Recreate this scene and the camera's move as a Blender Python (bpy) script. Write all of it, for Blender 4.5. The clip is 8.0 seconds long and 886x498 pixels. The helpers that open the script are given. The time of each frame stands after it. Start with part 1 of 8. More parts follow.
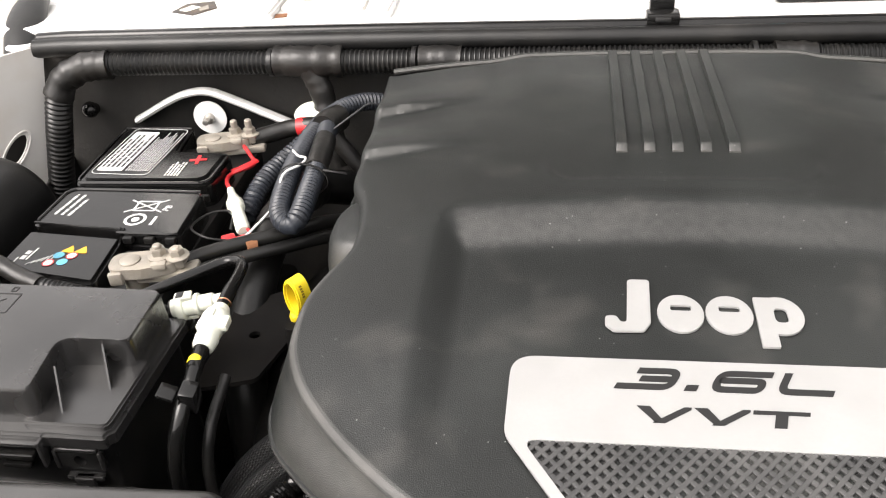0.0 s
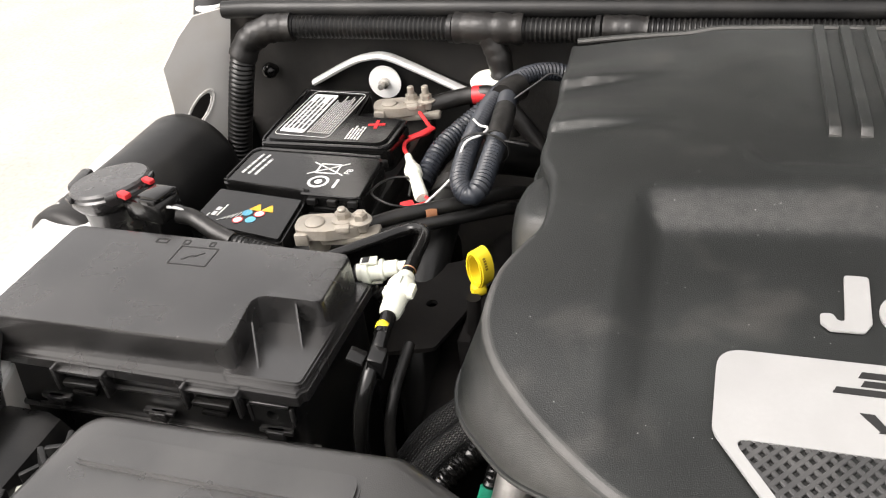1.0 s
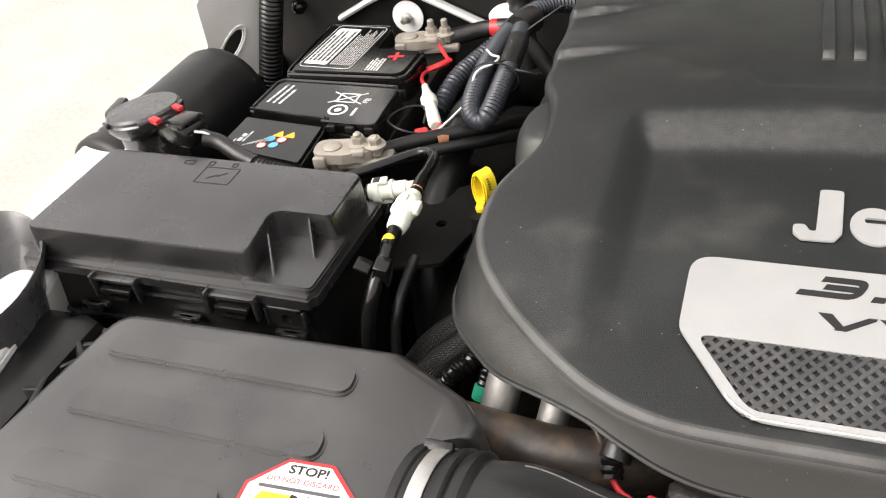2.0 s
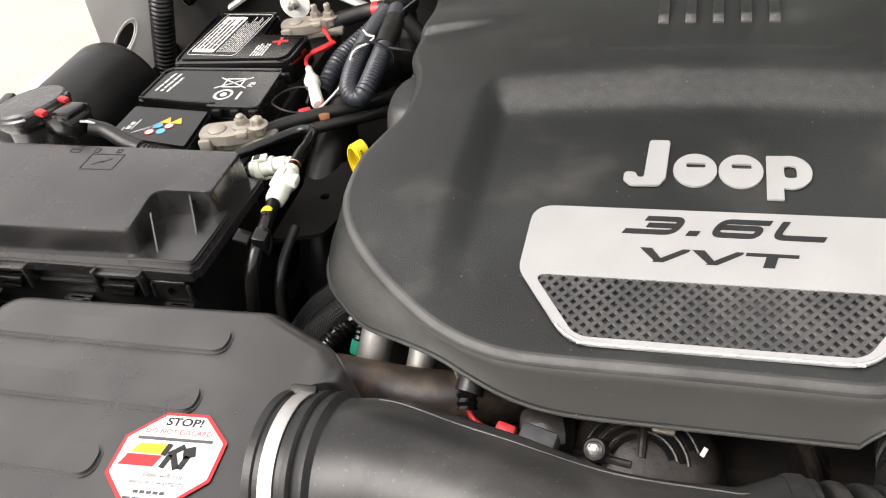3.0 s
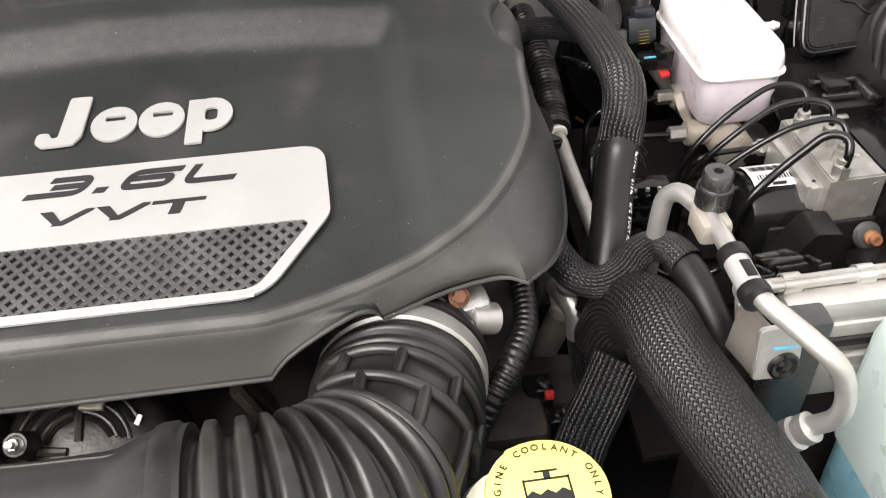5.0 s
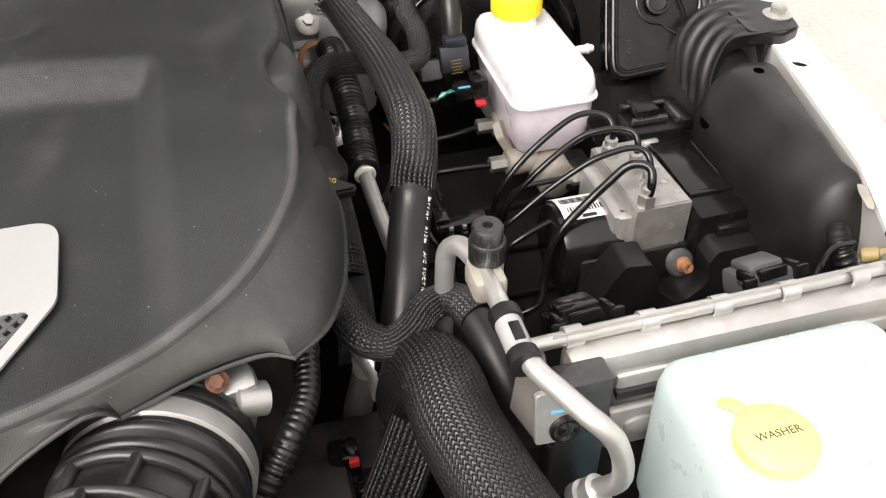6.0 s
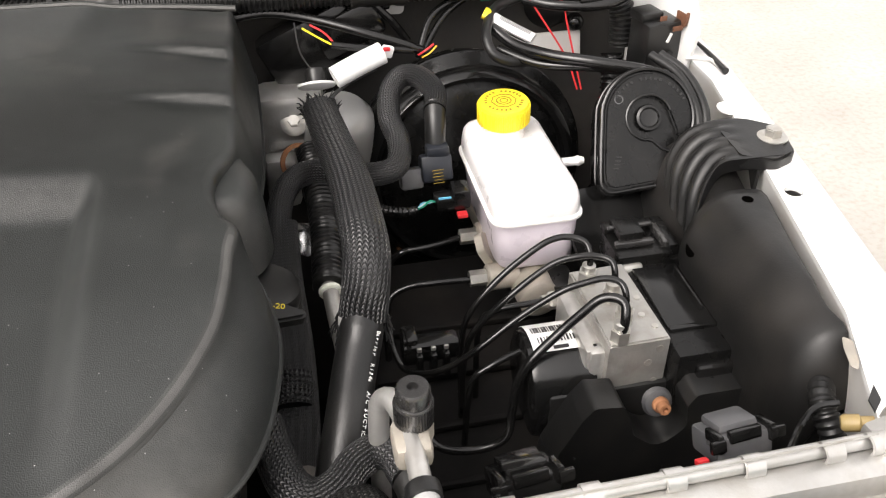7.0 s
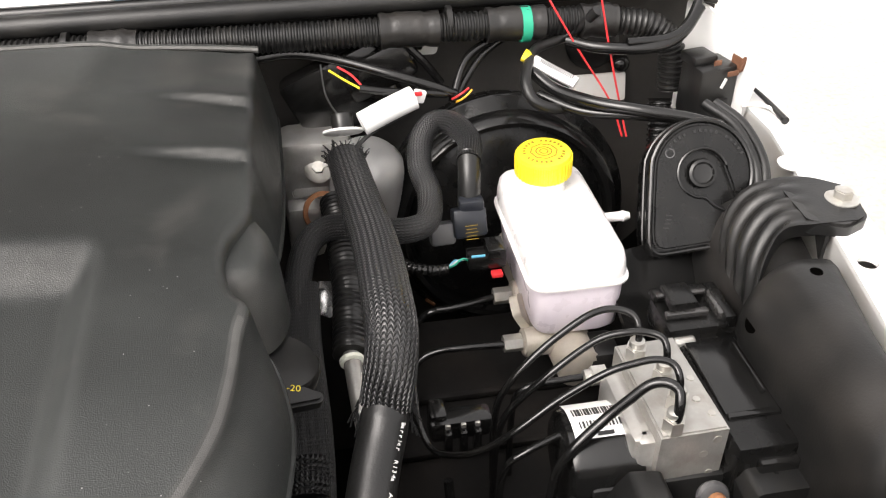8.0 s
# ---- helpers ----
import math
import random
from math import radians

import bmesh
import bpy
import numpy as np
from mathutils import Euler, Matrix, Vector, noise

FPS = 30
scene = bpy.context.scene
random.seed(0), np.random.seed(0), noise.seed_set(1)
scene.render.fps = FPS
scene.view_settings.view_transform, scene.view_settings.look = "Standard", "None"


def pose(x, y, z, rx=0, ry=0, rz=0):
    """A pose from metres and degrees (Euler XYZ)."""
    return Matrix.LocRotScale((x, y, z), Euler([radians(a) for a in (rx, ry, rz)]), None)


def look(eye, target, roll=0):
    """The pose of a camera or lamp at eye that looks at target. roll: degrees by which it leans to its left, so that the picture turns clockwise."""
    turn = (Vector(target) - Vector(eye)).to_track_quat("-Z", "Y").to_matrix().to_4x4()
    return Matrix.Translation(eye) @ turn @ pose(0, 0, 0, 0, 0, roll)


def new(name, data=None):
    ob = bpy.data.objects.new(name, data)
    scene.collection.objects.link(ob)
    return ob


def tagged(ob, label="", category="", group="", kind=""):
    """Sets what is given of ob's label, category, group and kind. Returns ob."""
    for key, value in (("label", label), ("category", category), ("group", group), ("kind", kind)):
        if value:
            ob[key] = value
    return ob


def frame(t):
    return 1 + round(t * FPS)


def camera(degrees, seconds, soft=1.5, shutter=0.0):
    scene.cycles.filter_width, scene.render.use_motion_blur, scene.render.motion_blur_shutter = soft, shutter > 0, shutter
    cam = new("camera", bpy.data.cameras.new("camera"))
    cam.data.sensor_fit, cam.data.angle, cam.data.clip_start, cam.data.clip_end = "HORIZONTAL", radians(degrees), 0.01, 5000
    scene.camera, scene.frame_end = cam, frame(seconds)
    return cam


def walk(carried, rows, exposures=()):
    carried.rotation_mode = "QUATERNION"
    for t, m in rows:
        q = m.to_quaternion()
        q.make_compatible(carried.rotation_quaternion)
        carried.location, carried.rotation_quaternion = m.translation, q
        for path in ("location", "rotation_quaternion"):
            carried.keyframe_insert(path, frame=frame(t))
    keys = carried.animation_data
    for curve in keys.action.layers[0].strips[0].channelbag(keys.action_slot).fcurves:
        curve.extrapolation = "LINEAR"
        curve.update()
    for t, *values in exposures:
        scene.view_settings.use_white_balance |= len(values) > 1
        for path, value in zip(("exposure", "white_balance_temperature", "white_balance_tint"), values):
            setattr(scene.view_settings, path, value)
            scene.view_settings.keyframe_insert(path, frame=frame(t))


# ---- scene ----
cam = camera(54.9, 8.0, soft=1.15)
PATH = [
    (0, (-0.088, -0.401, 1.399), (-0.368, 1.246, 0.3), -4.3),
    (0.5, (-0.123, -0.388, 1.398), (-0.54, 1.22, 0.284), -5.4),
    (1, (-0.137, -0.397, 1.401), (-0.698, 1.148, 0.261), -6.7),
    (1.5, (-0.12, -0.414, 1.398), (-0.773, 1.065, 0.221), -7.9),
    (1.7, (-0.109, -0.421, 1.399), (-0.776, 1.037, 0.203), -8.6),
    (2.8, (-0.033, -0.459, 1.405), (-0.602, 0.996, 0.156), -9.7),
    (3, (-0.022, -0.463, 1.406), (-0.552, 1.001, 0.151), -9.6),
    (3.5, (0.0, -0.471, 1.392), (-0.403, 1.02, 0.122), -8.6),
    (4, (0.049, -0.461, 1.377), (-0.174, 1.049, 0.085), -7.5),
    (4.5, (0.086, -0.455, 1.364), (0.046, 1.059, 0.057), -5.4),
    (5, (0.144, -0.443, 1.352), (0.298, 1.045, 0.024), -2.5),
    (5.2, (0.172, -0.433, 1.347), (0.393, 1.041, 0.014), -2.0),
    (6.3, (0.249, -0.394, 1.352), (0.64, 1.077, 0.053), -0.7),
    (6.5, (0.263, -0.382, 1.356), (0.648, 1.113, 0.085), -0.5),
    (7, (0.303, -0.363, 1.363), (0.615, 1.205, 0.161), -0.5),
    (7.5, (0.327, -0.333, 1.349), (0.588, 1.265, 0.175), -0.4),
    (8, (0.313, -0.293, 1.358), (0.564, 1.31, 0.189), -0.9),
]
EXPOSURE = [(0.0, 1.36), (1.5, 1.16), (3.0, 1.16), (3.5, 1.18), (4.0, 1.34), (5.0, 1.34), (6.5, 1.22), (7.0, 1.22), (8.0, 1.44)]
walk(cam, [(t, look(eye, target, roll)) for t, eye, target, roll in PATH], exposures=[(t, e, 6750, 13) for t, e in EXPOSURE])

# ---- daylight: bright overcast sky with a wide soft sun ----
world = bpy.data.worlds.new("sky")
scene.world = world
world.use_nodes = True
wn = world.node_tree
sky = wn.nodes.new("ShaderNodeTexSky")
sky.sky_type, sky.sun_disc = "NISHITA", False
sky.sun_elevation, sky.sun_rotation = radians(48), radians(228)
sky.air_density, sky.dust_density = 1.6, 8.0
soften = wn.nodes.new("ShaderNodeHueSaturation")
soften.inputs["Saturation"].default_value = 0.12
wn.links.new(sky.outputs[0], soften.inputs["Color"])
cloud = wn.nodes.new("ShaderNodeMix")  # even cloud over the clear sky
cloud.data_type = "RGBA"
cloud.inputs[0].default_value = 0.5
cloud.inputs[7].default_value = (4.8, 4.75, 4.7, 1)
wn.links.new(soften.outputs[0], cloud.inputs[6])
wn.links.new(cloud.outputs[2], wn.nodes["Background"].inputs["Color"])
wn.nodes["Background"].inputs["Strength"].default_value = 0.15
sun = new("sun", bpy.data.lights.new("sun", "SUN"))
sun.data.energy, sun.data.angle, sun.data.color = 0.9, radians(40), (1.0, 0.97, 0.93)
sun.matrix_world = look((0, 0, 4), (0.50, 0.44, 3.255))


# ---- materials ----
def surface(name, col, rough=0.5, metal=0.0, var=0.2, grain=None, dust=None, scale=25.0, specks=0.0, coat=0.0, spec=0.5, alpha=None, bumpy=None, smear=0.0, front=0.0):
    """A procedural material: two scales of colour and roughness variation, leather-like grain (size per metre, strength), dust (colour, amount, scale), white specks."""
    m = bpy.data.materials.new(name)
    m.use_nodes = True
    nt = m.node_tree
    b = nt.nodes["Principled BSDF"]
    N, L = nt.nodes.new, nt.links.new
    tc = N("ShaderNodeTexCoord").outputs["Object"]

    def noise_at(s, detail=4.0):
        n = N("ShaderNodeTexNoise")
        n.inputs["Scale"].default_value, n.inputs["Detail"].default_value = s, detail
        L(tc, n.inputs["Vector"])
        return n.outputs["Fac"]

    def ramp(src, a, bb, ca, cb):
        r = N("ShaderNodeValToRGB")
        r.color_ramp.elements[0].position, r.color_ramp.elements[1].position = a, bb
        r.color_ramp.elements[0].color, r.color_ramp.elements[1].color = (*ca, 1), (*cb, 1)
        L(src, r.inputs[0])
        return r.outputs[0]

    def mix(fac, a, bb):
        x = N("ShaderNodeMix")
        x.data_type = "RGBA"
        L(fac, x.inputs[0])
        for s, v in ((6, a), (7, bb)):
            if isinstance(v, tuple):
                x.inputs[s].default_value = (*v, 1)
            else:
                L(v, x.inputs[s])
        return x.outputs[2]

    big, fine = noise_at(scale), noise_at(scale * 14, 6.0)
    lo, hi = tuple(c * (1 - var) for c in col), tuple(min(1, c * (1 + var)) for c in col)
    colour = ramp(big, 0.3, 0.7, lo, hi)
    colour = mix(ramp(fine, 0.35, 0.75, (0, 0, 0), (0.5, 0.5, 0.5)), colour, tuple(c * (1 - 0.6 * var) for c in col))
    if dust:
        dc, amount, ds = dust
        patch = ramp(noise_at(ds, 8.0), 0.45, 0.75, (0, 0, 0), (amount,) * 3)
        colour = mix(patch, colour, dc)
    if smear:
        wipe = N("ShaderNodeTexNoise")
        wipe.inputs["Scale"].default_value, wipe.inputs["Detail"].default_value, wipe.inputs["Distortion"].default_value = 16.0, 9.0, 0.3
        L(tc, wipe.inputs["Vector"])
        colour = mix(ramp(wipe.outputs["Fac"], 0.56, 0.72, (0, 0, 0), (smear,) * 3), colour, (0.17, 0.158, 0.145))
        colour = mix(ramp(noise_at(420.0, 3.0), 0.62, 0.75, (0, 0, 0), (smear * 0.8,) * 3), colour, (0.15, 0.15, 0.145))
    if front:  # road dust, plus front light put into the colour of grille-side faces
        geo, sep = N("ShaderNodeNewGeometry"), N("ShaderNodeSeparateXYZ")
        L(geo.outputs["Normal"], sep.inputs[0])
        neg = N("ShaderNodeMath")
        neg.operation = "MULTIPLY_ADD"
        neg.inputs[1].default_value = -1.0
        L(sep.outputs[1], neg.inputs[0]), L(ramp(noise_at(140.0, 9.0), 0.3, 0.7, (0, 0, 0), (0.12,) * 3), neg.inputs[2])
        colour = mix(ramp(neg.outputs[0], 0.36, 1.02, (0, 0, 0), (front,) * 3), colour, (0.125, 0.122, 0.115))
    if specks:
        v = N("ShaderNodeTexVoronoi")
        v.inputs["Scale"].default_value = 120.0
        L(tc, v.inputs["Vector"])
        dot = ramp(v.outputs["Distance"], specks * 0.5, specks, (0.9,) * 3, (0, 0, 0))
        gate = ramp(noise_at(30.0, 2.0), 0.36, 0.44, (0,) * 3, (1,) * 3)
        mm = N("ShaderNodeMath")
        mm.operation = "MULTIPLY"
        L(dot, mm.inputs[0]), L(gate, mm.inputs[1])
        colour = mix(mm.outputs[0], colour, (0.55, 0.55, 0.53))
    L(colour, b.inputs["Base Color"])
    L(ramp(noise_at(scale * 2.3), 0.3, 0.7, (max(0.02, rough - 0.05),) * 3, (min(1, rough + 0.05),) * 3), b.inputs["Roughness"])
    b.inputs["Metallic"].default_value = metal
    b.inputs["Specular IOR Level"].default_value = spec
    b.inputs["Coat Weight"].default_value = coat
    height = None
    if grain:
        v = N("ShaderNodeTexVoronoi")
        v.feature = "SMOOTH_F1"
        v.inputs["Scale"].default_value = grain[0]
        L(tc, v.inputs["Vector"])
        height, strength = v.outputs["Distance"], grain[1]
    elif bumpy:
        height, strength = noise_at(bumpy[0], 6.0), bumpy[1]
    if height is not None:
        bump = N("ShaderNodeBump")
        bump.inputs["Strength"].default_value, bump.inputs["Distance"].default_value = strength, 0.0006
        L(height, bump.inputs["Height"])
        L(bump.outputs[0], b.inputs["Normal"])
    if alpha:
        b.inputs["Transmission Weight"].default_value = alpha
    return m


def braid(name, col, around, pitch, depth=1.0, rough=0.55, herring=False):
    """Woven sleeve: two sets of threads that cross, by the tube's own coordinates."""
    m = bpy.data.materials.new(name)
    m.use_nodes = True
    nt = m.node_tree
    b = nt.nodes["Principled BSDF"]
    N, L = nt.nodes.new, nt.links.new
    uv = N("ShaderNodeUVMap")
    sep = N("ShaderNodeSeparateXYZ")
    L(uv.outputs[0], sep.inputs[0])

    def op(kind, a, c=None):
        x = N("ShaderNodeMath")
        x.operation = kind
        for s, v in ((0, a), (1, c)):
            if v is None:
                continue
            if isinstance(v, (int, float)):
                x.inputs[s].default_value = v
            else:
                L(v, x.inputs[s])
        return x.outputs[0]

    u = op("MULTIPLY", sep.outputs[0], around * 2 * math.pi)
    v = op("MULTIPLY", sep.outputs[1], 2 * math.pi / pitch)
    if herring:
        zig = op("ABSOLUTE", op("SINE", op("MULTIPLY", u, 0.5)))
        weave = op("SINE", op("ADD", v, op("MULTIPLY", zig, 5.0)))
        weave = op("ADD", op("MULTIPLY", weave, 0.45), op("SUBTRACT", op("MULTIPLY", zig, 1.3), 0.75))
    else:
        weave = op("MULTIPLY", op("SINE", op("ADD", u, v)), op("SINE", op("SUBTRACT", u, v)))
    r = N("ShaderNodeValToRGB")
    r.color_ramp.elements[0].position, r.color_ramp.elements[1].position = 0.42, 0.95
    r.color_ramp.elements[0].color = (*[c * 0.12 for c in col], 1)
    r.color_ramp.elements[1].color = (*[min(1, c * 3.6) for c in col], 1)
    L(op("ADD", op("MULTIPLY", weave, 0.5), 0.5), r.inputs[0])
    n = N("ShaderNodeTexNoise")
    n.inputs["Scale"].default_value = 60
    x = N("ShaderNodeMix")
    x.data_type, x.blend_type = "RGBA", "MULTIPLY"
    x.inputs[0].default_value = 0.5
    L(r.outputs[0], x.inputs[6]), L(n.outputs["Fac"], x.inputs[7])
    L(x.outputs[2], b.inputs["Base Color"])
    b.inputs["Roughness"].default_value = rough
    bump = N("ShaderNodeBump")
    bump.inputs["Strength"].default_value, bump.inputs["Distance"].default_value = depth, 0.0008
    L(weave, bump.inputs["Height"])
    L(bump.outputs[0], b.inputs["Normal"])
    return m


M = dict(
    crestdull=surface("rubbed_glint_plastic", (0.034, 0.034, 0.0325), 0.44, var=0.35, grain=(1600, 0.42), dust=((0.056, 0.061, 0.058), 0.3, 30), scale=30, smear=0.2),
    crestwornglint=surface("rubbed_pale_glint_plastic", (0.066, 0.065, 0.062), 0.46, var=0.35, grain=(1600, 0.42), dust=((0.08, 0.078, 0.074), 0.4, 40), scale=30, smear=0.2),
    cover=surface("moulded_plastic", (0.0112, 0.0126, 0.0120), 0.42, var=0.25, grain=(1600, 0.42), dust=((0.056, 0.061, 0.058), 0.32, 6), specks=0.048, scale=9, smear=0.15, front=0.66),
    black=surface("black_plastic", (0.0085, 0.0085, 0.0085), 0.32, var=0.25, dust=((0.06, 0.055, 0.048), 0.2, 35), bumpy=(700, 0.2), spec=0.42),
    satin=surface("satin_black_plastic", (0.0175, 0.017, 0.017), 0.25, var=0.15, grain=(1500, 0.10), dust=((0.095, 0.09, 0.086), 0.25, 14), scale=12, spec=1.0),
    lid=surface("aged_black_lid", (0.030, 0.0295, 0.029), 0.31, var=0.15, grain=(1500, 0.10), dust=((0.125, 0.12, 0.114), 0.38, 14), scale=12, spec=1.0, specks=0.028),
    gloss=surface("glossy_black", (0.006, 0.006, 0.006), 0.16, var=0.3, bumpy=(300, 0.1), dust=((0.05, 0.045, 0.04), 0.10, 40), spec=0.45),
    bellowrub=surface("dusty_rubber", (0.0115, 0.0115, 0.011), 0.33, var=0.2, bumpy=(500, 0.2), dust=((0.10, 0.093, 0.085), 0.35, 22), spec=0.5),
    rubber=surface("black_rubber", (0.0085, 0.0085, 0.0085), 0.36, var=0.2, bumpy=(500, 0.3), dust=((0.07, 0.065, 0.058), 0.2, 22), spec=0.4),
    dirty=surface("dirty_black", (0.016, 0.015, 0.014), 0.65, var=0.3, bumpy=(220, 0.5), dust=((0.09, 0.065, 0.045), 0.45, 40)),
    # near-black with little gloss: shade deep in the bay is put into it
    void=surface("deep_shade_black", (0.0085, 0.008, 0.0078), 0.8, var=0.3, bumpy=(150, 0.3), dust=((0.022, 0.018, 0.015), 0.45, 18), spec=0.12),
    felt=surface("firewall_felt", (0.026, 0.0245, 0.023), 0.85, var=0.25, bumpy=(260, 0.6), dust=((0.085, 0.072, 0.06), 0.4, 9), scale=10),
    tape=surface("cloth_tape", (0.011, 0.0105, 0.010), 0.38, var=0.3, bumpy=(85, 1.6), dust=((0.06, 0.052, 0.044), 0.25, 30)),
    bluetube=surface("blue_black_conduit", (0.022, 0.026, 0.034), 0.38, var=0.2, bumpy=(300, 0.2), dust=((0.09, 0.085, 0.08), 0.2, 40)),
    white=surface("white_paint", (0.74, 0.74, 0.725), 0.25, var=0.03, coat=0.4, dust=((0.62, 0.58, 0.52), 0.25, 9), scale=8),
    greypaint=surface("unpolished_white_paint", (0.56, 0.55, 0.53), 0.45, var=0.06, dust=((0.42, 0.36, 0.29), 0.4, 16), scale=10),
    silver=surface("silver_paint", (0.43, 0.43, 0.425), 0.36, 0.3, var=0.05, bumpy=(900, 0.1), dust=((0.38, 0.37, 0.36), 0.2, 40)),
    chrome=surface("bright_silver", (0.82, 0.82, 0.80), 0.25, 0.6, var=0.06, dust=((0.12, 0.11, 0.1), 0.5, 70)),
    alu=surface("cast_aluminium", (0.42, 0.41, 0.39), 0.45, 0.7, var=0.2, bumpy=(350, 0.45), dust=((0.22, 0.19, 0.15), 0.45, 60)),
    alubright=surface("bare_aluminium", (0.58, 0.57, 0.55), 0.36, 0.75, var=0.15, bumpy=(500, 0.3), dust=((0.36, 0.33, 0.28), 0.45, 45)),
    steel=surface("zinc_steel", (0.5, 0.49, 0.46), 0.38, 0.8, var=0.15, bumpy=(400, 0.2), dust=((0.28, 0.22, 0.15), 0.4, 70)),
    lead=surface("weathered_lead", (0.36, 0.33, 0.285), 0.5, 0.35, var=0.25, bumpy=(260, 0.7), dust=((0.42, 0.37, 0.30), 0.6, 80)),
    rust=surface("rusty_steel", (0.30, 0.13, 0.06), 0.75, 0.2, var=0.35, bumpy=(350, 0.8), dust=((0.42, 0.2, 0.09), 0.6, 120)),
    brown=surface("muddy_hose", (0.030, 0.023, 0.019), 0.5, var=0.35, bumpy=(180, 0.6), dust=((0.20, 0.135, 0.08), 0.5, 60)),
    yellow=surface("yellow_plastic", (0.86, 0.66, 0.03), 0.35, var=0.08, bumpy=(400, 0.1)),
    paleyellow=surface("bleached_yellow_plastic", (0.88, 0.78, 0.22), 0.4, var=0.06, bumpy=(300, 0.1)),
    natural=surface("milky_plastic", (0.78, 0.765, 0.76), 0.3, var=0.04, dust=((0.62, 0.58, 0.55), 0.2, 25)),
    pinkish=surface("milky_plastic_with_fluid", (0.76, 0.69, 0.75), 0.3, var=0.05),
    bluefluid=surface("blue_fluid_in_milky_tank", (0.24, 0.50, 0.60), 0.3, var=0.15, alpha=0.05),
    tank=surface("pale_green_milky_tank", (0.52, 0.62, 0.60), 0.3, var=0.06, alpha=0.1, bumpy=(160, 0.3)),
    cream=surface("cream_plastic", (0.78, 0.80, 0.70), 0.4, var=0.06, bumpy=(300, 0.2), dust=((0.5, 0.45, 0.36), 0.3, 90)),
    red=surface("red_plastic", (0.62, 0.03, 0.035), 0.4, var=0.12),
    darkgrey=surface("dark_grey_plastic", (0.05, 0.051, 0.055), 0.45, var=0.15, dust=((0.18, 0.17, 0.155), 0.35, 60)),
    greyclip=surface("grey_connector_plastic", (0.075, 0.075, 0.079), 0.42, var=0.15, dust=((0.2, 0.19, 0.178), 0.3, 60)),
    green=surface("green_tape", (0.01, 0.30, 0.18), 0.5, var=0.15),
    blue=surface("blue_print", (0.12, 0.42, 0.62), 0.5, var=0.05),
    paper=surface("white_label", (0.80, 0.80, 0.79), 0.45, var=0.04, dust=((0.6, 0.58, 0.55), 0.3, 70)),
    ink=surface("black_print", (0.015, 0.015, 0.015), 0.5, var=0.1),
    print=surface("white_print", (0.66, 0.66, 0.65), 0.5, var=0.15),
    orange=surface("orange_print", (0.80, 0.42, 0.03), 0.5, var=0.08),
    foil=surface("heat_shield_foil", (0.7, 0.7, 0.7), 0.28, 0.9, var=0.1, bumpy=(60, 1.0)),
    concrete=surface("concrete", (0.43, 0.412, 0.378), 0.85, var=0.12, bumpy=(90, 0.8), dust=((0.30, 0.26, 0.20), 0.5, 55), scale=3),
    mesh=surface("grille_plastic", (0.05, 0.05, 0.05), 0.5, var=0.15, dust=((0.16, 0.155, 0.15), 0.4, 30)),
    capmark=surface("moulded_cap_print", (0.22, 0.14, 0.01), 0.5, var=0.1),
    tubeseam=surface("light_moulding_seam", (0.13, 0.128, 0.122), 0.5, var=0.5),
    greysatin=surface("smooth_grey_plastic", (0.055, 0.055, 0.056), 0.28, var=0.15, dust=((0.14, 0.135, 0.13), 0.3, 20)),
    grimy=surface("oily_black_casting", (0.017, 0.0145, 0.013), 0.36, var=0.35, bumpy=(240, 0.7), dust=((0.085, 0.062, 0.048), 0.55, 45)),
    dustytube=surface("dusty_satin_plastic", (0.0155, 0.0153, 0.015), 0.34, var=0.2, bumpy=(900, 0.06), dust=((0.10, 0.097, 0.09), 0.38, 11), specks=0.026, smear=0.22, scale=12, spec=0.45),
    jet=surface("jet_black_plastic", (0.0045, 0.0045, 0.0045), 0.27, var=0.3, bumpy=(300, 0.12), dust=((0.05, 0.046, 0.04), 0.10, 40), spec=0.3),
    darkrust=surface("dark_rusty_steel", (0.13, 0.055, 0.03), 0.7, 0.2, var=0.35, bumpy=(350, 0.8), dust=((0.22, 0.10, 0.05), 0.5, 120)),
    navy=surface("navy_black_plastic", (0.010, 0.012, 0.017), 0.38, var=0.2, dust=((0.05, 0.05, 0.05), 0.15, 60)),
    dull=surface("dull_black_plastic", (0.0085, 0.0083, 0.0080), 0.42, var=0.2, bumpy=(600, 0.2), dust=((0.055, 0.048, 0.042), 0.28, 16), spec=0.35),
    castgrey=surface("dull_grey_casting", (0.15, 0.14, 0.125), 0.6, 0.2, var=0.25, bumpy=(240, 0.6), dust=((0.10, 0.075, 0.055), 0.5, 40)),
    hole=surface("dark_hole", (0.0012, 0.0011, 0.001), 0.9, var=0.1, spec=0.0),
    copper=surface("bare_copper", (0.62, 0.30, 0.17), 0.4, 0.8, var=0.2),
    ochre=surface("dull_ochre_plastic", (0.30, 0.22, 0.09), 0.5, var=0.2, bumpy=(300, 0.3), dust=((0.22, 0.17, 0.11), 0.5, 90)),
    sleeve=braid("woven_sleeve", (0.0120, 0.0120, 0.0125), 26, 0.0033, 1.0, 0.30, herring=True),
    herring=braid("herringbone_sleeve", (0.0130, 0.0126, 0.0122), 46, 0.0030, 1.0, 0.30, herring=True),
)


# ---- mesh helpers ----
def bm_join(*bms):
    out = bmesh.new()
    for b in bms:
        me = bpy.data.meshes.new("tmp")
        b.to_mesh(me)
        b.free()
        out.from_mesh(me)
        bpy.data.meshes.remove(me)
    return out


def moved(bm, m):
    bmesh.ops.transform(bm, matrix=m, verts=bm.verts)
    return bm


def smooth_by_angle(me, deg=38):
    for p in me.polygons:
        p.use_smooth = True
    me.set_sharp_from_angle(angle=radians(deg))


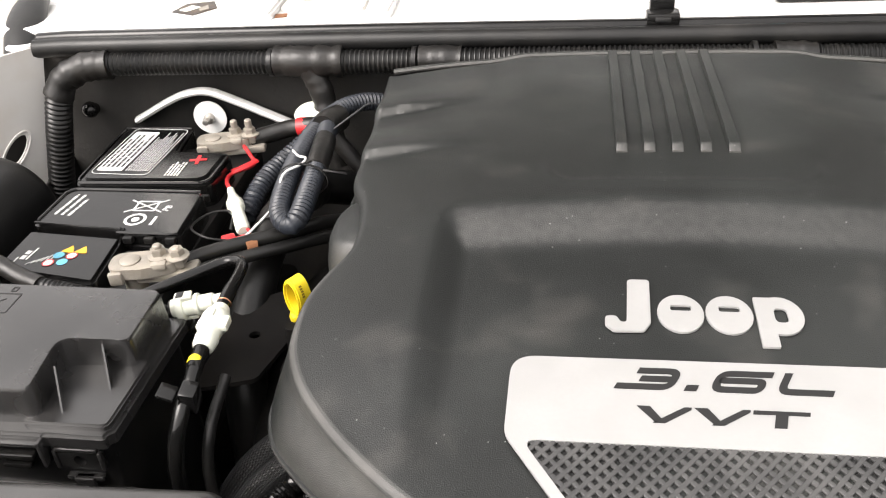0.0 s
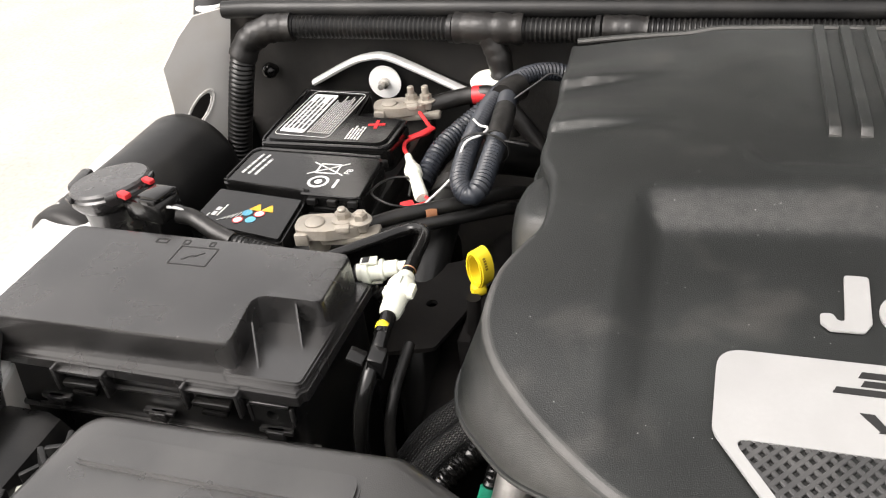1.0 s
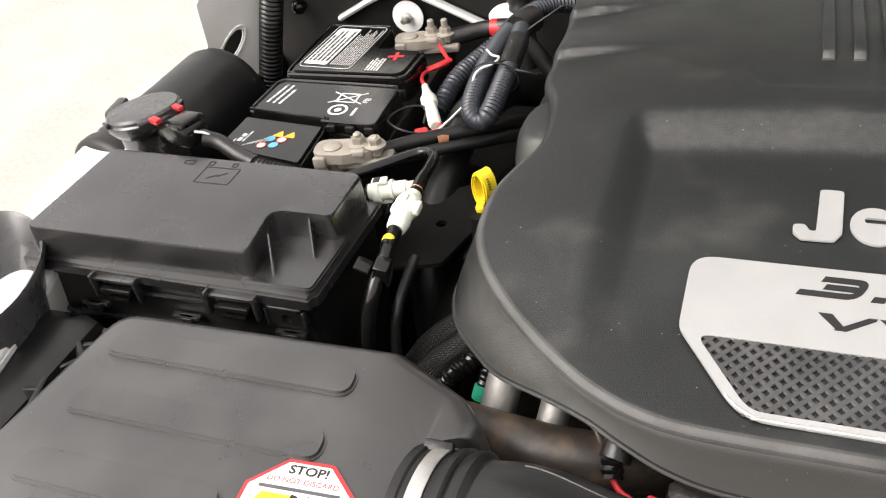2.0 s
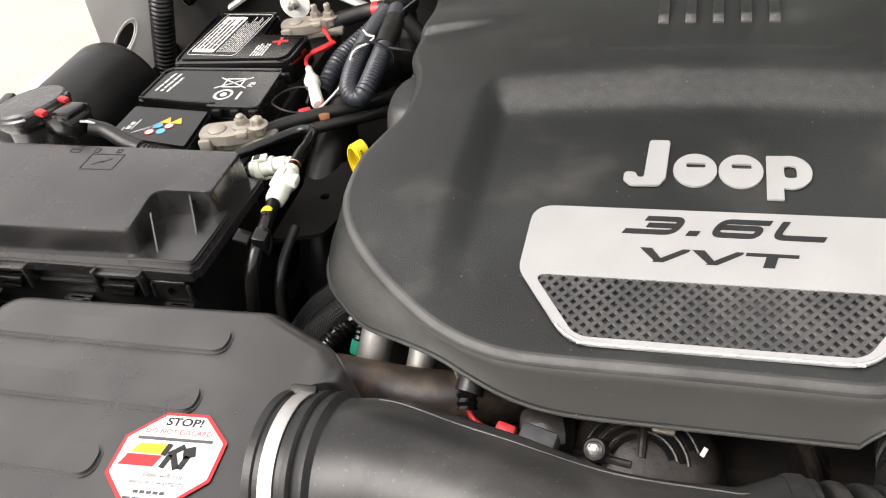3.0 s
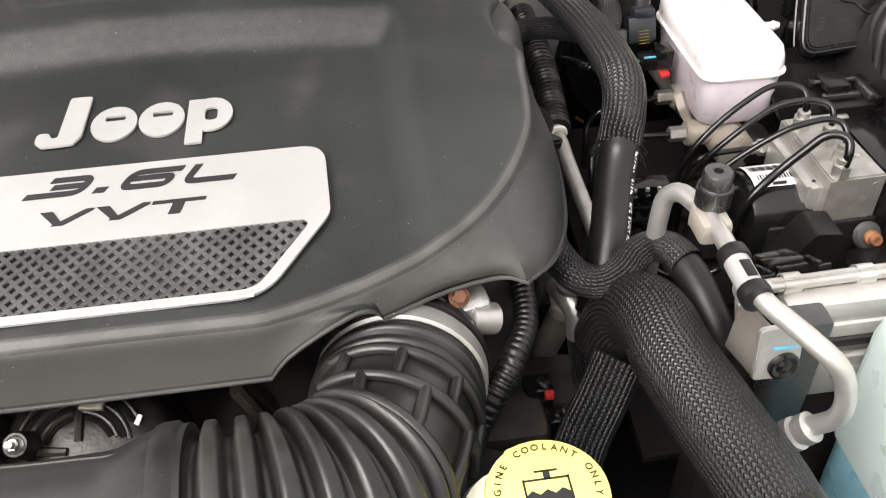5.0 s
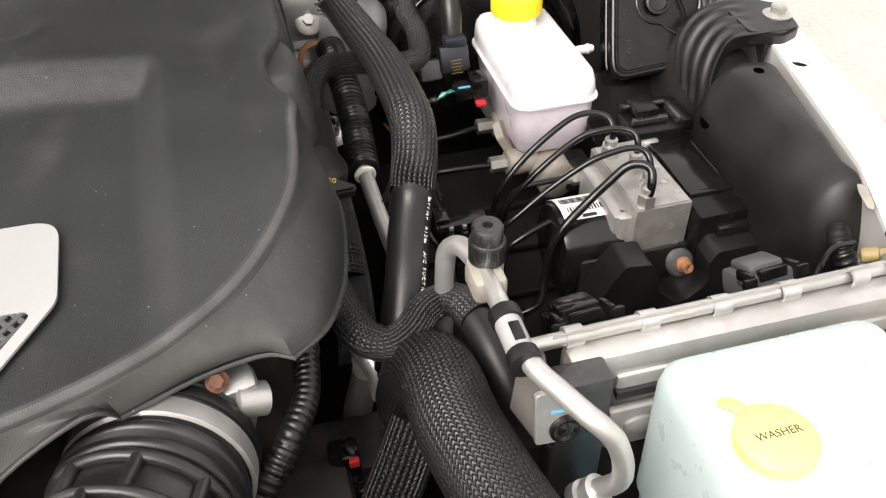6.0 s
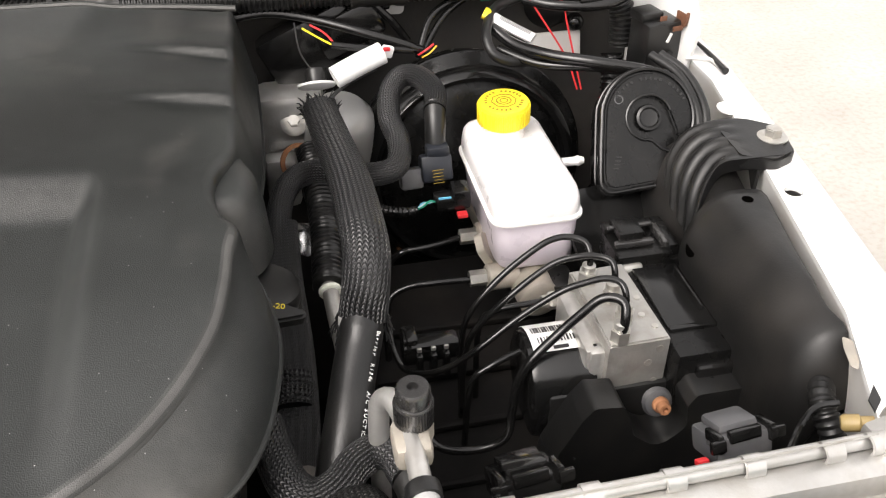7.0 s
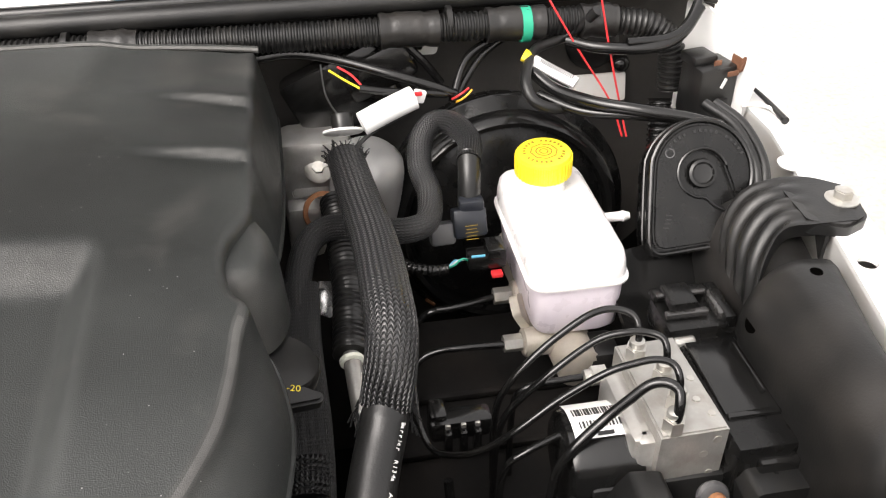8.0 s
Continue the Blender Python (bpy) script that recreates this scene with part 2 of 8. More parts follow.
def thing(name, label, category, base, group="", kind=""):
    e = new(name)
    e.empty_display_size = 0.02
    e.location = base
    tagged(e, label, category, group, kind)
    return e


def origin_of(ob):
    p = Vector((0, 0, 0))
    while ob:
        p += ob.location
        ob = ob.parent
    return p


def part(name, bm, material, parent, label="", deg=38):
    """Links a bmesh, built in world metres, as one mesh under a thing or a part."""
    moved(bm, Matrix.Translation(-origin_of(parent)))
    me = bpy.data.meshes.new(name)
    bm.to_mesh(me)
    bm.free()
    me.materials.append(M[material])
    smooth_by_angle(me, deg)
    ob = new(name, me)
    ob.parent = parent
    if label:
        ob["label"] = label
    return ob


def solo(name, bm, material, label, category, group="", kind="", deg=38):
    """One mesh that is a thing of its own, with its origin at its base."""
    xs = [v.co for v in bm.verts]
    base = Vector((sum(c.x for c in xs) / len(xs), sum(c.y for c in xs) / len(xs), min(c.z for c in xs)))
    moved(bm, Matrix.Translation(-base))
    me = bpy.data.meshes.new(name)
    bm.to_mesh(me)
    bm.free()
    me.materials.append(M[material])
    smooth_by_angle(me, deg)
    ob = new(name, me)
    ob.location = base
    return tagged(ob, label, category, group, kind)


def box(sx, sy, sz, at=(0, 0, 0), bevel=0.0, rot=(0, 0, 0), seg=2, taper=1.0):
    """A bevelled block, its base's middle at the place given; taper: how much of its width the top keeps."""
    bm = bmesh.new()
    bmesh.ops.create_cube(bm, size=1)
    for v in bm.verts:
        k = taper if v.co.z > 0 else 1
        v.co = Vector((v.co.x * sx * k, v.co.y * sy * k, (v.co.z + 0.5) * sz))
    if bevel:
        bmesh.ops.bevel(bm, geom=bm.edges[:], offset=bevel, segments=seg, affect="EDGES", profile=0.5)
    return moved(bm, pose(*at, *rot))


def prism(outer, h, holes=(), bevel=0.0, m=None, seg=2):
    """An outline in x and y, raised by h, with holes."""
    bm = bmesh.new()
    for loop in (outer, *holes):
        vs = [bm.verts.new((p[0], p[1], 0)) for p in loop]
        for a, b in zip(vs, vs[1:] + vs[:1]):
            bm.edges.new((a, b))
    if holes:
        bmesh.ops.triangle_fill(bm, edges=bm.edges[:], use_beauty=True)
    else:
        bm.faces.new(bm.verts[:])
    r = bmesh.ops.extrude_face_region(bm, geom=bm.faces[:])
    top = [g for g in r["geom"] if isinstance(g, bmesh.types.BMVert)]
    for v in top:
        v.co.z += h
    bmesh.ops.recalc_face_normals(bm, faces=bm.faces[:])
    if bevel:
        es = [e for e in bm.edges if e.is_manifold and e.calc_face_angle(0) > 0.9 and min(e.verts[0].co.z, e.verts[1].co.z) > h * 0.6]
        bmesh.ops.bevel(bm, geom=es, offset=bevel, segments=seg, affect="EDGES")
    return moved(bm, m) if m else bm


def rounded(points, r, n=5):
    """A polygon with rounded corners; r is one radius or one per corner."""
    out = []
    k = len(points)
    for i in range(k):
        p, a, b = Vector(points[i][:2]), Vector(points[i - 1][:2]), Vector(points[(i + 1) % k][:2])
        rr = r[i] if isinstance(r, (list, tuple)) else r
        da, db = (a - p).normalized(), (b - p).normalized()
        half = da.angle(db) / 2
        t = min(rr / math.tan(half), (a - p).length * 0.49, (b - p).length * 0.49)
        if t < 1e-5:
            out.append(tuple(p))
            continue
        s, e = p + da * t, p + db * t
        for j in range(n + 1):
            f = j / n
            out.append(tuple((1 - f) ** 2 * s + 2 * f * (1 - f) * p + f ** 2 * e))
    return out


def rect(sx, sy, r, n=5, at=(0, 0)):
    x, y = sx / 2, sy / 2
    return [(a + at[0], b + at[1]) for a, b in rounded([(-x, -y), (x, -y), (x, y), (-x, y)], r, n)]


def ring(r, n=32, at=(0, 0)):
    return [(at[0] + r * math.cos(2 * math.pi * i / n), at[1] + r * math.sin(2 * math.pi * i / n)) for i in range(n)]


def lathe(profile, n=32, m=None, closed=True):
    """Turns (radius, height) pairs round the z axis."""
    bm = bmesh.new()
    rows = []
    for r, z in profile:
        if r < 1e-6:
            rows.append([bm.verts.new((0, 0, z))])
        else:
            rows.append([bm.verts.new((r * math.cos(2 * math.pi * i / n), r * math.sin(2 * math.pi * i / n), z)) for i in range(n)])
    for a, b in zip(rows, rows[1:]):
        for i in range(n):
            j = (i + 1) % n
            if len(a) == 1 and len(b) == 1:
                continue
            if len(a) == 1:
                bm.faces.new((a[0], b[j], b[i]))
            elif len(b) == 1:
                bm.faces.new((a[i], a[j], b[0]))
            else:
                bm.faces.new((a[i], a[j], b[j], b[i]))
    if closed:
        for row in (rows[0], rows[-1]):
            if len(row) > 1:
                bm.faces.new(row)
    bmesh.ops.recalc_face_normals(bm, faces=bm.faces[:])
    return moved(bm, m) if m else bm


def along(a, b):
    """A pose at a whose z axis points at b."""
    a, b = Vector(a), Vector(b)
    return Matrix.Translation(a) @ (b - a).to_track_quat("Z", "Y").to_matrix().to_4x4()


def spline(points, step=0.004):
    """Even points on a smooth line through the points given."""
    p = [Vector(q) for q in points]
    p = [2 * p[0] - p[1]] + p + [2 * p[-1] - p[-2]]
    fine = []
    for i in range(1, len(p) - 2):
        a, b, c, d = p[i - 1 : i + 3]
        for j in range(24):
            t = j / 24
            fine.append(0.5 * (2 * b + (c - a) * t + (2 * a - 5 * b + 4 * c - d) * t * t + (3 * b - a - 3 * c + d) * t ** 3))
    fine.append(p[-2])
    run = [0.0]
    for a, b in zip(fine, fine[1:]):
        run.append(run[-1] + (b - a).length)
    n = max(3, int(run[-1] / step) + 1)
    out, k = [], 0
    for i in range(n):
        s = run[-1] * i / (n - 1)
        while k < len(run) - 2 and run[k + 1] < s:
            k += 1
        f = (s - run[k]) / max(1e-9, run[k + 1] - run[k])
        out.append(fine[k].lerp(fine[k + 1], min(1, max(0, f))))
    return out, run[-1]


def tube(points, r, n=14, step=0.004, shape=None, flat=1.0, wall=0.0, up=None):
    """A round (or flattened) tube along a smooth line. shape(s, length) scales its radius; wall: an open end with that thickness."""
    line, length = spline(points, step)
    bm = bmesh.new()
    uv = bm.loops.layers.uv.new("UVMap")
    tangent = [(b - a).normalized() for a, b in zip(line, line[1:])]
    tangent.append(tangent[-1])
    ref = Vector(up) if up else Vector((0, 0, 1))
    if abs(tangent[0].dot(ref)) > 0.95:
        ref = Vector((0, 1, 0))
    side = tangent[0].cross(ref).normalized()
    rows, runs, s = [], [], 0.0
    for i, (p, t) in enumerate(zip(line, tangent)):
        if up:
            side = t.cross(ref).normalized()
        else:
            side = (side - t * side.dot(t)).normalized()
        high = side.cross(t)
        if i:
            s += (p - line[i - 1]).length
        k = r * (shape(s, length) if shape else 1)
        rows.append([bm.verts.new(p + side * (k * math.cos(2 * math.pi * j / n)) + high * (k * flat * math.sin(2 * math.pi * j / n))) for j in range(n)])
        runs.append(s)
    for i in range(len(rows) - 1):
        for j in range(n):
            q = (j + 1) % n
            f = bm.faces.new((rows[i][j], rows[i][q], rows[i + 1][q], rows[i + 1][j]))
            for loop, (uu, vv) in zip(f.loops, ((j / n, runs[i]), ((j + 1) / n, runs[i]), ((j + 1) / n, runs[i + 1]), (j / n, runs[i + 1]))):
                loop[uv].uv = (uu, vv)
    for row, p in ((rows[0], line[0]), (rows[-1], line[-1])):
        if wall:
            inner = [bm.verts.new(p.lerp(v.co, 1 - wall / r)) for v in row]
            for j in range(n):
                bm.faces.new((row[j], row[(j + 1) % n], inner[(j + 1) % n], inner[j]))
            bm.faces.new(inner)
        else:
            bm.faces.new(row)
    bmesh.ops.recalc_face_normals(bm, faces=bm.faces[:])
    return bm


def ribs(pitch, depth, sharp=0.35):
    """A corrugated radius."""
    return lambda s, length: 1 - depth * (0.5 - 0.5 * math.tanh(math.cos(2 * math.pi * s / pitch) / sharp))


def text(body, size, thick=0.0004, shear=0.0, wide=1.0, spacing=1.0, m=None, centre=True, offset=0.0):
    c = bpy.data.curves.new("txt", "FONT")
    c.body, c.size, c.extrude, c.shear, c.space_character, c.offset = body, size, thick, shear, spacing, offset
    c.resolution_u = 3
    if centre:
        c.align_x = "CENTER"
    o = bpy.data.objects.new("txt", c)
    me = o.to_mesh()
    bm = bmesh.new()
    bm.from_mesh(me)
    o.to_mesh_clear()
    bpy.data.objects.remove(o)
    bpy.data.curves.remove(c)
    bm.transform(Matrix.Diagonal((wide, 1, 1, 1)))
    return moved(bm, m) if m else bm


def arc_text(body, radius, size, start, end, m, thick=0.0003):
    bms = []
    for i, ch in enumerate(body):
        if ch == " ":
            continue
        a = radians(start + (end - start) * i / max(1, len(body) - 1))
        bms.append(text(ch, size, thick, m=m @ pose(radius * math.cos(a), radius * math.sin(a), 0, 0, 0, math.degrees(a) - 90)))
    return bm_join(*bms)


def bars(rows, m, thick=0.0003):
    """Plain bars for small print: rows of (x, y, width, height)."""
    return bm_join(*[moved(box(w, h, thick, (x + w / 2, y, 0)), m) for x, y, w, h in rows])


def hexhead(r, h, at, axis_to=None, washer=0.0):
    m = along(at, axis_to) if axis_to is not None else Matrix.Translation(at)
    bms = []
    if washer:
        bms.append(lathe([(washer, 0), (washer, 0.0015), (r * 1.1, 0.002), (r * 0.9, 0.0028)], 24))
    b = prism(ring(r, 6), h, bevel=r * 0.12)
    bms.append(moved(b, Matrix.Translation((0, 0, 0.0015 if washer else 0))))
    return moved(bm_join(*bms), m)

from mathutils.geometry import delaunay_2d_cdt


# ---- the setting: ground, body panels, firewall ----
def sheet(points, thick, m=None, bevel=0.0):
    """A flat panel from an outline in x and y."""
    return prism(points, thick, m=m, bevel=bevel)


g = bmesh.new()
bmesh.ops.create_grid(g, x_segments=8, y_segments=8, size=400)
solo("ground", g, "concrete", "pale dusty concrete driveway around the car", "ground", kind="structure")

UPRIGHT = Matrix(((1, 0, 0, 0), (0, 0, 1, 0), (0, 1, 0, 0), (0, 0, 0, 1)))  # x, y of an outline become x, z; thickness along y

firewall = solo("wall_firewall", prism([(-0.72, 0.45), (0.72, 0.45), (0.72, 1.085), (-0.72, 1.085)], 0.02, m=Matrix.Translation((0, 0.498, 0)) @ UPRIGHT),
                "felt", "dark grey felt-covered firewall at the rear of the engine bay", "firewall", kind="structure")

# cowl: white painted lip and top behind the seal
cowl = thing("cowl_panel", "white painted steel cowl panel with rolled front lip", "cowl", (0, 0.6, 1.08), kind="structure")
bm = bm_join(box(1.52, 0.36, 0.012, (0, 0.684, 1.083), 0.004), box(1.46, 0.012, 0.022, (0, 0.511, 1.068), 0.003),
             tube([(-0.70, 0.508, 1.0905), (0, 0.507, 1.0895), (0.70, 0.508, 1.0905)], 0.0055, 10, 0.05))
part("lip", bm, "white", cowl)
part("rear_step", box(1.5, 0.02, 0.1, (0, 0.86, 1.09), 0.006, (-18, 0, 0)), "white", cowl)

# hood seal along the cowl
# the open hood, propped up over the bay
ho = radians(98)
hx = Matrix.Translation((0, 0.615, 1.16)) @ Matrix.Rotation(math.pi - ho, 4, "X")
hood = thing("wall_hood", "open white hood propped up above the bay", "hood", (0, 0.6, 1.15), kind="structure")
part("panel", moved(prism([(-0.70, 0.0), (0.70, 0.0), (0.64, 0.55), (0.52, 1.12), (-0.52, 1.12), (-0.64, 0.55)], 0.016, bevel=0.003), hx @ Matrix.Translation((0, 0, -0.008))), "white", hood)
part("liner", moved(prism([(-0.62, 0.04), (0.62, 0.04), (0.57, 0.55), (0.46, 1.06), (-0.46, 1.06), (-0.57, 0.55)], 0.012, bevel=0.004), hx @ Matrix.Translation((0, 0, 0.0082))), "felt", hood, "dark felt hood liner")
seal = thing("hood_seal", "long ribbed black rubber hood seal along the cowl", "rubber seal", (0, 0.48, 1.08))
line = [(-0.690, 0.468, 1.083), (-0.67, 0.472, 1.083), (-0.62, 0.475, 1.083), (-0.3, 0.48, 1.083), (0, 0.482, 1.082), (0.3, 0.48, 1.083), (0.62, 0.475, 1.083), (0.70, 0.455, 1.078)]
part("bulb", tube(line, 0.0105, 14, 0.02, up=(0, 0, 1)), "rubber", seal)
part("lip", tube([(x, y + 0.013, z + 0.009) for x, y, z in line], 0.007, 12, 0.02, flat=0.7, up=(0, 0, 1)), "gloss", seal)
part("base", tube([(x, y + 0.022, z - 0.006) for x, y, z in line], 0.014, 10, 0.02, flat=0.6, up=(0, 0, 1)), "rubber", seal)


def fender(side):
    """One front fender: flat top flange, rounded outer edge, inner wall, flare."""
    e = thing("fender_panel", "white painted front fender with flat inner flange", "fender", (side * 0.72, 0.1, 0.3), "front fenders", kind="structure")
    inner = [(0.700, 0.50), (0.697, 0.34), (0.666, 0.17), (0.637, 0.0), (0.602, -0.105), (0.555, -0.30), (0.52, -0.45)]
    if side > 0:
        inner[:5] = [(0.715, 0.50), (0.714, 0.34), (0.682, 0.17), (0.646, 0.0), (0.604, -0.105)]
    outer = [(0.60, -0.45), (0.64, -0.30), (0.69, -0.105), (0.717, 0.0), (0.744, 0.17), (0.772, 0.34), (0.795, 0.50)]
    if side > 0:
        outer = [(0.60, -0.45), (0.625, -0.30), (0.668, -0.105), (0.686, 0.0), (0.711, 0.15), (0.728, 0.27), (0.740, 0.36), (0.748, 0.50)]
    else:  # the rear of this flange stops below the cowl side
        inner = [(0.704, 0.30)] + inner[2:]
        outer = outer[:5] + [(0.765, 0.30)]
    top = [(side * x, y) for x, y in inner + outer]
    holes = [ring(0.0075, 14, (side * 0.688, 0.14))]
    part("top_flange", prism(top, 0.004, holes=holes, m=Matrix.Translation((0, 0, 0.986)), bevel=0.0), "white", e)
    skin = bmesh.new()
    prof = [(0.0, 0.99), (0.006, 0.988), (0.012, 0.982), (0.022, 0.95), (0.028, 0.86), (0.030, 0.78), (0.031, 0.70), (0.031, 0.60)]
    rows = [[skin.verts.new((side * (x + o), y, z)) for o, z in prof] for x, y in outer]
    for a, b in zip(rows, rows[1:]):
        for i in range(len(prof) - 1):
            skin.faces.new((a[i], a[i + 1], b[i + 1], b[i]))
    bmesh.ops.recalc_face_normals(skin, faces=skin.faces[:])
    part("outer_skin", skin, "white", e)
    wall = bmesh.new()
    rows = [[wall.verts.new((side * x, y, 0.989)), wall.verts.new((side * (x + 0.002), y, 0.975)), wall.verts.new((side * (x + 0.01), y, 0.925)), wall.verts.new((side * (x + 0.0), y, 0.90))] for x, y in inner]
    for a, b in zip(rows, rows[1:]):
        for i in range(3):
            wall.faces.new((a[i], a[i + 1], b[i + 1], b[i]))
    part("inner_flange", wall, "greypaint", e)
    if side < 0:
        lip = tube([(side * (x + 0.006), y, 0.991) for x, y in inner], 0.004, 10, 0.02)
        part("rolled_edge", lip, "white", e)
    return e


fender_right, fender_left = fender(1), fender(-1)


def inner_wall(side):
    pts = [(0.71, 0.5), (0.70, 0.34), (0.672, 0.17), (0.643, 0.0), (0.61, -0.105), (0.56, -0.30), (0.53, -0.45)]
    bm = bmesh.new()
    rows = [[bm.verts.new((side * x, y, 0.93)), bm.verts.new((side * (x - 0.02), y, 0.80)), bm.verts.new((side * (x - 0.10), y, 0.72)), bm.verts.new((side * (x - 0.16), y, 0.45))] for x, y in pts]
    for a, b in zip(rows, rows[1:]):
        for i in range(3):
            bm.faces.new((a[i], a[i + 1], b[i + 1], b[i]))
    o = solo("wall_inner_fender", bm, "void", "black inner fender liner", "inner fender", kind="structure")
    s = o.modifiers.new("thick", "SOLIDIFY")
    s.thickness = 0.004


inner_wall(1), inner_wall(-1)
# the bay is open below; this added near-black sheet stands for its shade
solo("floor_dark_sheet", box(1.3, 1.1, 0.006, (0, 0.02, 0.46), 0.002), "void", "near-black sheet added below the engine to close the bay", "splash shield", kind="structure")
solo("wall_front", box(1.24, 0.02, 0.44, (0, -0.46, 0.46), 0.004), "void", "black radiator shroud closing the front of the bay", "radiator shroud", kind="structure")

# engine under its cover
engine = thing("engine_block", "dark dirty cast engine block under the plastic cover", "engine", (0, 0.15, 0.55))
part("crankcase", box(0.36, 0.52, 0.34, (0.01, 0.18, 0.55), 0.02), "dirty", engine)
for s in (-1, 1):
    part("cylinder_head", box(0.13, 0.46, 0.12, (s * 0.155, 0.19, 0.855), 0.018, (0, s * 18, 0)), "dirty", engine)
part("intake_plenum", box(0.30, 0.34, 0.08, (0.0, 0.22, 0.93), 0.02), "void", engine)

# ---- engine cover ----
def cover_floor(y):
    return 1.051 + 0.085 * y if y < 0.13 else 1.06205 + 0.03 * (y - 0.13)


def step01(v, a, b):
    t = min(1, max(0, (v - a) / (b - a)))
    return t * t * (3 - 2 * t)


def slope01(v, a, b, e=0.012):
    """A straight ramp with slightly rounded ends."""
    t = (v - a) / (b - a)
    return 0.5 * (math.sqrt(t * t + e) - math.sqrt((t - 1) ** 2 + e) + 1)


def cover_top(x, y):
    ax = abs(x)
    z = cover_floor(y) - 0.0195 * (ax / 0.27) ** 2.2 - 0.010 * step01(y, 0.25, 0.437) * max(0.0, 1 - (ax / 0.27) ** 1.5)
    depth = 0.0165 * step01(y, -0.125, 0.03)
    side = slope01(ax, 0.161, 0.179, 0.02)
    back = slope01(y, 0.117 - 0.02 * ax, 0.152 - 0.02 * ax, 0.02)
    z += depth * min(1.0, (side ** 3 + back ** 3) ** (1 / 3))
    z += 0.004 * step01(0.165 - ax + 0.12 * (y - 0.43), 0, 0.03) * step01(y, 0.27, 0.40)
    for y0, lean in ((0.240, 0.09), (0.320, 0.19)):  # two creases on each shoulder: a short rise, then a long fall
        reach = step01(ax, 0.145, 0.25)
        d = y - y0 - lean * (0.26 - ax)
        z += 0.0062 * reach * step01(d, -0.005, 0.005) * (1 - step01(d, 0.006, 0.06))
    # shallow bead in a wide U in front of the ribs
    bx, by = max(0.0, ax - 0.078), max(0.0, 0.198 - y)
    bead = math.hypot(bx, by) - 0.024
    z += 0.0016 * math.exp(-((bead / 0.0035) ** 2)) * (1 - step01(y, 0.188, 0.212)) * (1 if y < 0.22 else 0)
    return z


# outline: crest x, y; lower lip x, y, z
COVER = [(-0.272, 0.418, -0.276, 0.420, 1.040), (-0.268, 0.335, -0.272, 0.335, 1.03), (-0.264, 0.255, -0.268, 0.255, 1.03), (-0.263, 0.205, -0.266, 0.205, 1.035),
         (-0.250, 0.170, -0.251, 0.170, 1.03), (-0.244, 0.135, -0.245, 0.135, 1.03), (-0.245, 0.105, -0.246, 0.105, 1.02), (-0.256, 0.084, -0.259, 0.084, 1.015),
         (-0.266, 0.055, -0.272, 0.055, 1.008), (-0.267, 0.020, -0.279, 0.020, 1.002), (-0.262, -0.004, -0.280, -0.006, 0.998), (-0.250, -0.028, -0.270, -0.032, 0.998),
         (-0.231, -0.052, -0.252, -0.053, 0.998), (-0.209, -0.074, -0.228, -0.075, 1.000), (-0.183, -0.096, -0.192, -0.096, 1.010), (-0.160, -0.111, -0.164, -0.111, 1.015),
         (-0.140, -0.121, -0.140, -0.122, 1.011), (-0.115, -0.128, -0.113, -0.129, 1.003), (-0.078, -0.131, -0.078, -0.132, 0.998), (0.0, -0.132, 0.0, -0.133, 0.998),
         (0.074, -0.132, 0.080, -0.133, 0.998), (0.088, -0.130, 0.090, -0.132, 1.011), (0.100, -0.127, 0.110, -0.127, 1.022), (0.115, -0.122, 0.130, -0.120, 1.027),
         (0.126, -0.1175, 0.139, -0.116, 1.022), (0.138, -0.1125, 0.143, -0.112, 1.012), (0.163, -0.099, 0.182, -0.090, 1.006), (0.189, -0.083, 0.214, -0.080, 1.002),
         (0.210, -0.0645, 0.230, -0.083, 0.998), (0.2275, -0.043, 0.252, -0.062, 0.995), (0.2415, -0.019, 0.267, -0.028, 0.992), (0.252, 0.007, 0.275, 0.012, 0.990),
         (0.2575, 0.037, 0.278, 0.045, 0.991), (0.260, 0.067, 0.275, 0.075, 0.993), (0.263, 0.090, 0.268, 0.098, 1.00), (0.253, 0.103, 0.256, 0.106, 1.02),
         (0.248, 0.128, 0.249, 0.128, 1.03), (0.251, 0.150, 0.252, 0.150, 1.03), (0.261, 0.175, 0.263, 0.175, 1.02), (0.264, 0.207, 0.272, 0.207, 1.0),
         (0.264, 0.308, 0.276, 0.308, 0.990), (0.264, 0.422, 0.274, 0.428, 1.0), (0.15, 0.434, 0.15, 0.437, 1.04), (0.0, 0.437, 0.0, 0.440, 1.04), (-0.15, 0.434, -0.15, 0.437, 1.04)]


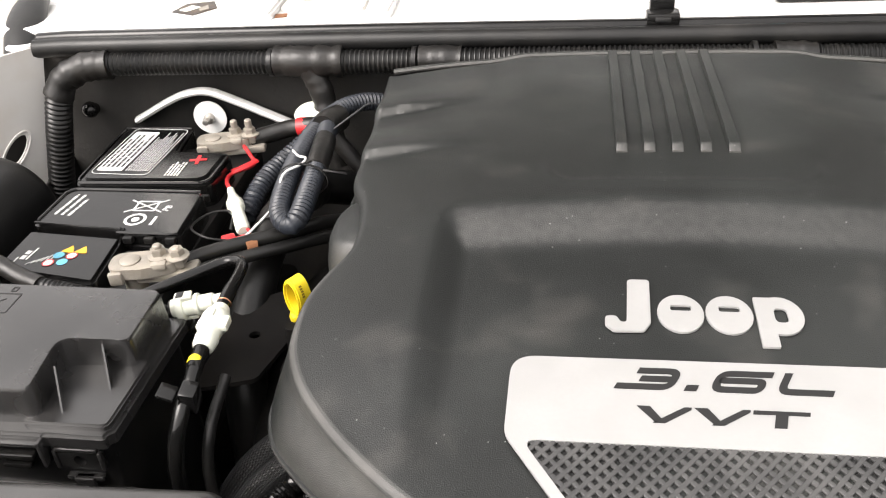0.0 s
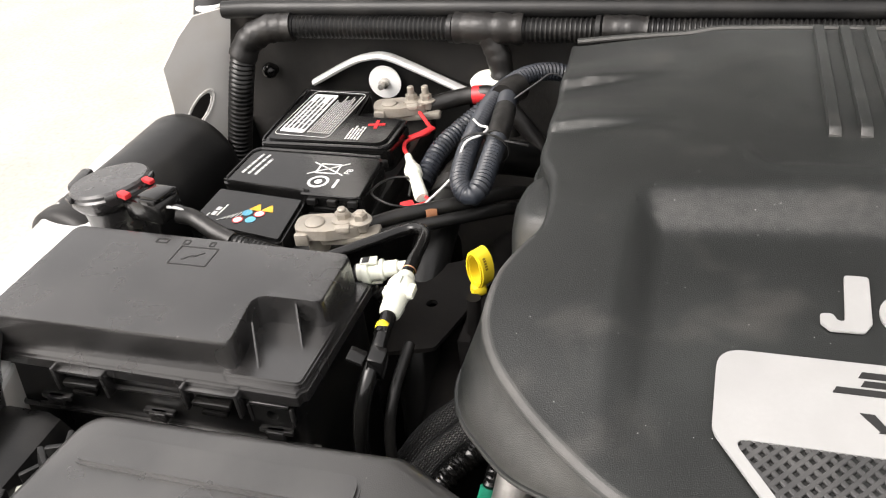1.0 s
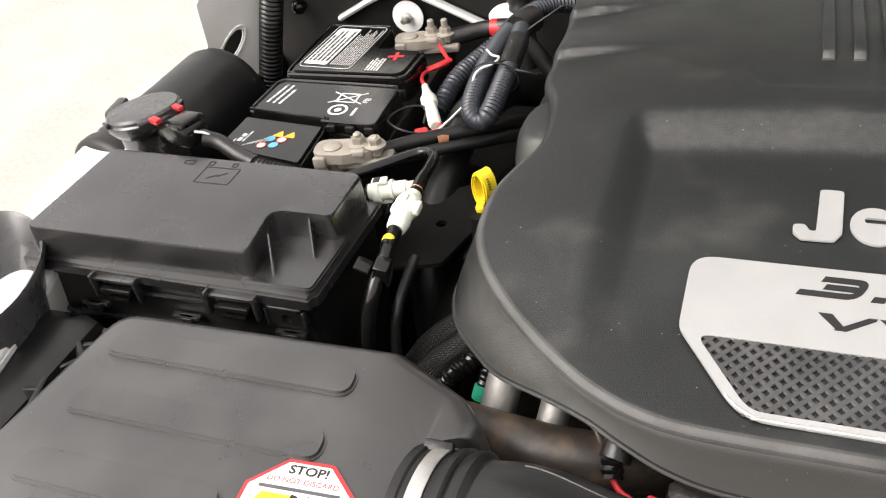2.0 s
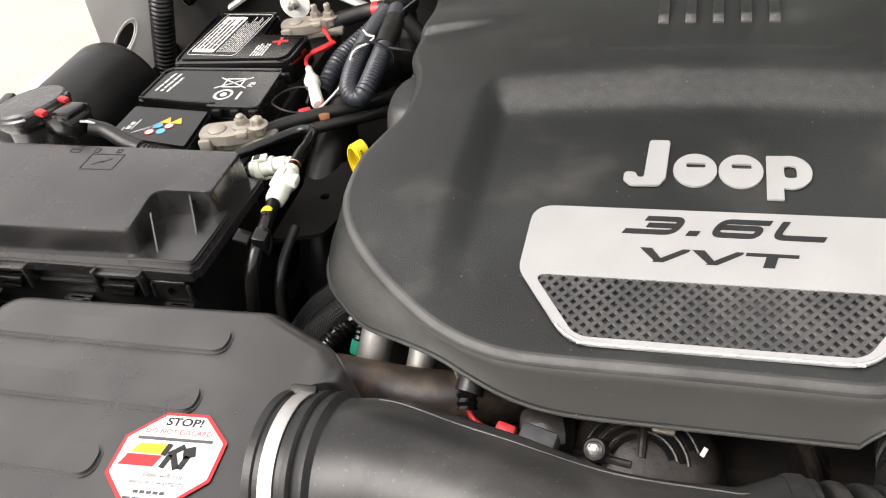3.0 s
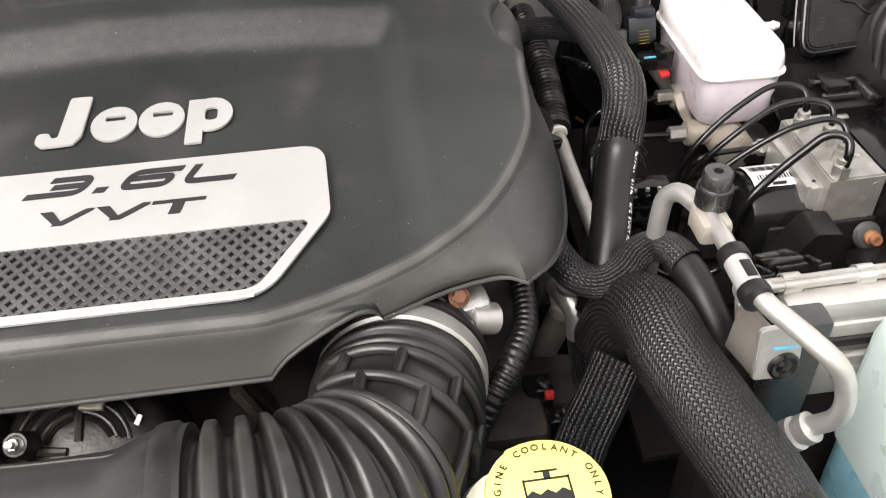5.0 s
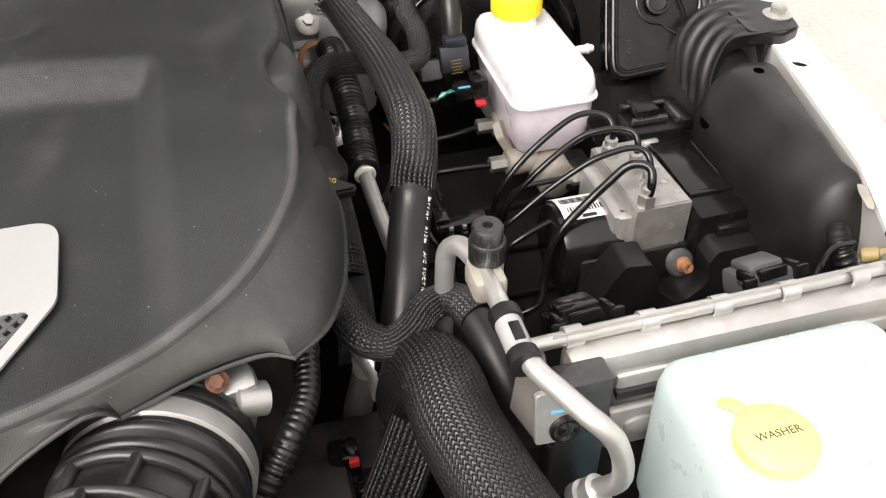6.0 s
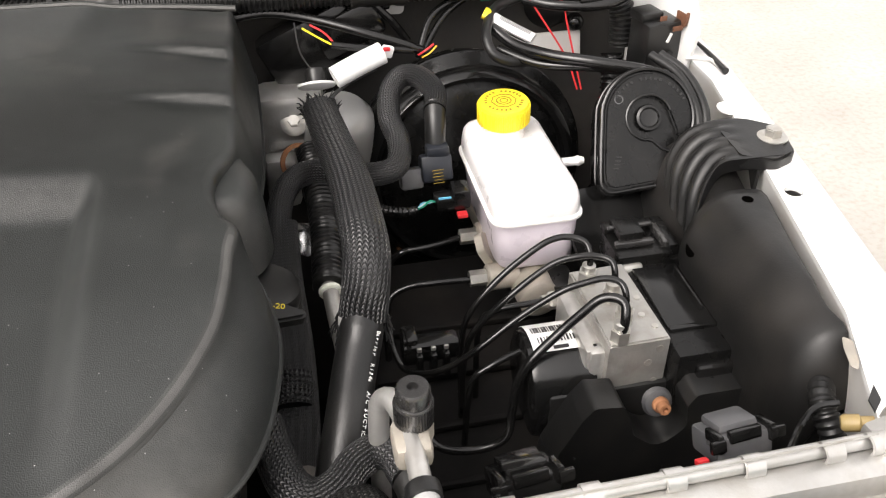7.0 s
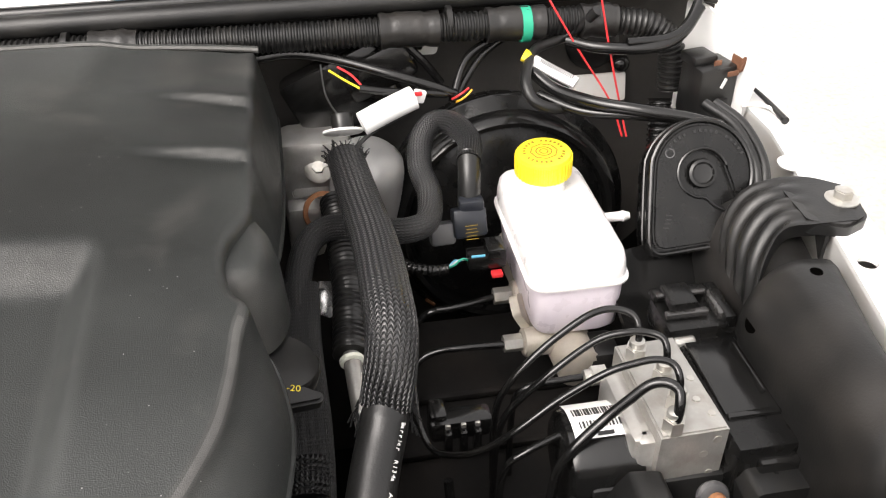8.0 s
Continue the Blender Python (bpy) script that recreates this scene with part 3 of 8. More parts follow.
def build_cover():
    n = len(COVER)
    loop = []
    for i in range(n):
        a, b, c, d = (COVER[(i + k) % n] for k in (-1, 0, 1, 2))
        # the lip has more sharp corners than the crest
        for q, first in ((b, True), (c, False)):
            crest_too, lip_too = q[2:4] in REAR, q[2:4] in REAR or q[2:4] in SHARP
            flat = tuple(2 * v - w for v, w in zip(b, c)) if first else tuple(2 * v - w for v, w in zip(c, b))
            old = a if first else d
            fixed = (flat if crest_too else old)[:2] + (flat if lip_too else old)[2:]
            a, d = (fixed, d) if first else (a, fixed)
        k = max(2, int(math.dist(b[:2], c[:2]) / 0.005))
        for j in range(k):
            t = j / k
            loop.append([0.5 * (2 * q + (r - p) * t + (2 * p - 5 * q + 4 * r - s) * t * t + (3 * q - p - 3 * r + s) * t ** 3) for p, q, r, s in zip(a, b, c, d)])
    k = len(loop)
    normals = []
    for i in range(k):
        dx, dy = loop[(i + 1) % k][0] - loop[i - 1][0], loop[(i + 1) % k][1] - loop[i - 1][1]
        q = math.hypot(dx, dy)
        normals.append((-dy / q, dx / q))  # inward, for an anticlockwise loop
    normals = [tuple(sum(normals[(i + o) % k][a] for o in (-2, -1, 0, 1, 2)) / 5 for a in (0, 1)) for i in range(k)]

    def off(i, d):
        return loop[i][0] + normals[i][0] * d, loop[i][1] + normals[i][1] * d

    def lip(i, out, z):
        return loop[i][2] - normals[i][0] * out, loop[i][3] - normals[i][1] * out, loop[i][4] + z

    inset = 0.009
    ring0 = [Vector(off(i, inset)) for i in range(k)]
    xs = np.arange(-0.275, 0.276, 0.004)
    ys = np.arange(-0.14, 0.44, 0.004)
    poly = np.array([(p.x, p.y) for p in ring0])
    gx, gy = np.meshgrid(xs, ys)
    pts = np.stack([gx.ravel(), gy.ravel()], 1)
    inside = np.zeros(len(pts), bool)
    near = np.full(len(pts), 9.0)
    for i in range(k):
        (x1, y1), (x2, y2) = poly[i], poly[(i + 1) % k]
        cross = ((y1 > pts[:, 1]) != (y2 > pts[:, 1]))
        if abs(y2 - y1) > 1e-12:
            inside ^= cross & (pts[:, 0] < (x2 - x1) * (pts[:, 1] - y1) / (y2 - y1) + x1)
        near = np.minimum(near, np.hypot(pts[:, 0] - x1, pts[:, 1] - y1))
    keep = pts[inside & (near > 0.003)]
    verts = ring0 + [Vector(p) for p in keep]
    vs, es, fs, *_ = delaunay_2d_cdt(verts, [], [list(range(k))], 1, 1e-6)
    bm = bmesh.new()
    bv = [bm.verts.new((v.x, v.y, cover_top(v.x, v.y))) for v in vs]
    for f in fs:
        bm.faces.new([bv[i] for i in f])
    rows = [[bv[i] for i in range(k)]]
    crest = [cover_top(*off(i, inset)) for i in range(k)]
    for d, drop in ((0.0074, 0.0002), (0.0056, 0.0008), (0.0038, 0.0019), (0.0022, 0.0035), (0.0010, 0.0056), (0.0004, 0.0080)):
        rows.append([bm.verts.new((*off(i, d), crest[i] - drop)) for i in range(k)])
    for f in (0.12, 0.25, 0.38, 0.5, 0.62, 0.74, 0.86, 0.94, 1.0):  # skirt, bulging where it is wide, down to the lip
        row = []
        for i in range(k):
            a, b = Vector((*off(i, 0.0004), crest[i] - 0.0080)), Vector(lip(i, 0, 0.001))
            p = a.lerp(b, f)
            gap = math.hypot(b.x - a.x, b.y - a.y)
            hollow = 0.0012 * math.sin(math.pi * f) - 0.30 * max(0.0, gap - 0.006) * math.sin(math.pi * f ** 1.2)
            row.append(bm.verts.new((p.x + normals[i][0] * hollow, p.y + normals[i][1] * hollow, p.z)))
        rows.append(row)
    for out, dz in ((0.0016, 0.0008), (0.0024, -0.0004), (0.0022, -0.0020), (-0.003, -0.0022)):
        rows.append([bm.verts.new(lip(i, out, dz)) for i in range(k)])
    rows.append([bm.verts.new((*off(i, 0.006), max(loop[i][4] + 0.010, crest[i] - 0.03))) for i in range(k)])
    scuff_glint = {1: 1, 2: 2, 3: 2, 4: 1}  # the crest's front half is rubbed pale, its highlight put into the colour
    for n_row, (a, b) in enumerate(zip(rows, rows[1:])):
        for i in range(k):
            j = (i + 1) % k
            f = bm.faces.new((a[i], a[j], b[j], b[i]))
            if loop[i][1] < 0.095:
                f.material_index = min(scuff_glint.get(n_row, 0), 2 if loop[i][1] < 0.075 else 1)
    bmesh.ops.recalc_face_normals(bm, faces=bm.faces[:])
    return bm


REAR = {(-0.276, 0.420), (0.274, 0.428)}
SHARP = {(0.143, -0.112), (0.080, -0.133), (0.230, -0.083)}
cover = thing("engine_cover", "large grained dark grey plastic engine cover, dusty, with a recessed centre", "engine cover", (0, 0.15, 0.97))
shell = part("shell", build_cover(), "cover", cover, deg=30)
for name in ("crestdull", "crestwornglint"):
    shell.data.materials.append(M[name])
for i in range(5):
    x = -0.0435 + 0.0217 * i
    ys = [0.219, 0.2225] + [0.226 + 0.02 * j for j in range(11)]
    bm = bmesh.new()
    rows = []
    for y in ys:
        y = min(y, 0.425)
        z = cover_top(x, y)
        low = 0.25 if y < 0.22 else 0.8 if y < 0.225 else 1.0
        rows.append([bm.verts.new((x + dx, y, z + dz * low)) for dx, dz in ((-0.0046, -0.002), (-0.0043, 0.0058), (-0.0038, 0.0064), (0.0038, 0.0064), (0.0043, 0.0058), (0.0046, -0.002))])
    for a, b in zip(rows, rows[1:]):
        for j in range(5):
            bm.faces.new((a[j], a[j + 1], b[j + 1], b[j]))
    bm.faces.new(rows[0]), bm.faces.new(rows[-1])
    bmesh.ops.recalc_face_normals(bm, faces=bm.faces[:])
    part("raised_rib", bm, "cover", cover)

# grained ears that fill the notch on each side, below the crest
for sx in (-1, 1):
    bm = bmesh.new()
    rows = []
    for k, (cy, half, z) in enumerate(((0.162, 0.043, 0.985), (0.162, 0.042, 1.020), (0.161, 0.040, 1.038), (0.160, 0.037, 1.047), (0.159, 0.031, 1.052))):
        grow = (0.004, 0.002, -0.0015, -0.006, -0.013)[k]
        rows.append([bm.verts.new((sx * (0.244 + (0.031 + grow) * max(0.0, math.sin(a)) ** 0.75), cy + half * math.cos(a), z)) for a in np.linspace(0, math.pi, 19)])
    for a, b in zip(rows, rows[1:]):
        for k in range(18):
            bm.faces.new((a[k], a[k + 1], b[k + 1], b[k]))
    bm.faces.new(rows[-1])
    bmesh.ops.recalc_face_normals(bm, faces=bm.faces[:])
    part("ear", bm, "cover", cover, deg=60)
lip = [(x, 0.437 - 0.010 * (abs(x) / 0.27) ** 2, cover_top(x, 0.430) - 0.001) for x in np.linspace(-0.266, 0.266, 21)]
part("rear_lip", bm_join(tube(lip, 0.0030, 8, 0.01), tube([(x, y + 0.007, z - 0.004) for x, y, z in lip], 0.0022, 8, 0.01)), "cover", cover)

# badge plate with its grille, on the recessed slope
SLOPE = math.degrees(math.atan(0.085))
ON_COVER = pose(0, 0, 1.0512, SLOPE)
plate = thing("badge_plate", "silver painted badge plate with black lettering and a dark mesh window", "badge", (0, -0.05, 1.045))
outer = rounded([(-0.1185, 0.0015), (-0.1195, -0.060), (-0.0815, -0.1175), (0.0835, -0.1175), (0.1205, -0.060), (0.1190, 0.0015)], [0.016, 0.02, 0.030, 0.030, 0.02, 0.016], 7)
window = rounded([(-0.1095, -0.0632), (0.1105, -0.0632), (0.0790, -0.1115), (-0.0775, -0.1115)], [0.005, 0.005, 0.016, 0.016], 5)
part("frame", prism(outer, 0.0016, holes=[window[::-1]], m=ON_COVER), "silver", plate)
rim = [(x, y, 0.0014) for x, y in rounded([(-0.1150, -0.066), (-0.0810, -0.1163), (0.0830, -0.1163), (0.1160, -0.066)], [0.001, 0.029, 0.029, 0.001], 8)]
bm = tube([tuple(p) for p in rim[9:-9]], 0.0010, 8, 0.004)
part("worn_edge", moved(bm, ON_COVER), "chrome", plate, "bright worn edge of the badge plate")


def lattice():
    """Diamond mesh: two sets of slanting bars, clipped to the window."""
    bms = []
    def half(y):
        f = (-0.0635 - y) / 0.05
        return 0.1125 + (0.0805 - 0.1125) * f
    pitch = 0.00815
    for s in (1, -1):
        for i in range(-30, 31):
            pts = []
            x0 = i * pitch
            for j in range(26):
                y = -0.0635 - 0.05 * j / 25
                x = x0 + s * (y + 0.0885) * 0.9
                if abs(x) <= half(y):
                    pts.append((x, y))
            if len(pts) < 2:
                continue
            (xa, ya), (xb, yb) = pts[0], pts[-1]
            ln = math.hypot(xb - xa, yb - ya)
            bms.append(box(ln + 0.002, 0.0030, 0.0020 + 0.0002 * (s > 0), ((xa + xb) / 2, (ya + yb) / 2, -0.0010), 0.0005, (0, 0, math.degrees(math.atan2(yb - ya, xb - xa))), seg=1))
    return bm_join(*bms)


part("mesh", moved(lattice(), ON_COVER), "mesh", plate, "dark grey plastic diamond mesh")
part("backing", prism(window, 0.0004, m=ON_COVER @ Matrix.Translation((0, 0, -0.0014))), "ink", plate)
TEXT = ON_COVER @ Matrix.Translation((0, 0, 0.0018))


def glyphs(shapes, w, h, slant, at, gap):
    """Wide slanted capitals from straight bars: each letter is a list of polygons in units of its own width and height."""
    bms, x0 = [], 0.0
    for polys, k in shapes:
        for poly in polys:
            pts = []
            for px, py in poly:
                X, Y = x0 + px * w * k, py * h
                pts.append((X + slant * Y, Y))
            bms.append(prism(pts, 0.0004))
        x0 += w * k + gap
    bm = bm_join(*bms)
    return moved(bm, Matrix.Translation((at[0], at[1], 0)))


def stroke(path, width, fillet):
    """The outline of a bar that follows a path and turns in rounded corners."""
    line = [Vector(path[0])]
    for a, p, b in zip(path, path[1:], path[2:]):
        a, p, b = Vector(a), Vector(p), Vector(b)
        da, db = (a - p).normalized(), (b - p).normalized()
        r = min(fillet, (a - p).length * 0.49, (b - p).length * 0.49)
        line += [(1 - f) ** 2 * (p + da * r) + 2 * f * (1 - f) * p + f ** 2 * (p + db * r) for f in (0, 0.2, 0.4, 0.6, 0.8, 1)]
    line.append(Vector(path[-1]))
    left, right = [], []
    for k, p in enumerate(line):
        t = (line[min(k + 1, len(line) - 1)] - line[max(k - 1, 0)]).normalized()
        left.append(p + Vector((-t.y, t.x)) * width / 2), right.append(p - Vector((-t.y, t.x)) * width / 2)
    return [tuple(p) for p in left + right[::-1]]


def slanted(strokes, x0, y0, slant, width, fillet):
    return [[(x0 + x + slant * y, y0 + y) for x, y in stroke(path, width, fillet)] for path in strokes]


W, H = 0.0305, 0.0165
THREE = [[(0.0045, H - 0.0019), (W - 0.0026, H - 0.0019), (W - 0.0026, 0.0019), (-0.0030, 0.0019)], [(0.0085, H / 2), (W - 0.0030, H / 2)]]
DOT = [[(0.0, 0.0021), (0.0070, 0.0021)]]
SIX = [[(W + 0.001, H - 0.0019), (0.0026, H - 0.0019), (0.0026, 0.0019), (W - 0.0026, 0.0019), (W - 0.0026, H / 2 + 0.0008), (0.0030, H / 2 + 0.0008)]]
ELL = [[(0.0030, H), (0.0030, 0.0019), (W + 0.0015, 0.0019)]]
bms, x = [], -0.0545
for shapes, wide in ((THREE, W), (DOT, 0.0072), (SIX, W), (ELL, W)):
    for k, poly in enumerate(slanted(shapes, x, -0.0225, 0.50, 0.0045, 0.0052)):
        bms.append(prism(poly, 0.0004 - 0.00005 * k))
    x += wide + 0.0062
part("lettering", moved(bm_join(*bms), TEXT), "ink", plate, "black slanted lettering")
VEE = [[(0.0, 1), (0.24, 1), (0.50, 0.26), (0.42, 0)], [(0.36, 0), (0.58, 0), (1.0, 0.88), (1.0, 1), (0.86, 1)]]
TEE = [[(0, 0.78), (1, 0.78), (1, 1), (0, 1)], [(0.40, 0), (0.62, 0), (0.62, 0.78), (0.40, 0.78)]]
part("lettering", moved(glyphs(((VEE, 1), (VEE, 1), (TEE, 1)), 0.0305, 0.0120, 0.25, (-0.0480, -0.0475), 0.0015), TEXT), "ink", plate, "black slanted lettering")

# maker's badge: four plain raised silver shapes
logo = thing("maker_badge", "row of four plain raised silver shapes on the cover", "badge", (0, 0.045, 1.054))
LOGO = ON_COVER @ Matrix.Translation((0, 0, 0.0003))
hook = rounded([(-0.061, 0.040), (-0.0535, 0.040), (-0.0515, 0.0345), (-0.0475, 0.0345), (-0.0455, 0.076), (-0.031, 0.076), (-0.0325, 0.034), (-0.037, 0.026), (-0.056, 0.0255), (-0.061, 0.031)], 0.003, 3)
part("shape", prism(hook, 0.0016, bevel=0.0004, m=LOGO), "silver", logo)
for cx in (-0.0135, 0.0165):
    part("shape", prism([(cx + 0.0145 * math.cos(a), 0.0435 + 0.0175 * math.sin(a)) for a in np.linspace(0, 2 * math.pi, 33)[:-1]], 0.0016, holes=[rect(0.013, 0.0050, 0.0015, 3, (cx + 0.0005, 0.0485))[::-1]], m=LOGO), "silver", logo)
stem = rounded([(0.0330, 0.0605), (0.0325, 0.0155), (0.0432, 0.0155), (0.0436, 0.0605)], 0.0008, 2)
part("shape", prism(stem, 0.0016, m=LOGO), "silver", logo)
part("shape", prism([(0.0475 + 0.0142 * math.cos(a), 0.0440 + 0.0172 * math.sin(a)) for a in np.linspace(0, 2 * math.pi, 33)[:-1]], 0.0015, holes=[rect(0.0080, 0.0130, 0.0035, 4, (0.0480, 0.0440))[::-1]], m=LOGO), "silver", logo)


# ---- battery side ----
battery = thing("battery", "black car battery with printed labels and weathered terminals", "battery", (-0.51, 0.28, 0.82))
part("case", bm_join(box(0.148, 0.284, 0.155, (-0.500, 0.274, 0.820), 0.006), box(0.154, 0.290, 0.022, (-0.500, 0.274, 0.962), 0.004)), "black", battery)
lid_rear = rounded([(-0.572, 0.286), (-0.430, 0.288), (-0.428, 0.348), (-0.488, 0.352), (-0.494, 0.414), (-0.575, 0.414)], [0.012, 0.014, 0.006, 0.006, 0.006, 0.006], 4)
part("rear_lid", prism(lid_rear, 0.030, bevel=0.003, m=Matrix.Translation((0, 0, 0.980))), "gloss", battery)
part("rear_lid_step", prism([(x * 0.9 - 0.0505, y * 0.9 + 0.035) for x, y in lid_rear], 0.003, bevel=0.001, m=Matrix.Translation((0, 0, 1.0098))), "gloss", battery)
lid_mid = rounded([(-0.574, 0.212), (-0.482, 0.203), (-0.482, 0.197), (-0.424, 0.195), (-0.428, 0.274), (-0.572, 0.278)], [0.006, 0.002, 0.002, 0.005, 0.012, 0.012], 4)
part("middle_lid", prism(lid_mid, 0.030, bevel=0.003, m=Matrix.Translation((0, 0, 0.980))), "gloss", battery)
lid_front = rounded([(-0.574, 0.146), (-0.474, 0.128), (-0.480, 0.197), (-0.574, 0.207)], 0.005, 4)
part("front_lid", prism(lid_front, 0.026, bevel=0.003, m=Matrix.Translation((0, 0, 0.980))), "gloss", battery)
part("lid_ridge", bm_join(tube([(x * 0.965 - 0.0178, y * 0.965 + 0.012, 1.0105) for x, y in lid_rear] + [(lid_rear[0][0] * 0.965 - 0.0178, lid_rear[0][1] * 0.965 + 0.012, 1.0105)], 0.0016, 6, 0.005), tube([(x * 0.955 - 0.0225, y * 0.955 + 0.0105, 1.0105) for x, y in lid_mid] + [(lid_mid[0][0] * 0.955 - 0.0225, lid_mid[0][1] * 0.955 + 0.0105, 1.0105)], 0.0014, 6, 0.005)), "gloss", battery)
part("lid_groove", box(0.14, 0.004, 0.008, (-0.50, 0.2815, 0.994), 0.0015), "black", battery)
part("lid_groove", box(0.05, 0.004, 0.02, (-0.452, 0.1915, 0.975), 0.0015), "black", battery)
for i in range(3):
    part("vent_tab", box(0.009, 0.006, 0.006, (-0.432 - 0.02 * i, 0.194, 1.003), 0.001), "black", battery)
RL = pose(-0.508, 0.345, 1.0132) @ Matrix.Diagonal((0.9, 0.92, 1, 1))
part("label", prism(rect(0.031, 0.096, 0.003, 4), 0.0004, m=RL @ pose(-0.037, 0.008, 0, 0, 0, -3)), "paper", battery, "worn white printed battery label")
rng = random.Random(4)


def small_print(w, lines, length, pitch, word=0.007):
    """Bars broken into words, in rows that run along y."""
    out = []
    for k in range(lines):
        y = 0.0
        end = length * rng.uniform(0.75, 1.0)
        while y < end:
            q = min(end - y, word * rng.uniform(0.4, 1.4))
            out.append((k * pitch, y + q / 2, w, q))
            y += q + 0.0016
    return out


part("label_print", bars([(-0.0505 + x, -0.034 + y, w, h) for x, y, w, h in small_print(0.0028, 5, 0.084, 0.0058, 0.011)], RL @ pose(0, 0, 0.0005, 0, 0, -3)), "ink", battery, "black small print on the label")
part("label_border", prism(rect(0.070, 0.112, 0.008, 4), 0.0003, holes=[rect(0.0685, 0.1105, 0.0072, 4)[::-1]], m=RL @ pose(-0.022, 0.008, 0, 0, 0, -3)), "print", battery)
part("small_print", bars([(-0.0180 + x, -0.040 + y, w, h) for x, y, w, h in small_print(0.0011, 10, 0.096, 0.0029, 0.005)], RL @ pose(0, 0, 0, 0, 0, -3)), "print", battery)
part("print_block", bars([(0.030 + x, -0.050 + y, w, h) for x, y, w, h in small_print(0.0020, 5, 0.034, 0.0036, 0.008)], RL), "print", battery)
part("plus_mark", bm_join(box(0.018, 0.0035, 0.0006, (-0.458, 0.333, 1.0128), 0, (0, 0, 8)), box(0.0035, 0.018, 0.0006, (-0.458, 0.333, 1.0129), 0, (0, 0, 8))), "red", battery, "red plus mark")
ML = pose(-0.508, 0.236, 1.0101) @ Matrix.Scale(0.92, 4)
part("crossed_mark", bm_join(moved(box(0.046, 0.0016, 0.0004), ML @ pose(0.035, 0.010, 0, 0, 0, 32)), moved(box(0.046, 0.0016, 0.0004), ML @ pose(0.035, 0.010, 0, 0, 0, -30)),
     moved(prism(rect(0.024, 0.020, 0.002), 0.0003, holes=[rect(0.020, 0.016, 0.001)[::-1]]), ML @ pose(0.035, 0.010, 0))), "print", battery)
part("recycle_mark", moved(prism(ring(0.0115, 12), 0.0003, holes=[ring(0.0085, 12)[::-1], ]), ML @ pose(0.034, -0.016, 0)), "print", battery)
part("recycle_core", moved(prism(ring(0.0045, 6), 0.0003), ML @ pose(0.034, -0.016, 0)), "print", battery)
part("lettering", text("PB", 0.010, 0.0002, m=ML @ pose(0.062, 0.006, 0, 0, 0, 78)), "print", battery)
part("print_bar", moved(box(0.003, 0.016, 0.0004), ML @ pose(0.054, -0.018, 0)), "print", battery)
part("print_block", bars([(-0.056 + x, -0.016 + y, w, h) for x, y, w, h in small_print(0.0030, 3, 0.042, 0.0080, 0.008)], ML @ pose(0, 0, 0, 0, 0, -8)), "print", battery)
FL = pose(-0.531, 0.163, 1.0062, 0, 0, -6) @ Matrix.Scale(0.78, 4)
for k, (dx, dy, c) in enumerate(((0.008, 0.006, "blue"), (0.020, -0.006, "blue"), (0.024, 0.007, "paper"), (0.005, -0.010, "paper"))):
    part("warning_disc", moved(prism(ring(0.0062, 16), 0.0004), FL @ pose(dx, dy, 0)), c, battery)
    if c == "paper":
        part("warning_ring", moved(prism(ring(0.0066, 16), 0.0003, holes=[ring(0.0052, 16)[::-1]]), FL @ pose(dx, dy, 0.0002)), "red", battery)
for dx, dy in ((0.014, 0.0185), (0.030, 0.0195)):
    part("warning_triangle", moved(prism(rounded([(-0.0085, -0.006), (0.0085, -0.006), (0, 0.008)], 0.0015, 3), 0.0004), FL @ pose(dx, dy, 0)), "orange", battery)
part("print_block", bars([(-0.038, -0.014, 0.002, 0.020), (-0.034, -0.004, 0.006, 0.008), (-0.034, 0.006, 0.006, 0.007), (-0.026, 0.004, 0.002, 0.024)], FL), "print", battery)
for k in range(7):
    part("print_ray", moved(box(0.0009, 0.011, 0.0004), FL @ pose(-0.016 + 0.004 * k, -0.012 + 0.003 * k, 0, 0, 0, -40 + 8 * k)), "print", battery)


def terminal(at, turn, label, tall=0.0):
    e = thing("battery_terminal", label, "battery clamp", at, "battery terminals")
    m = pose(*at, 0, 0, turn)
    part("post", moved(lathe([(0.0095, -0.02), (0.0088, 0.008), (0.006, 0.0095), (0, 0.0095)], 24), m), "lead", e, "dull lead post")
    eye = prism(rounded([(-0.017, -0.013), (0.012, -0.015), (0.040, -0.009), (0.042, 0.008), (0.012, 0.014), (-0.017, 0.013)], [0.011, 0.008, 0.006, 0.006, 0.008, 0.011], 5), 0.010, holes=[ring(0.0092, 20)[::-1]])
    part("clamp", moved(bm_join(eye, box(0.052, 0.022, 0.009, (0.030, 0, -0.008), 0.003), box(0.014, 0.026, 0.008, (0.026, 0, 0.004), 0.003), box(0.010, 0.020, 0.010, (0.042, 0.002, 0.002), 0.003), box(0.012, 0.006, 0.012, (-0.010, -0.014, -0.004), 0.002)), m @ Matrix.Translation((0, 0, -0.003))), "lead", e, "corroded grey lead clamp")
    for dx, dy, h, mt in ((0.025, 0.002, 0.010 + tall, "lead"), (0.041, -0.001, 0.008 + tall * 1.6, "lead")):
        b = part("bolt", moved(hexhead(0.0065, 0.007, (dx, dy, 0.008), washer=0.0100), m), mt, e)
        part("stud", moved(lathe([(0.0038, 0), (0.0038, h), (0.0028, h + 0.001), (0, h + 0.001)], 12), m @ Matrix.Translation((dx, dy, 0.009))), mt, b)
    return e


terminal((-0.451, 0.154, 1.004), 10, "corroded lead clamp on the negative battery post")
terminal((-0.468, 0.398, 0.998), 12, "corroded lead clamp with tall studs on the positive battery post", 0.005)


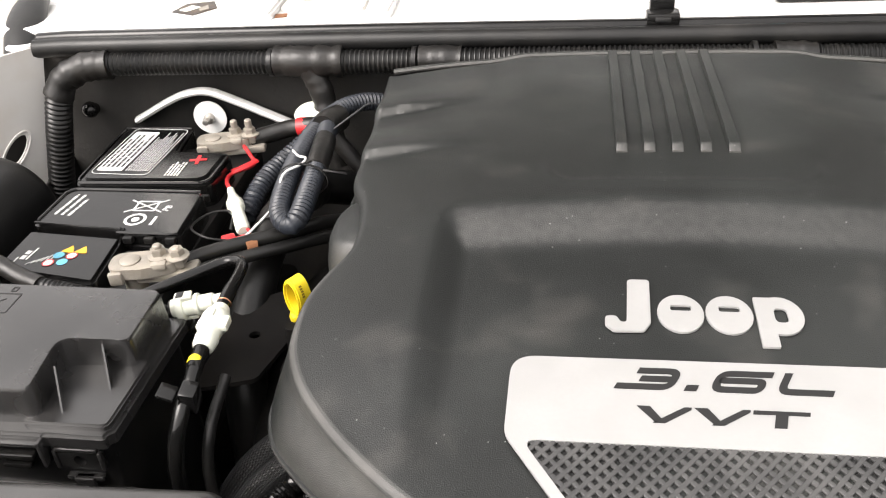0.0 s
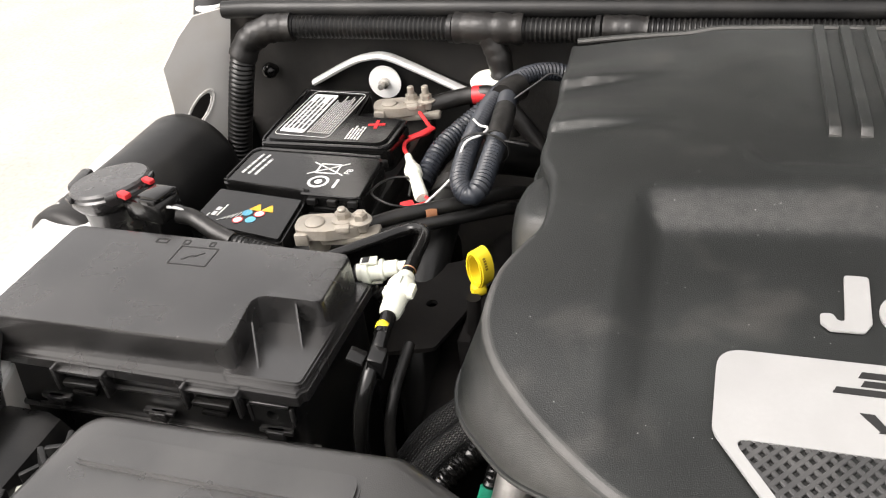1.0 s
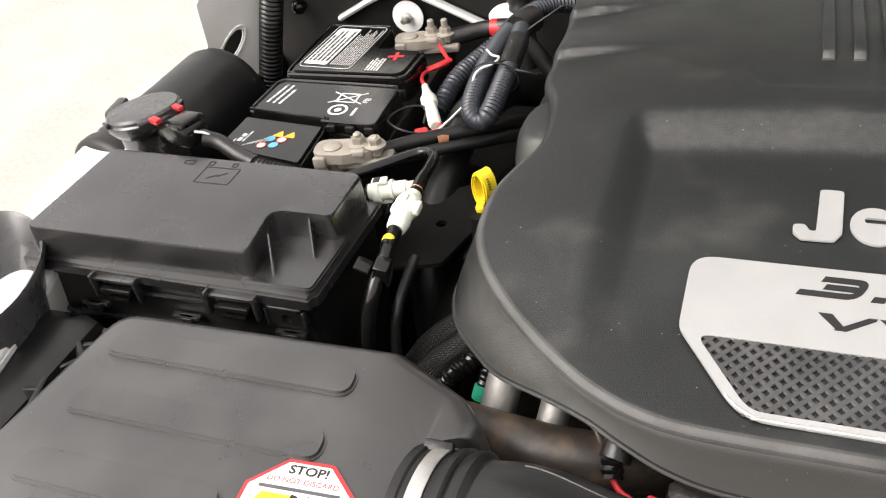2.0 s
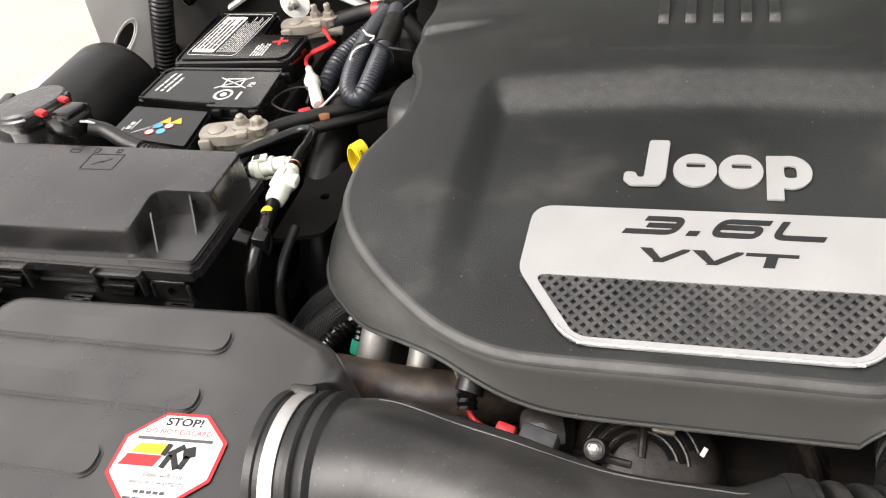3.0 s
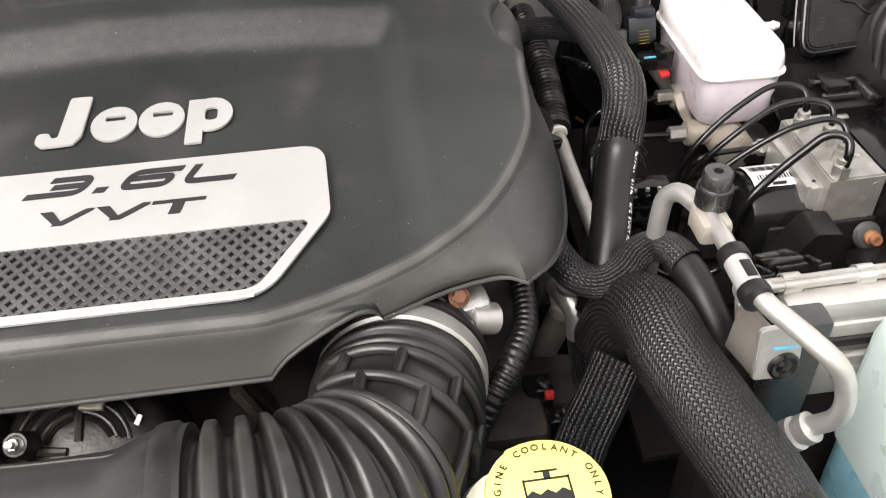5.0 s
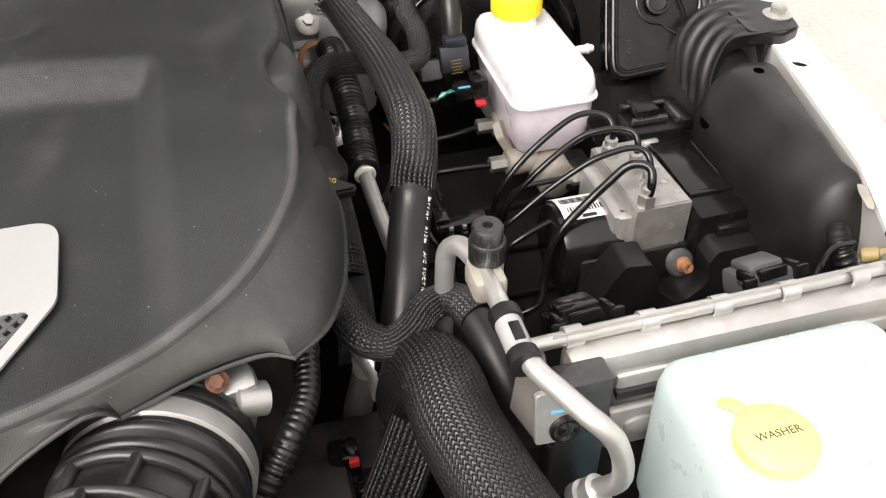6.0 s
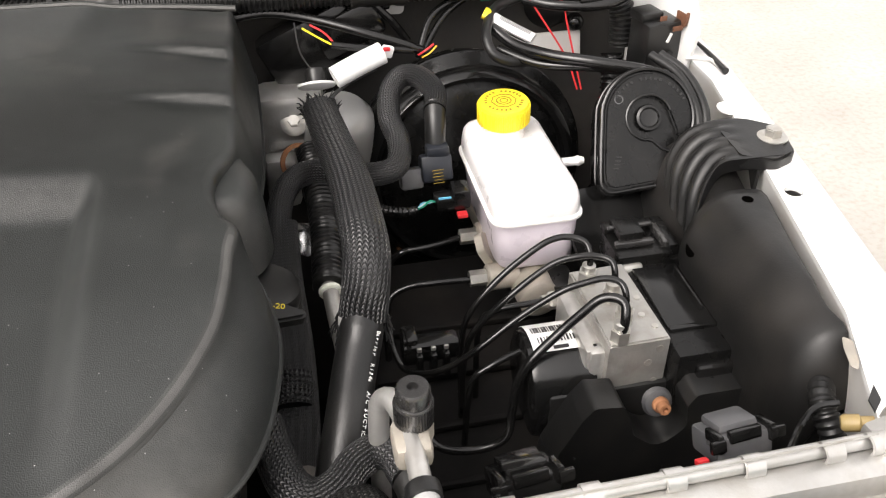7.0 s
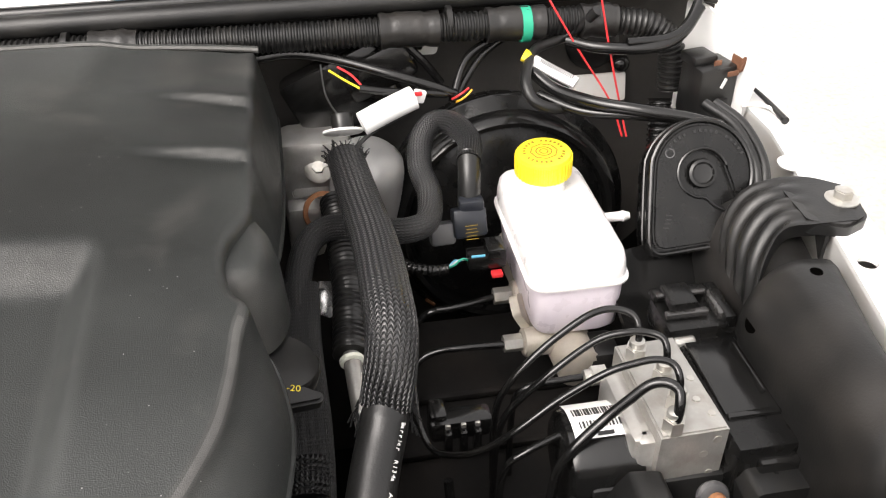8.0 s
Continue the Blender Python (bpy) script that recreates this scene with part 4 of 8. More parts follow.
def cable(name, pts, r, material, label, category="cable", n=12, step=0.004, shape=None, flat=1.0, group="", up=None):
    return solo(name, tube(pts, r, n, step, shape, flat, up=up), material, label, category, group)


# battery hold-down bracket on the firewall
hold = thing("strut_bracket", "black triangular bracket with a bright bent steel edge on the firewall", "bracket", (-0.505, 0.485, 0.90))
part("plate", prism([(-0.605, 0.90), (-0.41, 0.90), (-0.398, 0.985), (-0.468, 1.014), (-0.495, 1.024), (-0.520, 1.022), (-0.60, 0.985)], 0.012, m=Matrix.Translation((0, 0.478, 0)) @ UPRIGHT), "black", hold)
edge = [(-0.592, 0.474, 0.992), (-0.545, 0.472, 1.017), (-0.520, 0.470, 1.027), (-0.495, 0.470, 1.029), (-0.468, 0.472, 1.018), (-0.402, 0.474, 0.986)]
part("bright_edge", tube(edge, 0.0072, 8, 0.004, flat=0.6), "white", hold, "white painted bent edge")
w = part("washer", lathe([(0.0, 0), (0.020, 0), (0.020, 0.0016), (0, 0.0016)], 28, along((-0.500, 0.4725, 0.996), (-0.500, 0.40, 0.998))), "paper", hold, "large pale washer")
part("stud", lathe([(0.006, 0), (0.006, 0.006), (0.0035, 0.007), (0.0035, 0.016), (0, 0.017)], 16, along((-0.500, 0.471, 0.996), (-0.500, 0.40, 0.998))), "steel", w)

# harness along the firewall
harness = thing("firewall_harness", "long black corrugated wiring conduit with taped joints along the firewall", "wiring harness", (0, 0.465, 1.05))
part("conduit", tube([(-0.645, 0.458, 1.060), (-0.60, 0.463, 1.066), (-0.3, 0.466, 1.064), (0, 0.466, 1.064), (0.3, 0.463, 1.062), (0.55, 0.460, 1.060), (0.60, 0.456, 1.058)], 0.0135, 22, 0.0013, ribs(0.0052, 0.13)), "black", harness)
part("conduit_bend", tube([(0.60, 0.456, 1.058), (0.635, 0.450, 1.052), (0.655, 0.445, 1.03), (0.658, 0.44, 0.99)], 0.0135, 22, 0.0013, ribs(0.0052, 0.13)), "black", harness)
part("down_conduit", tube([(-0.662, 0.448, 1.042), (-0.670, 0.446, 1.018), (-0.683, 0.445, 0.972), (-0.699, 0.443, 0.909), (-0.706, 0.44, 0.85)], 0.0155, 22, 0.0015, ribs(0.0060, 0.14)), "black", harness)
for pts, r in (([(-0.600, 0.462, 1.066), (-0.632, 0.458, 1.064), (-0.655, 0.452, 1.052), (-0.666, 0.447, 1.034)], 0.0165), ([(-0.405, 0.466, 1.066), (-0.37, 0.464, 1.066), (-0.33, 0.466, 1.065)], 0.017), ([(-0.368, 0.462, 1.06), (-0.356, 0.458, 1.03), (-0.350, 0.45, 0.99), (-0.345, 0.44, 0.95)], 0.0135),
                ([(-0.245, 0.466, 1.065), (-0.20, 0.466, 1.064)], 0.0155), ([(0.375, 0.462, 1.062), (0.40, 0.462, 1.062), (0.43, 0.461, 1.061)], 0.0162), ([(0.475, 0.460, 1.061), (0.53, 0.459, 1.060)], 0.0160), ([(0.565, 0.457, 1.059), (0.60, 0.455, 1.058)], 0.0160), ([(0.12, 0.465, 1.064), (0.16, 0.465, 1.063)], 0.0155)):
    part("tape_wrap", tube([pts[0], *pts[1:]] if len(pts) > 2 else [pts[0], ((pts[0][0] + pts[1][0]) / 2, pts[0][1], pts[0][2]), pts[1]], r, 16, 0.004, lambda s, ln: 1 + 0.06 * math.sin(s * 420) * math.sin(s * 173) + 0.03 * math.sin(s * 1150 + 1)), "tape", harness, "wrinkled black cloth tape")
part("green_band", tube([(0.507, 0.459, 1.060), (0.512, 0.459, 1.060), (0.516, 0.459, 1.060)], 0.0168, 18, 0.003), "green", harness, "green tape band")
for x in (-0.605, -0.41, -0.25, 0.44, 0.10):
    part("clip_band", lathe([(0.0142, -0.003), (0.0155, -0.0025), (0.0155, 0.0025), (0.0142, 0.003)], 18, along((x, 0.465, 1.065), (x + 1, 0.465, 1.065))), "black", harness)
for x, z in ((-0.655, 1.000), (0.620, 1.00)):
    k = thing("push_clip", "glossy black push clip in the firewall", "clip", (x, 0.49, z), "firewall clips")
    part("head", lathe([(0, 0.014), (0.005, 0.013), (0.009, 0.009), (0.010, 0.004), (0.007, 0), (0.007, -0.006)], 18, along((x, 0.488, z), (x, 0.3, z + 0.05))), "gloss", k)

# wiring by the battery
loom = thing("battery_loom", "blue-black corrugated loom looped beside the battery", "wiring loom", (-0.32, 0.33, 0.98))
part("conduit", tube([(-0.262, 0.452, 1.012), (-0.290, 0.445, 1.026), (-0.316, 0.424, 1.032), (-0.334, 0.390, 1.032), (-0.342, 0.350, 1.030), (-0.344, 0.300, 1.027), (-0.343, 0.250, 1.021), (-0.338, 0.222, 1.016), (-0.326, 0.210, 1.014), (-0.3195, 0.218, 1.018), (-0.3185, 0.245, 1.023), (-0.320, 0.300, 1.030), (-0.324, 0.345, 1.034), (-0.327, 0.372, 1.034)], 0.0100, 16, 0.0011, ribs(0.0044, 0.13)), "bluetube", loom)
part("branch_conduit", tube([(-0.350, 0.380, 1.016), (-0.370, 0.355, 1.005), (-0.388, 0.322, 0.995), (-0.398, 0.282, 0.978)], 0.0105, 14, 0.0012, ribs(0.0045, 0.13)), "bluetube", loom)
part("tape_wrap", tube([(-0.320, 0.285, 1.028), (-0.321, 0.312, 1.031), (-0.323, 0.338, 1.033)], 0.0110, 14, 0.004), "tape", loom, "black tape")
part("tape_wrap", tube([(-0.330, 0.362, 1.034), (-0.327, 0.378, 1.034), (-0.322, 0.392, 1.032)], 0.0140, 14, 0.004), "tape", loom, "black tape")
part("cable_tie", lathe([(0.0235, -0.0015), (0.0245, -0.0015), (0.0245, 0.0015), (0.0235, 0.0015)], 24, along((-0.329, 0.272, 1.025), (-0.325, 0.40, 1.03)) @ Matrix.Diagonal((1, 0.7, 1, 1)), closed=False), "ink", loom)
part("tie_tail", tube([(-0.308, 0.270, 1.036), (-0.296, 0.270, 1.034), (-0.288, 0.274, 1.030)], 0.0012, 6, 0.004), "ink", loom)
th = thing("taped_hose", "thick black tape-wrapped hose beside the battery", "hose", (-0.36, 0.25, 0.84))
TH = [(-0.30, 0.42, 0.93), (-0.355, 0.36, 0.965), (-0.366, 0.29, 0.968), (-0.365, 0.21, 0.960), (-0.360, 0.13, 0.915), (-0.35, 0.09, 0.84)]
part("hose", tube(TH, 0.019, 18, 0.005), "rubber", th)
part("tape_wrap", tube([(-0.352, 0.365, 0.963), (-0.363, 0.325, 0.968), (-0.3665, 0.29, 0.9685), (-0.3665, 0.262, 0.968)], 0.0205, 20, 0.003, lambda s, ln: 1 + 0.03 * math.sin(s * 380) * math.sin(s * 141)), "tape", th, "wrinkled black tape")
cable("ground_cable", [(-0.414, 0.168, 1.000), (-0.392, 0.190, 0.998), (-0.365, 0.208, 0.997), (-0.330, 0.232, 0.994), (-0.308, 0.262, 0.985), (-0.297, 0.31, 0.955), (-0.29, 0.36, 0.90)], 0.0068, "rubber", "thick black battery ground cable", "cable", group="battery cables")
cable("ground_cable", [(-0.405, 0.160, 0.994), (-0.375, 0.185, 0.992), (-0.345, 0.205, 0.990), (-0.315, 0.230, 0.985), (-0.298, 0.258, 0.972), (-0.288, 0.31, 0.93)], 0.0060, "rubber", "thick black battery ground cable", "cable", group="battery cables")
cable("rust_band", [(-0.368, 0.203, 0.994), (-0.364, 0.206, 0.994), (-0.361, 0.208, 0.993)], 0.0078, "rust", "rusty steel band round the ground cable", "clamp", step=0.002)
cable("positive_cable", [(-0.430, 0.408, 0.998), (-0.408, 0.418, 1.001), (-0.382, 0.427, 1.004), (-0.350, 0.425, 1.002), (-0.30, 0.41, 0.95)], 0.0095, "tape", "black taped positive battery cable", "cable", group="battery cables")
cable("red_terminal_boot", [(-0.380, 0.428, 1.004), (-0.368, 0.428, 1.005), (-0.358, 0.427, 1.004)], 0.0105, "red", "red rubber boot on the positive cable", "boot")
solo("filler_plug", lathe([(0.0, 0.004), (0.016, 0.004), (0.018, 0.002), (0.018, 0), (0.010, -0.001), (0.010, -0.02), (0, -0.02)], 28, pose(-0.370, 0.447, 1.012, 14, -4)), "cream", "pale green plastic plug beside the positive cable", "plug")
fuse = thing("inline_fuse", "white inline fuse holder on a red wire by the battery", "fuse holder", (-0.396, 0.265, 0.98))
m = along((-0.414, 0.297, 0.999), (-0.380, 0.232, 0.992))
part("holder", lathe([(0.0, 0), (0.0035, 0), (0.0042, 0.012), (0.0052, 0.014), (0.0066, 0.022), (0.0085, 0.025), (0.0085, 0.034), (0.0062, 0.036), (0.0068, 0.070), (0.005, 0.073), (0, 0.073)], 18, m), "cream", fuse)
part("red_wire", tube([(-0.432, 0.393, 0.998), (-0.418, 0.372, 0.998), (-0.408, 0.352, 0.998), (-0.425, 0.330, 0.998), (-0.423, 0.312, 0.999), (-0.414, 0.297, 0.999)], 0.0022, 8, 0.004), "red", fuse)
part("red_sleeve", tube([(-0.407, 0.358, 0.999), (-0.414, 0.343, 1.0), (-0.425, 0.333, 0.999)], 0.0042, 8, 0.004, flat=0.5), "red", fuse)
part("red_connector", box(0.013, 0.010, 0.008, (-0.391, 0.221, 0.986), 0.002, (0, 0, 30)), "red", fuse)
part("red_tail", tube([(-0.389, 0.222, 0.990), (-0.380, 0.218, 0.994), (-0.372, 0.226, 0.994), (-0.378, 0.236, 0.993)], 0.0017, 8, 0.003), "red", fuse)
cable("thin_wire", [(-0.386, 0.216, 0.992), (-0.405, 0.208, 1.0), (-0.425, 0.222, 1.002), (-0.418, 0.250, 1.0), (-0.400, 0.258, 0.997), (-0.394, 0.235, 0.992)], 0.0011, "ink", "thin black wire looped by the battery", "wire")
cable("white_traced_wire", [(-0.374, 0.212, 0.996), (-0.350, 0.240, 1.015), (-0.344, 0.262, 1.035), (-0.330, 0.272, 1.040), (-0.327, 0.284, 1.041), (-0.336, 0.290, 1.040), (-0.346, 0.305, 1.038)], 0.0012, "print", "thin white wire across the loom", "wire")
cable("loose_wire", [(-0.318, 0.350, 1.038), (-0.300, 0.372, 1.045), (-0.287, 0.398, 1.045), (-0.270, 0.41, 1.03)], 0.0009, "greyclip", "thin grey wire beside the engine cover", "wire")

# fuse box
fusebox = thing("fuse_box", "black plastic fuse box with a stepped lid and side latches", "fuse box", (-0.50, 0.02, 0.80))
body = rounded([(-0.645, -0.034), (-0.384, -0.037), (-0.380, 0.080), (-0.645, 0.090)], 0.008, 3)
part("body", prism(body, 0.20, bevel=0.0, m=Matrix.Translation((0, 0, 0.80))), "black", fusebox)
part("rim", prism(rounded([(-0.650, -0.040), (-0.380, -0.043), (-0.380, -0.038), (-0.376, -0.036), (-0.373, 0.084), (-0.650, 0.094)], 0.004, 3), 0.010, bevel=0.002, m=Matrix.Translation((0, 0, 0.998))), "satin", fusebox)
lid = rounded([(-0.636, -0.033), (-0.430, -0.031), (-0.436, 0.021), (-0.384, 0.021), (-0.384, 0.080), (-0.636, 0.086)], [0.008, 0.006, 0.010, 0.007, 0.008, 0.008], 4)
bm = bmesh.new()
prev = None
cx, cy = -0.50, 0.02
for f, z in ((1.012, 1.005), (1.007, 1.018), (1.0015, 1.0335), (0.998, 1.0358), (0.992, 1.0370), (0.97, 1.0374)):
    row = [bm.verts.new((cx + (x - cx) * f, cy + (y - cy) * (1 + (f - 1) * 2), z)) for x, y in lid]
    if prev:
        for i in range(len(row)):
            j = (i + 1) % len(row)
            bm.faces.new((prev[i], prev[j], row[j], row[i]))
    prev = row
bmesh.ops.triangulate(bm, faces=[bm.faces.new(prev)])
bmesh.ops.recalc_face_normals(bm, faces=bm.faces[:])
lid_part = part("lid", bm, "satin", fusebox, deg=28)
part("corner_floor", prism(rounded([(-0.440, -0.037), (-0.379, -0.037), (-0.377, 0.03), (-0.446, 0.03)], 0.006, 3), 0.006, m=Matrix.Translation((0, 0, 1.007)), bevel=0.0015), "satin", lid_part)
for x, y, reach, t in ((-0.4240, -0.008, 0.022, -64), (-0.4030, 0.0190, 0.026, -64)):
    g = prism([(-0.004, 0), (reach, 0), (-0.004, 0.022)], 0.0012, m=pose(x, y, 1.012, 90, 0, t))
    part("gusset", g, "satin", lid_part)
for x, y, w in ((-0.508, 0.058, 0.034), (-0.523, 0.075, 0.006), (-0.545, 0.074, 0.011), (-0.500, 0.075, 0.005)):
    outl = prism(rect(w, 0.024 if w > 0.03 else 0.006, 0.001), 0.0006, holes=[rect(w - 0.0022, (0.024 if w > 0.03 else 0.006) - 0.0022, 0.0005)[::-1]], m=pose(x, y, 1.0371))
    part("moulded_mark", outl, "black", lid_part)
part("moulded_bolt_mark", bm_join(box(0.010, 0.001, 0.0006, (-0.512, 0.056, 1.0371), 0, (0, 0, 40)), box(0.010, 0.001, 0.0006, (-0.504, 0.060, 1.0371), 0, (0, 0, 40))), "black", lid_part)


def latch(x, y, z):
    p = part("latch", bm_join(box(0.046, 0.006, 0.003, (x, y - 0.004, z), 0.001), box(0.003, 0.010, 0.022, (x - 0.021, y - 0.004, z - 0.016), 0.001), box(0.003, 0.010, 0.022, (x + 0.021, y - 0.004, z - 0.016), 0.001)), "satin", fusebox)
    part("latch_hook", bm_join(box(0.030, 0.008, 0.005, (x, y - 0.006, z - 0.010), 0.0015), box(0.020, 0.006, 0.004, (x, y - 0.006, z - 0.018), 0.001)), "gloss", p)


latch(-0.446, -0.040, 1.000), latch(-0.556, -0.038, 0.998)
for x in (-0.590, -0.500, -0.405):
    part("body_tab", bm_join(box(0.026, 0.006, 0.004, (x, -0.040, 0.966), 0.001), box(0.014, 0.006, 0.008, (x, -0.042, 0.962), 0.001)), "satin", fusebox)
part("body_ridge", bm_join(box(0.27, 0.004, 0.004, (-0.51, -0.037, 0.950), 0.001), box(0.12, 0.004, 0.003, (-0.50, -0.038, 0.984), 0.001)), "satin", fusebox)
part("round_port", prism(rect(0.032, 0.013, 0.002), 0.005, holes=[ring(0.0045, 16)[::-1]], m=Matrix.Translation((-0.404, -0.042, 0.985)) @ UPRIGHT), "black", fusebox)
part("wire_guide", bm_join(box(0.030, 0.004, 0.003, (-0.404, -0.042, 0.994), 0.001), box(0.003, 0.004, 0.016, (-0.420, -0.042, 0.978), 0.001), box(0.003, 0.004, 0.016, (-0.388, -0.042, 0.978), 0.001)), "satin", fusebox)
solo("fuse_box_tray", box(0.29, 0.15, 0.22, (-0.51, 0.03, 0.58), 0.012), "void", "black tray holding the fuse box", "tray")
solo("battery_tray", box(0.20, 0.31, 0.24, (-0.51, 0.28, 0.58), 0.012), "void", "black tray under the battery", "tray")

# vent pump and fender canister
canister = thing("fender_canister", "matt black plastic canister beside the battery", "canister", (-0.71, 0.25, 0.87))
part("body", tube([(-0.722, 0.165, 0.935), (-0.717, 0.21, 0.937), (-0.711, 0.28, 0.940), (-0.705, 0.372, 0.944)], 0.062, 36, 0.01, lambda s, ln: 1 - 0.25 * max(0, (0.02 - min(s, ln - s)) / 0.02) ** 2), "rubber", canister)
part("end_cap", tube([(-0.7245, 0.150, 0.9345), (-0.7225, 0.160, 0.935), (-0.7215, 0.170, 0.9353)], 0.0635, 36, 0.004, lambda s, ln: 1 - 0.12 * max(0, (0.008 - s) / 0.008) ** 2), "dull", canister)
pump = thing("vent_pump", "round grey-black vapour pump with a plugged connector", "pump", (-0.645, 0.145, 0.93))
PM = pose(-0.640, 0.143, 1.044, -4, -6, 0) @ Matrix.Scale(0.93, 4)
part("body", moved(lathe([(0.028, -0.09), (0.030, -0.06), (0.032, -0.02), (0.036, -0.016), (0.040, -0.010), (0.040, -0.004), (0.038, -0.002)], 40), PM), "satin", pump)
part("cap", moved(lathe([(0.038, -0.003), (0.0385, 0.001), (0.0365, 0.0035), (0.010, 0.0055), (0, 0.0055)], 48), PM), "greysatin", pump, "smooth grey top disc")
for a in range(20, 360, 72):
    part("cap_tab", moved(box(0.012, 0.004, 0.006, (0.0405, 0, -0.004), 0.0015, (0, 0, 90)), PM @ pose(0, 0, 0, 0, 0, a)), "satin", pump)
c = part("connector", bm_join(box(0.048, 0.026, 0.020, (-0.582, 0.121, 1.028), 0.003, (0, -8, -18)), box(0.026, 0.022, 0.006, (-0.574, 0.119, 1.049), 0.002, (0, -8, -18)), box(0.020, 0.004, 0.008, (-0.576, 0.108, 1.044), 0.001, (0, -8, -18)), box(0.020, 0.004, 0.008, (-0.570, 0.131, 1.044), 0.001, (0, -8, -18))), "gloss", pump, "glossy black plug")
part("red_lock", box(0.012, 0.007, 0.005, (-0.606, 0.117, 1.047), 0.001, (0, 0, -20)), "red", c)
part("red_lock", box(0.012, 0.006, 0.004, (-0.596, 0.140, 1.049), 0.001, (0, 0, -20)), "red", c)
part("collar", box(0.012, 0.034, 0.026, (-0.678, 0.150, 1.018), 0.004, (0, 0, 10)), "satin", pump)
cable("pump_cable", [(-0.556, 0.114, 1.036), (-0.542, 0.116, 1.032), (-0.522, 0.109, 1.026), (-0.500, 0.102, 1.022)], 0.0075, "tape", "black taped pump cable", "cable")
cable("pump_conduit", [(-0.503, 0.103, 1.022), (-0.47, 0.098, 1.020), (-0.44, 0.093, 1.018), (-0.405, 0.093, 1.010), (-0.37, 0.10, 0.98)], 0.0062, "black", "thin black corrugated conduit over the fuse box edge", "conduit", 12, 0.0011, ribs(0.0042, 0.2))
for dx in (0, 0.004):
    cable("pump_wire", [(-0.562 + dx, 0.112, 1.044), (-0.553, 0.113 + dx, 1.043), (-0.544, 0.116, 1.036)], 0.0013, "darkgrey" if dx else "print", "thin wire into the pump plug", "wire")
solo("white_clip", bm_join(box(0.022, 0.010, 0.012, (-0.592, 0.108, 0.998), 0.003, (10, 20, 12)), box(0.010, 0.008, 0.010, (-0.575, 0.104, 1.004), 0.002)), "cream", "small cream plastic clip behind the fuse box", "clip")

# vapour line with quick connectors
vapour = thing("vapour_line", "black vapour hose with cream quick connectors", "vapour hose", (-0.345, 0.05, 0.86))
part("loop_tube", tube([(-0.455, 0.104, 0.995), (-0.425, 0.117, 1.003), (-0.392, 0.138, 1.008), (-0.368, 0.156, 1.010), (-0.353, 0.153, 1.013), (-0.346, 0.137, 1.016), (-0.344, 0.100, 1.018)], 0.0050, 10, 0.004), "gloss", vapour)
m = along((-0.384, 0.093, 1.010), (-0.350, 0.100, 1.014)) @ Matrix.Diagonal((0.85, 0.85, 0.85, 1))
q = part("quick_connector", bm_join(lathe([(0.0085, -0.004), (0.0085, 0.0), (0.0118, 0.0008), (0.0125, 0.002), (0.0125, 0.006), (0.0118, 0.0072), (0.0090, 0.0078), (0.0090, 0.0175), (0.0102, 0.0182), (0.0102, 0.021), (0.0078, 0.022), (0.0078, 0.034), (0.0060, 0.0355), (0.0060, 0.046)], 24, m), moved(box(0.010, 0.0035, 0.016, (0, 0.0115, 0.001), 0.001), m), moved(box(0.008, 0.0035, 0.016, (0, -0.0115, 0.001), 0.001), m)), "cream", vapour, "cream plastic quick connector")
part("end_cap", lathe([(0.0, -0.006), (0.0080, -0.006), (0.0080, -0.001)], 18, m), "ink", q)
part("slot", moved(box(0.0085, 0.0016, 0.007, (0, 0.0130, 0.003), 0.0004), m), "ink", q)
m = along((-0.344, 0.090, 1.017), (-0.344, 0.030, 1.012)) @ Matrix.Diagonal((0.80, 0.80, 1, 1))
part("quick_connector", bm_join(lathe([(0.0078, 0.004), (0.0090, 0.006), (0.0090, 0.010), (0.0120, 0.012), (0.0135, 0.016), (0.0135, 0.0225), (0.0115, 0.0245), (0.0105, 0.034), (0.0112, 0.037), (0.0100, 0.046), (0.0082, 0.048)], 12, m), moved(box(0.007, 0.030, 0.008, (0.0, 0, 0.016), 0.0015), m), moved(box(0.008, 0.008, 0.012, (0.0125, 0.004, 0.018), 0.0015), m), moved(box(0.006, 0.010, 0.010, (-0.0125, -0.002, 0.018), 0.0015), m)), "cream", vapour, "cream plastic quick connector")
part("copper_ring", lathe([(0.0068, -0.0025), (0.0074, -0.0015), (0.0068, -0.0005)], 16, m), "copper", vapour)
part("upper_neck", lathe([(0.0060, -0.022), (0.0070, -0.014), (0.0070, 0.005)], 16, m), "gloss", vapour)
part("neck", lathe([(0.0062, 0.046), (0.0078, 0.050), (0.0066, 0.055), (0.0066, 0.068)], 16, m), "gloss", vapour)
part("yellow_ring", lathe([(0.0066, 0.0575), (0.0074, 0.0590), (0.0074, 0.0620), (0.0066, 0.0635)], 18, m), "yellow", vapour, "yellow locking ring")
part("lower_neck", tube([(-0.3435, 0.036, 1.0125), (-0.343, 0.026, 1.011), (-0.3425, 0.016, 1.0085), (-0.342, 0.008, 1.004)], 0.0056, 14, 0.003), "gloss", vapour)
part("bracket_clip", bm_join(box(0.012, 0.014, 0.022, (-0.341, 0.004, 0.994), 0.002, (12, 10, 0)), box(0.012, 0.012, 0.004, (-0.352, -0.004, 1.012), 0.001, (10, 20, 0))), "gloss", vapour)
part("down_hose", tube([(-0.342, 0.012, 1.008), (-0.344, -0.006, 0.998), (-0.348, -0.020, 0.975), (-0.350, -0.026, 0.94), (-0.345, -0.024, 0.90), (-0.340, -0.01, 0.84)], 0.0058, 12, 0.004), "gloss", vapour)
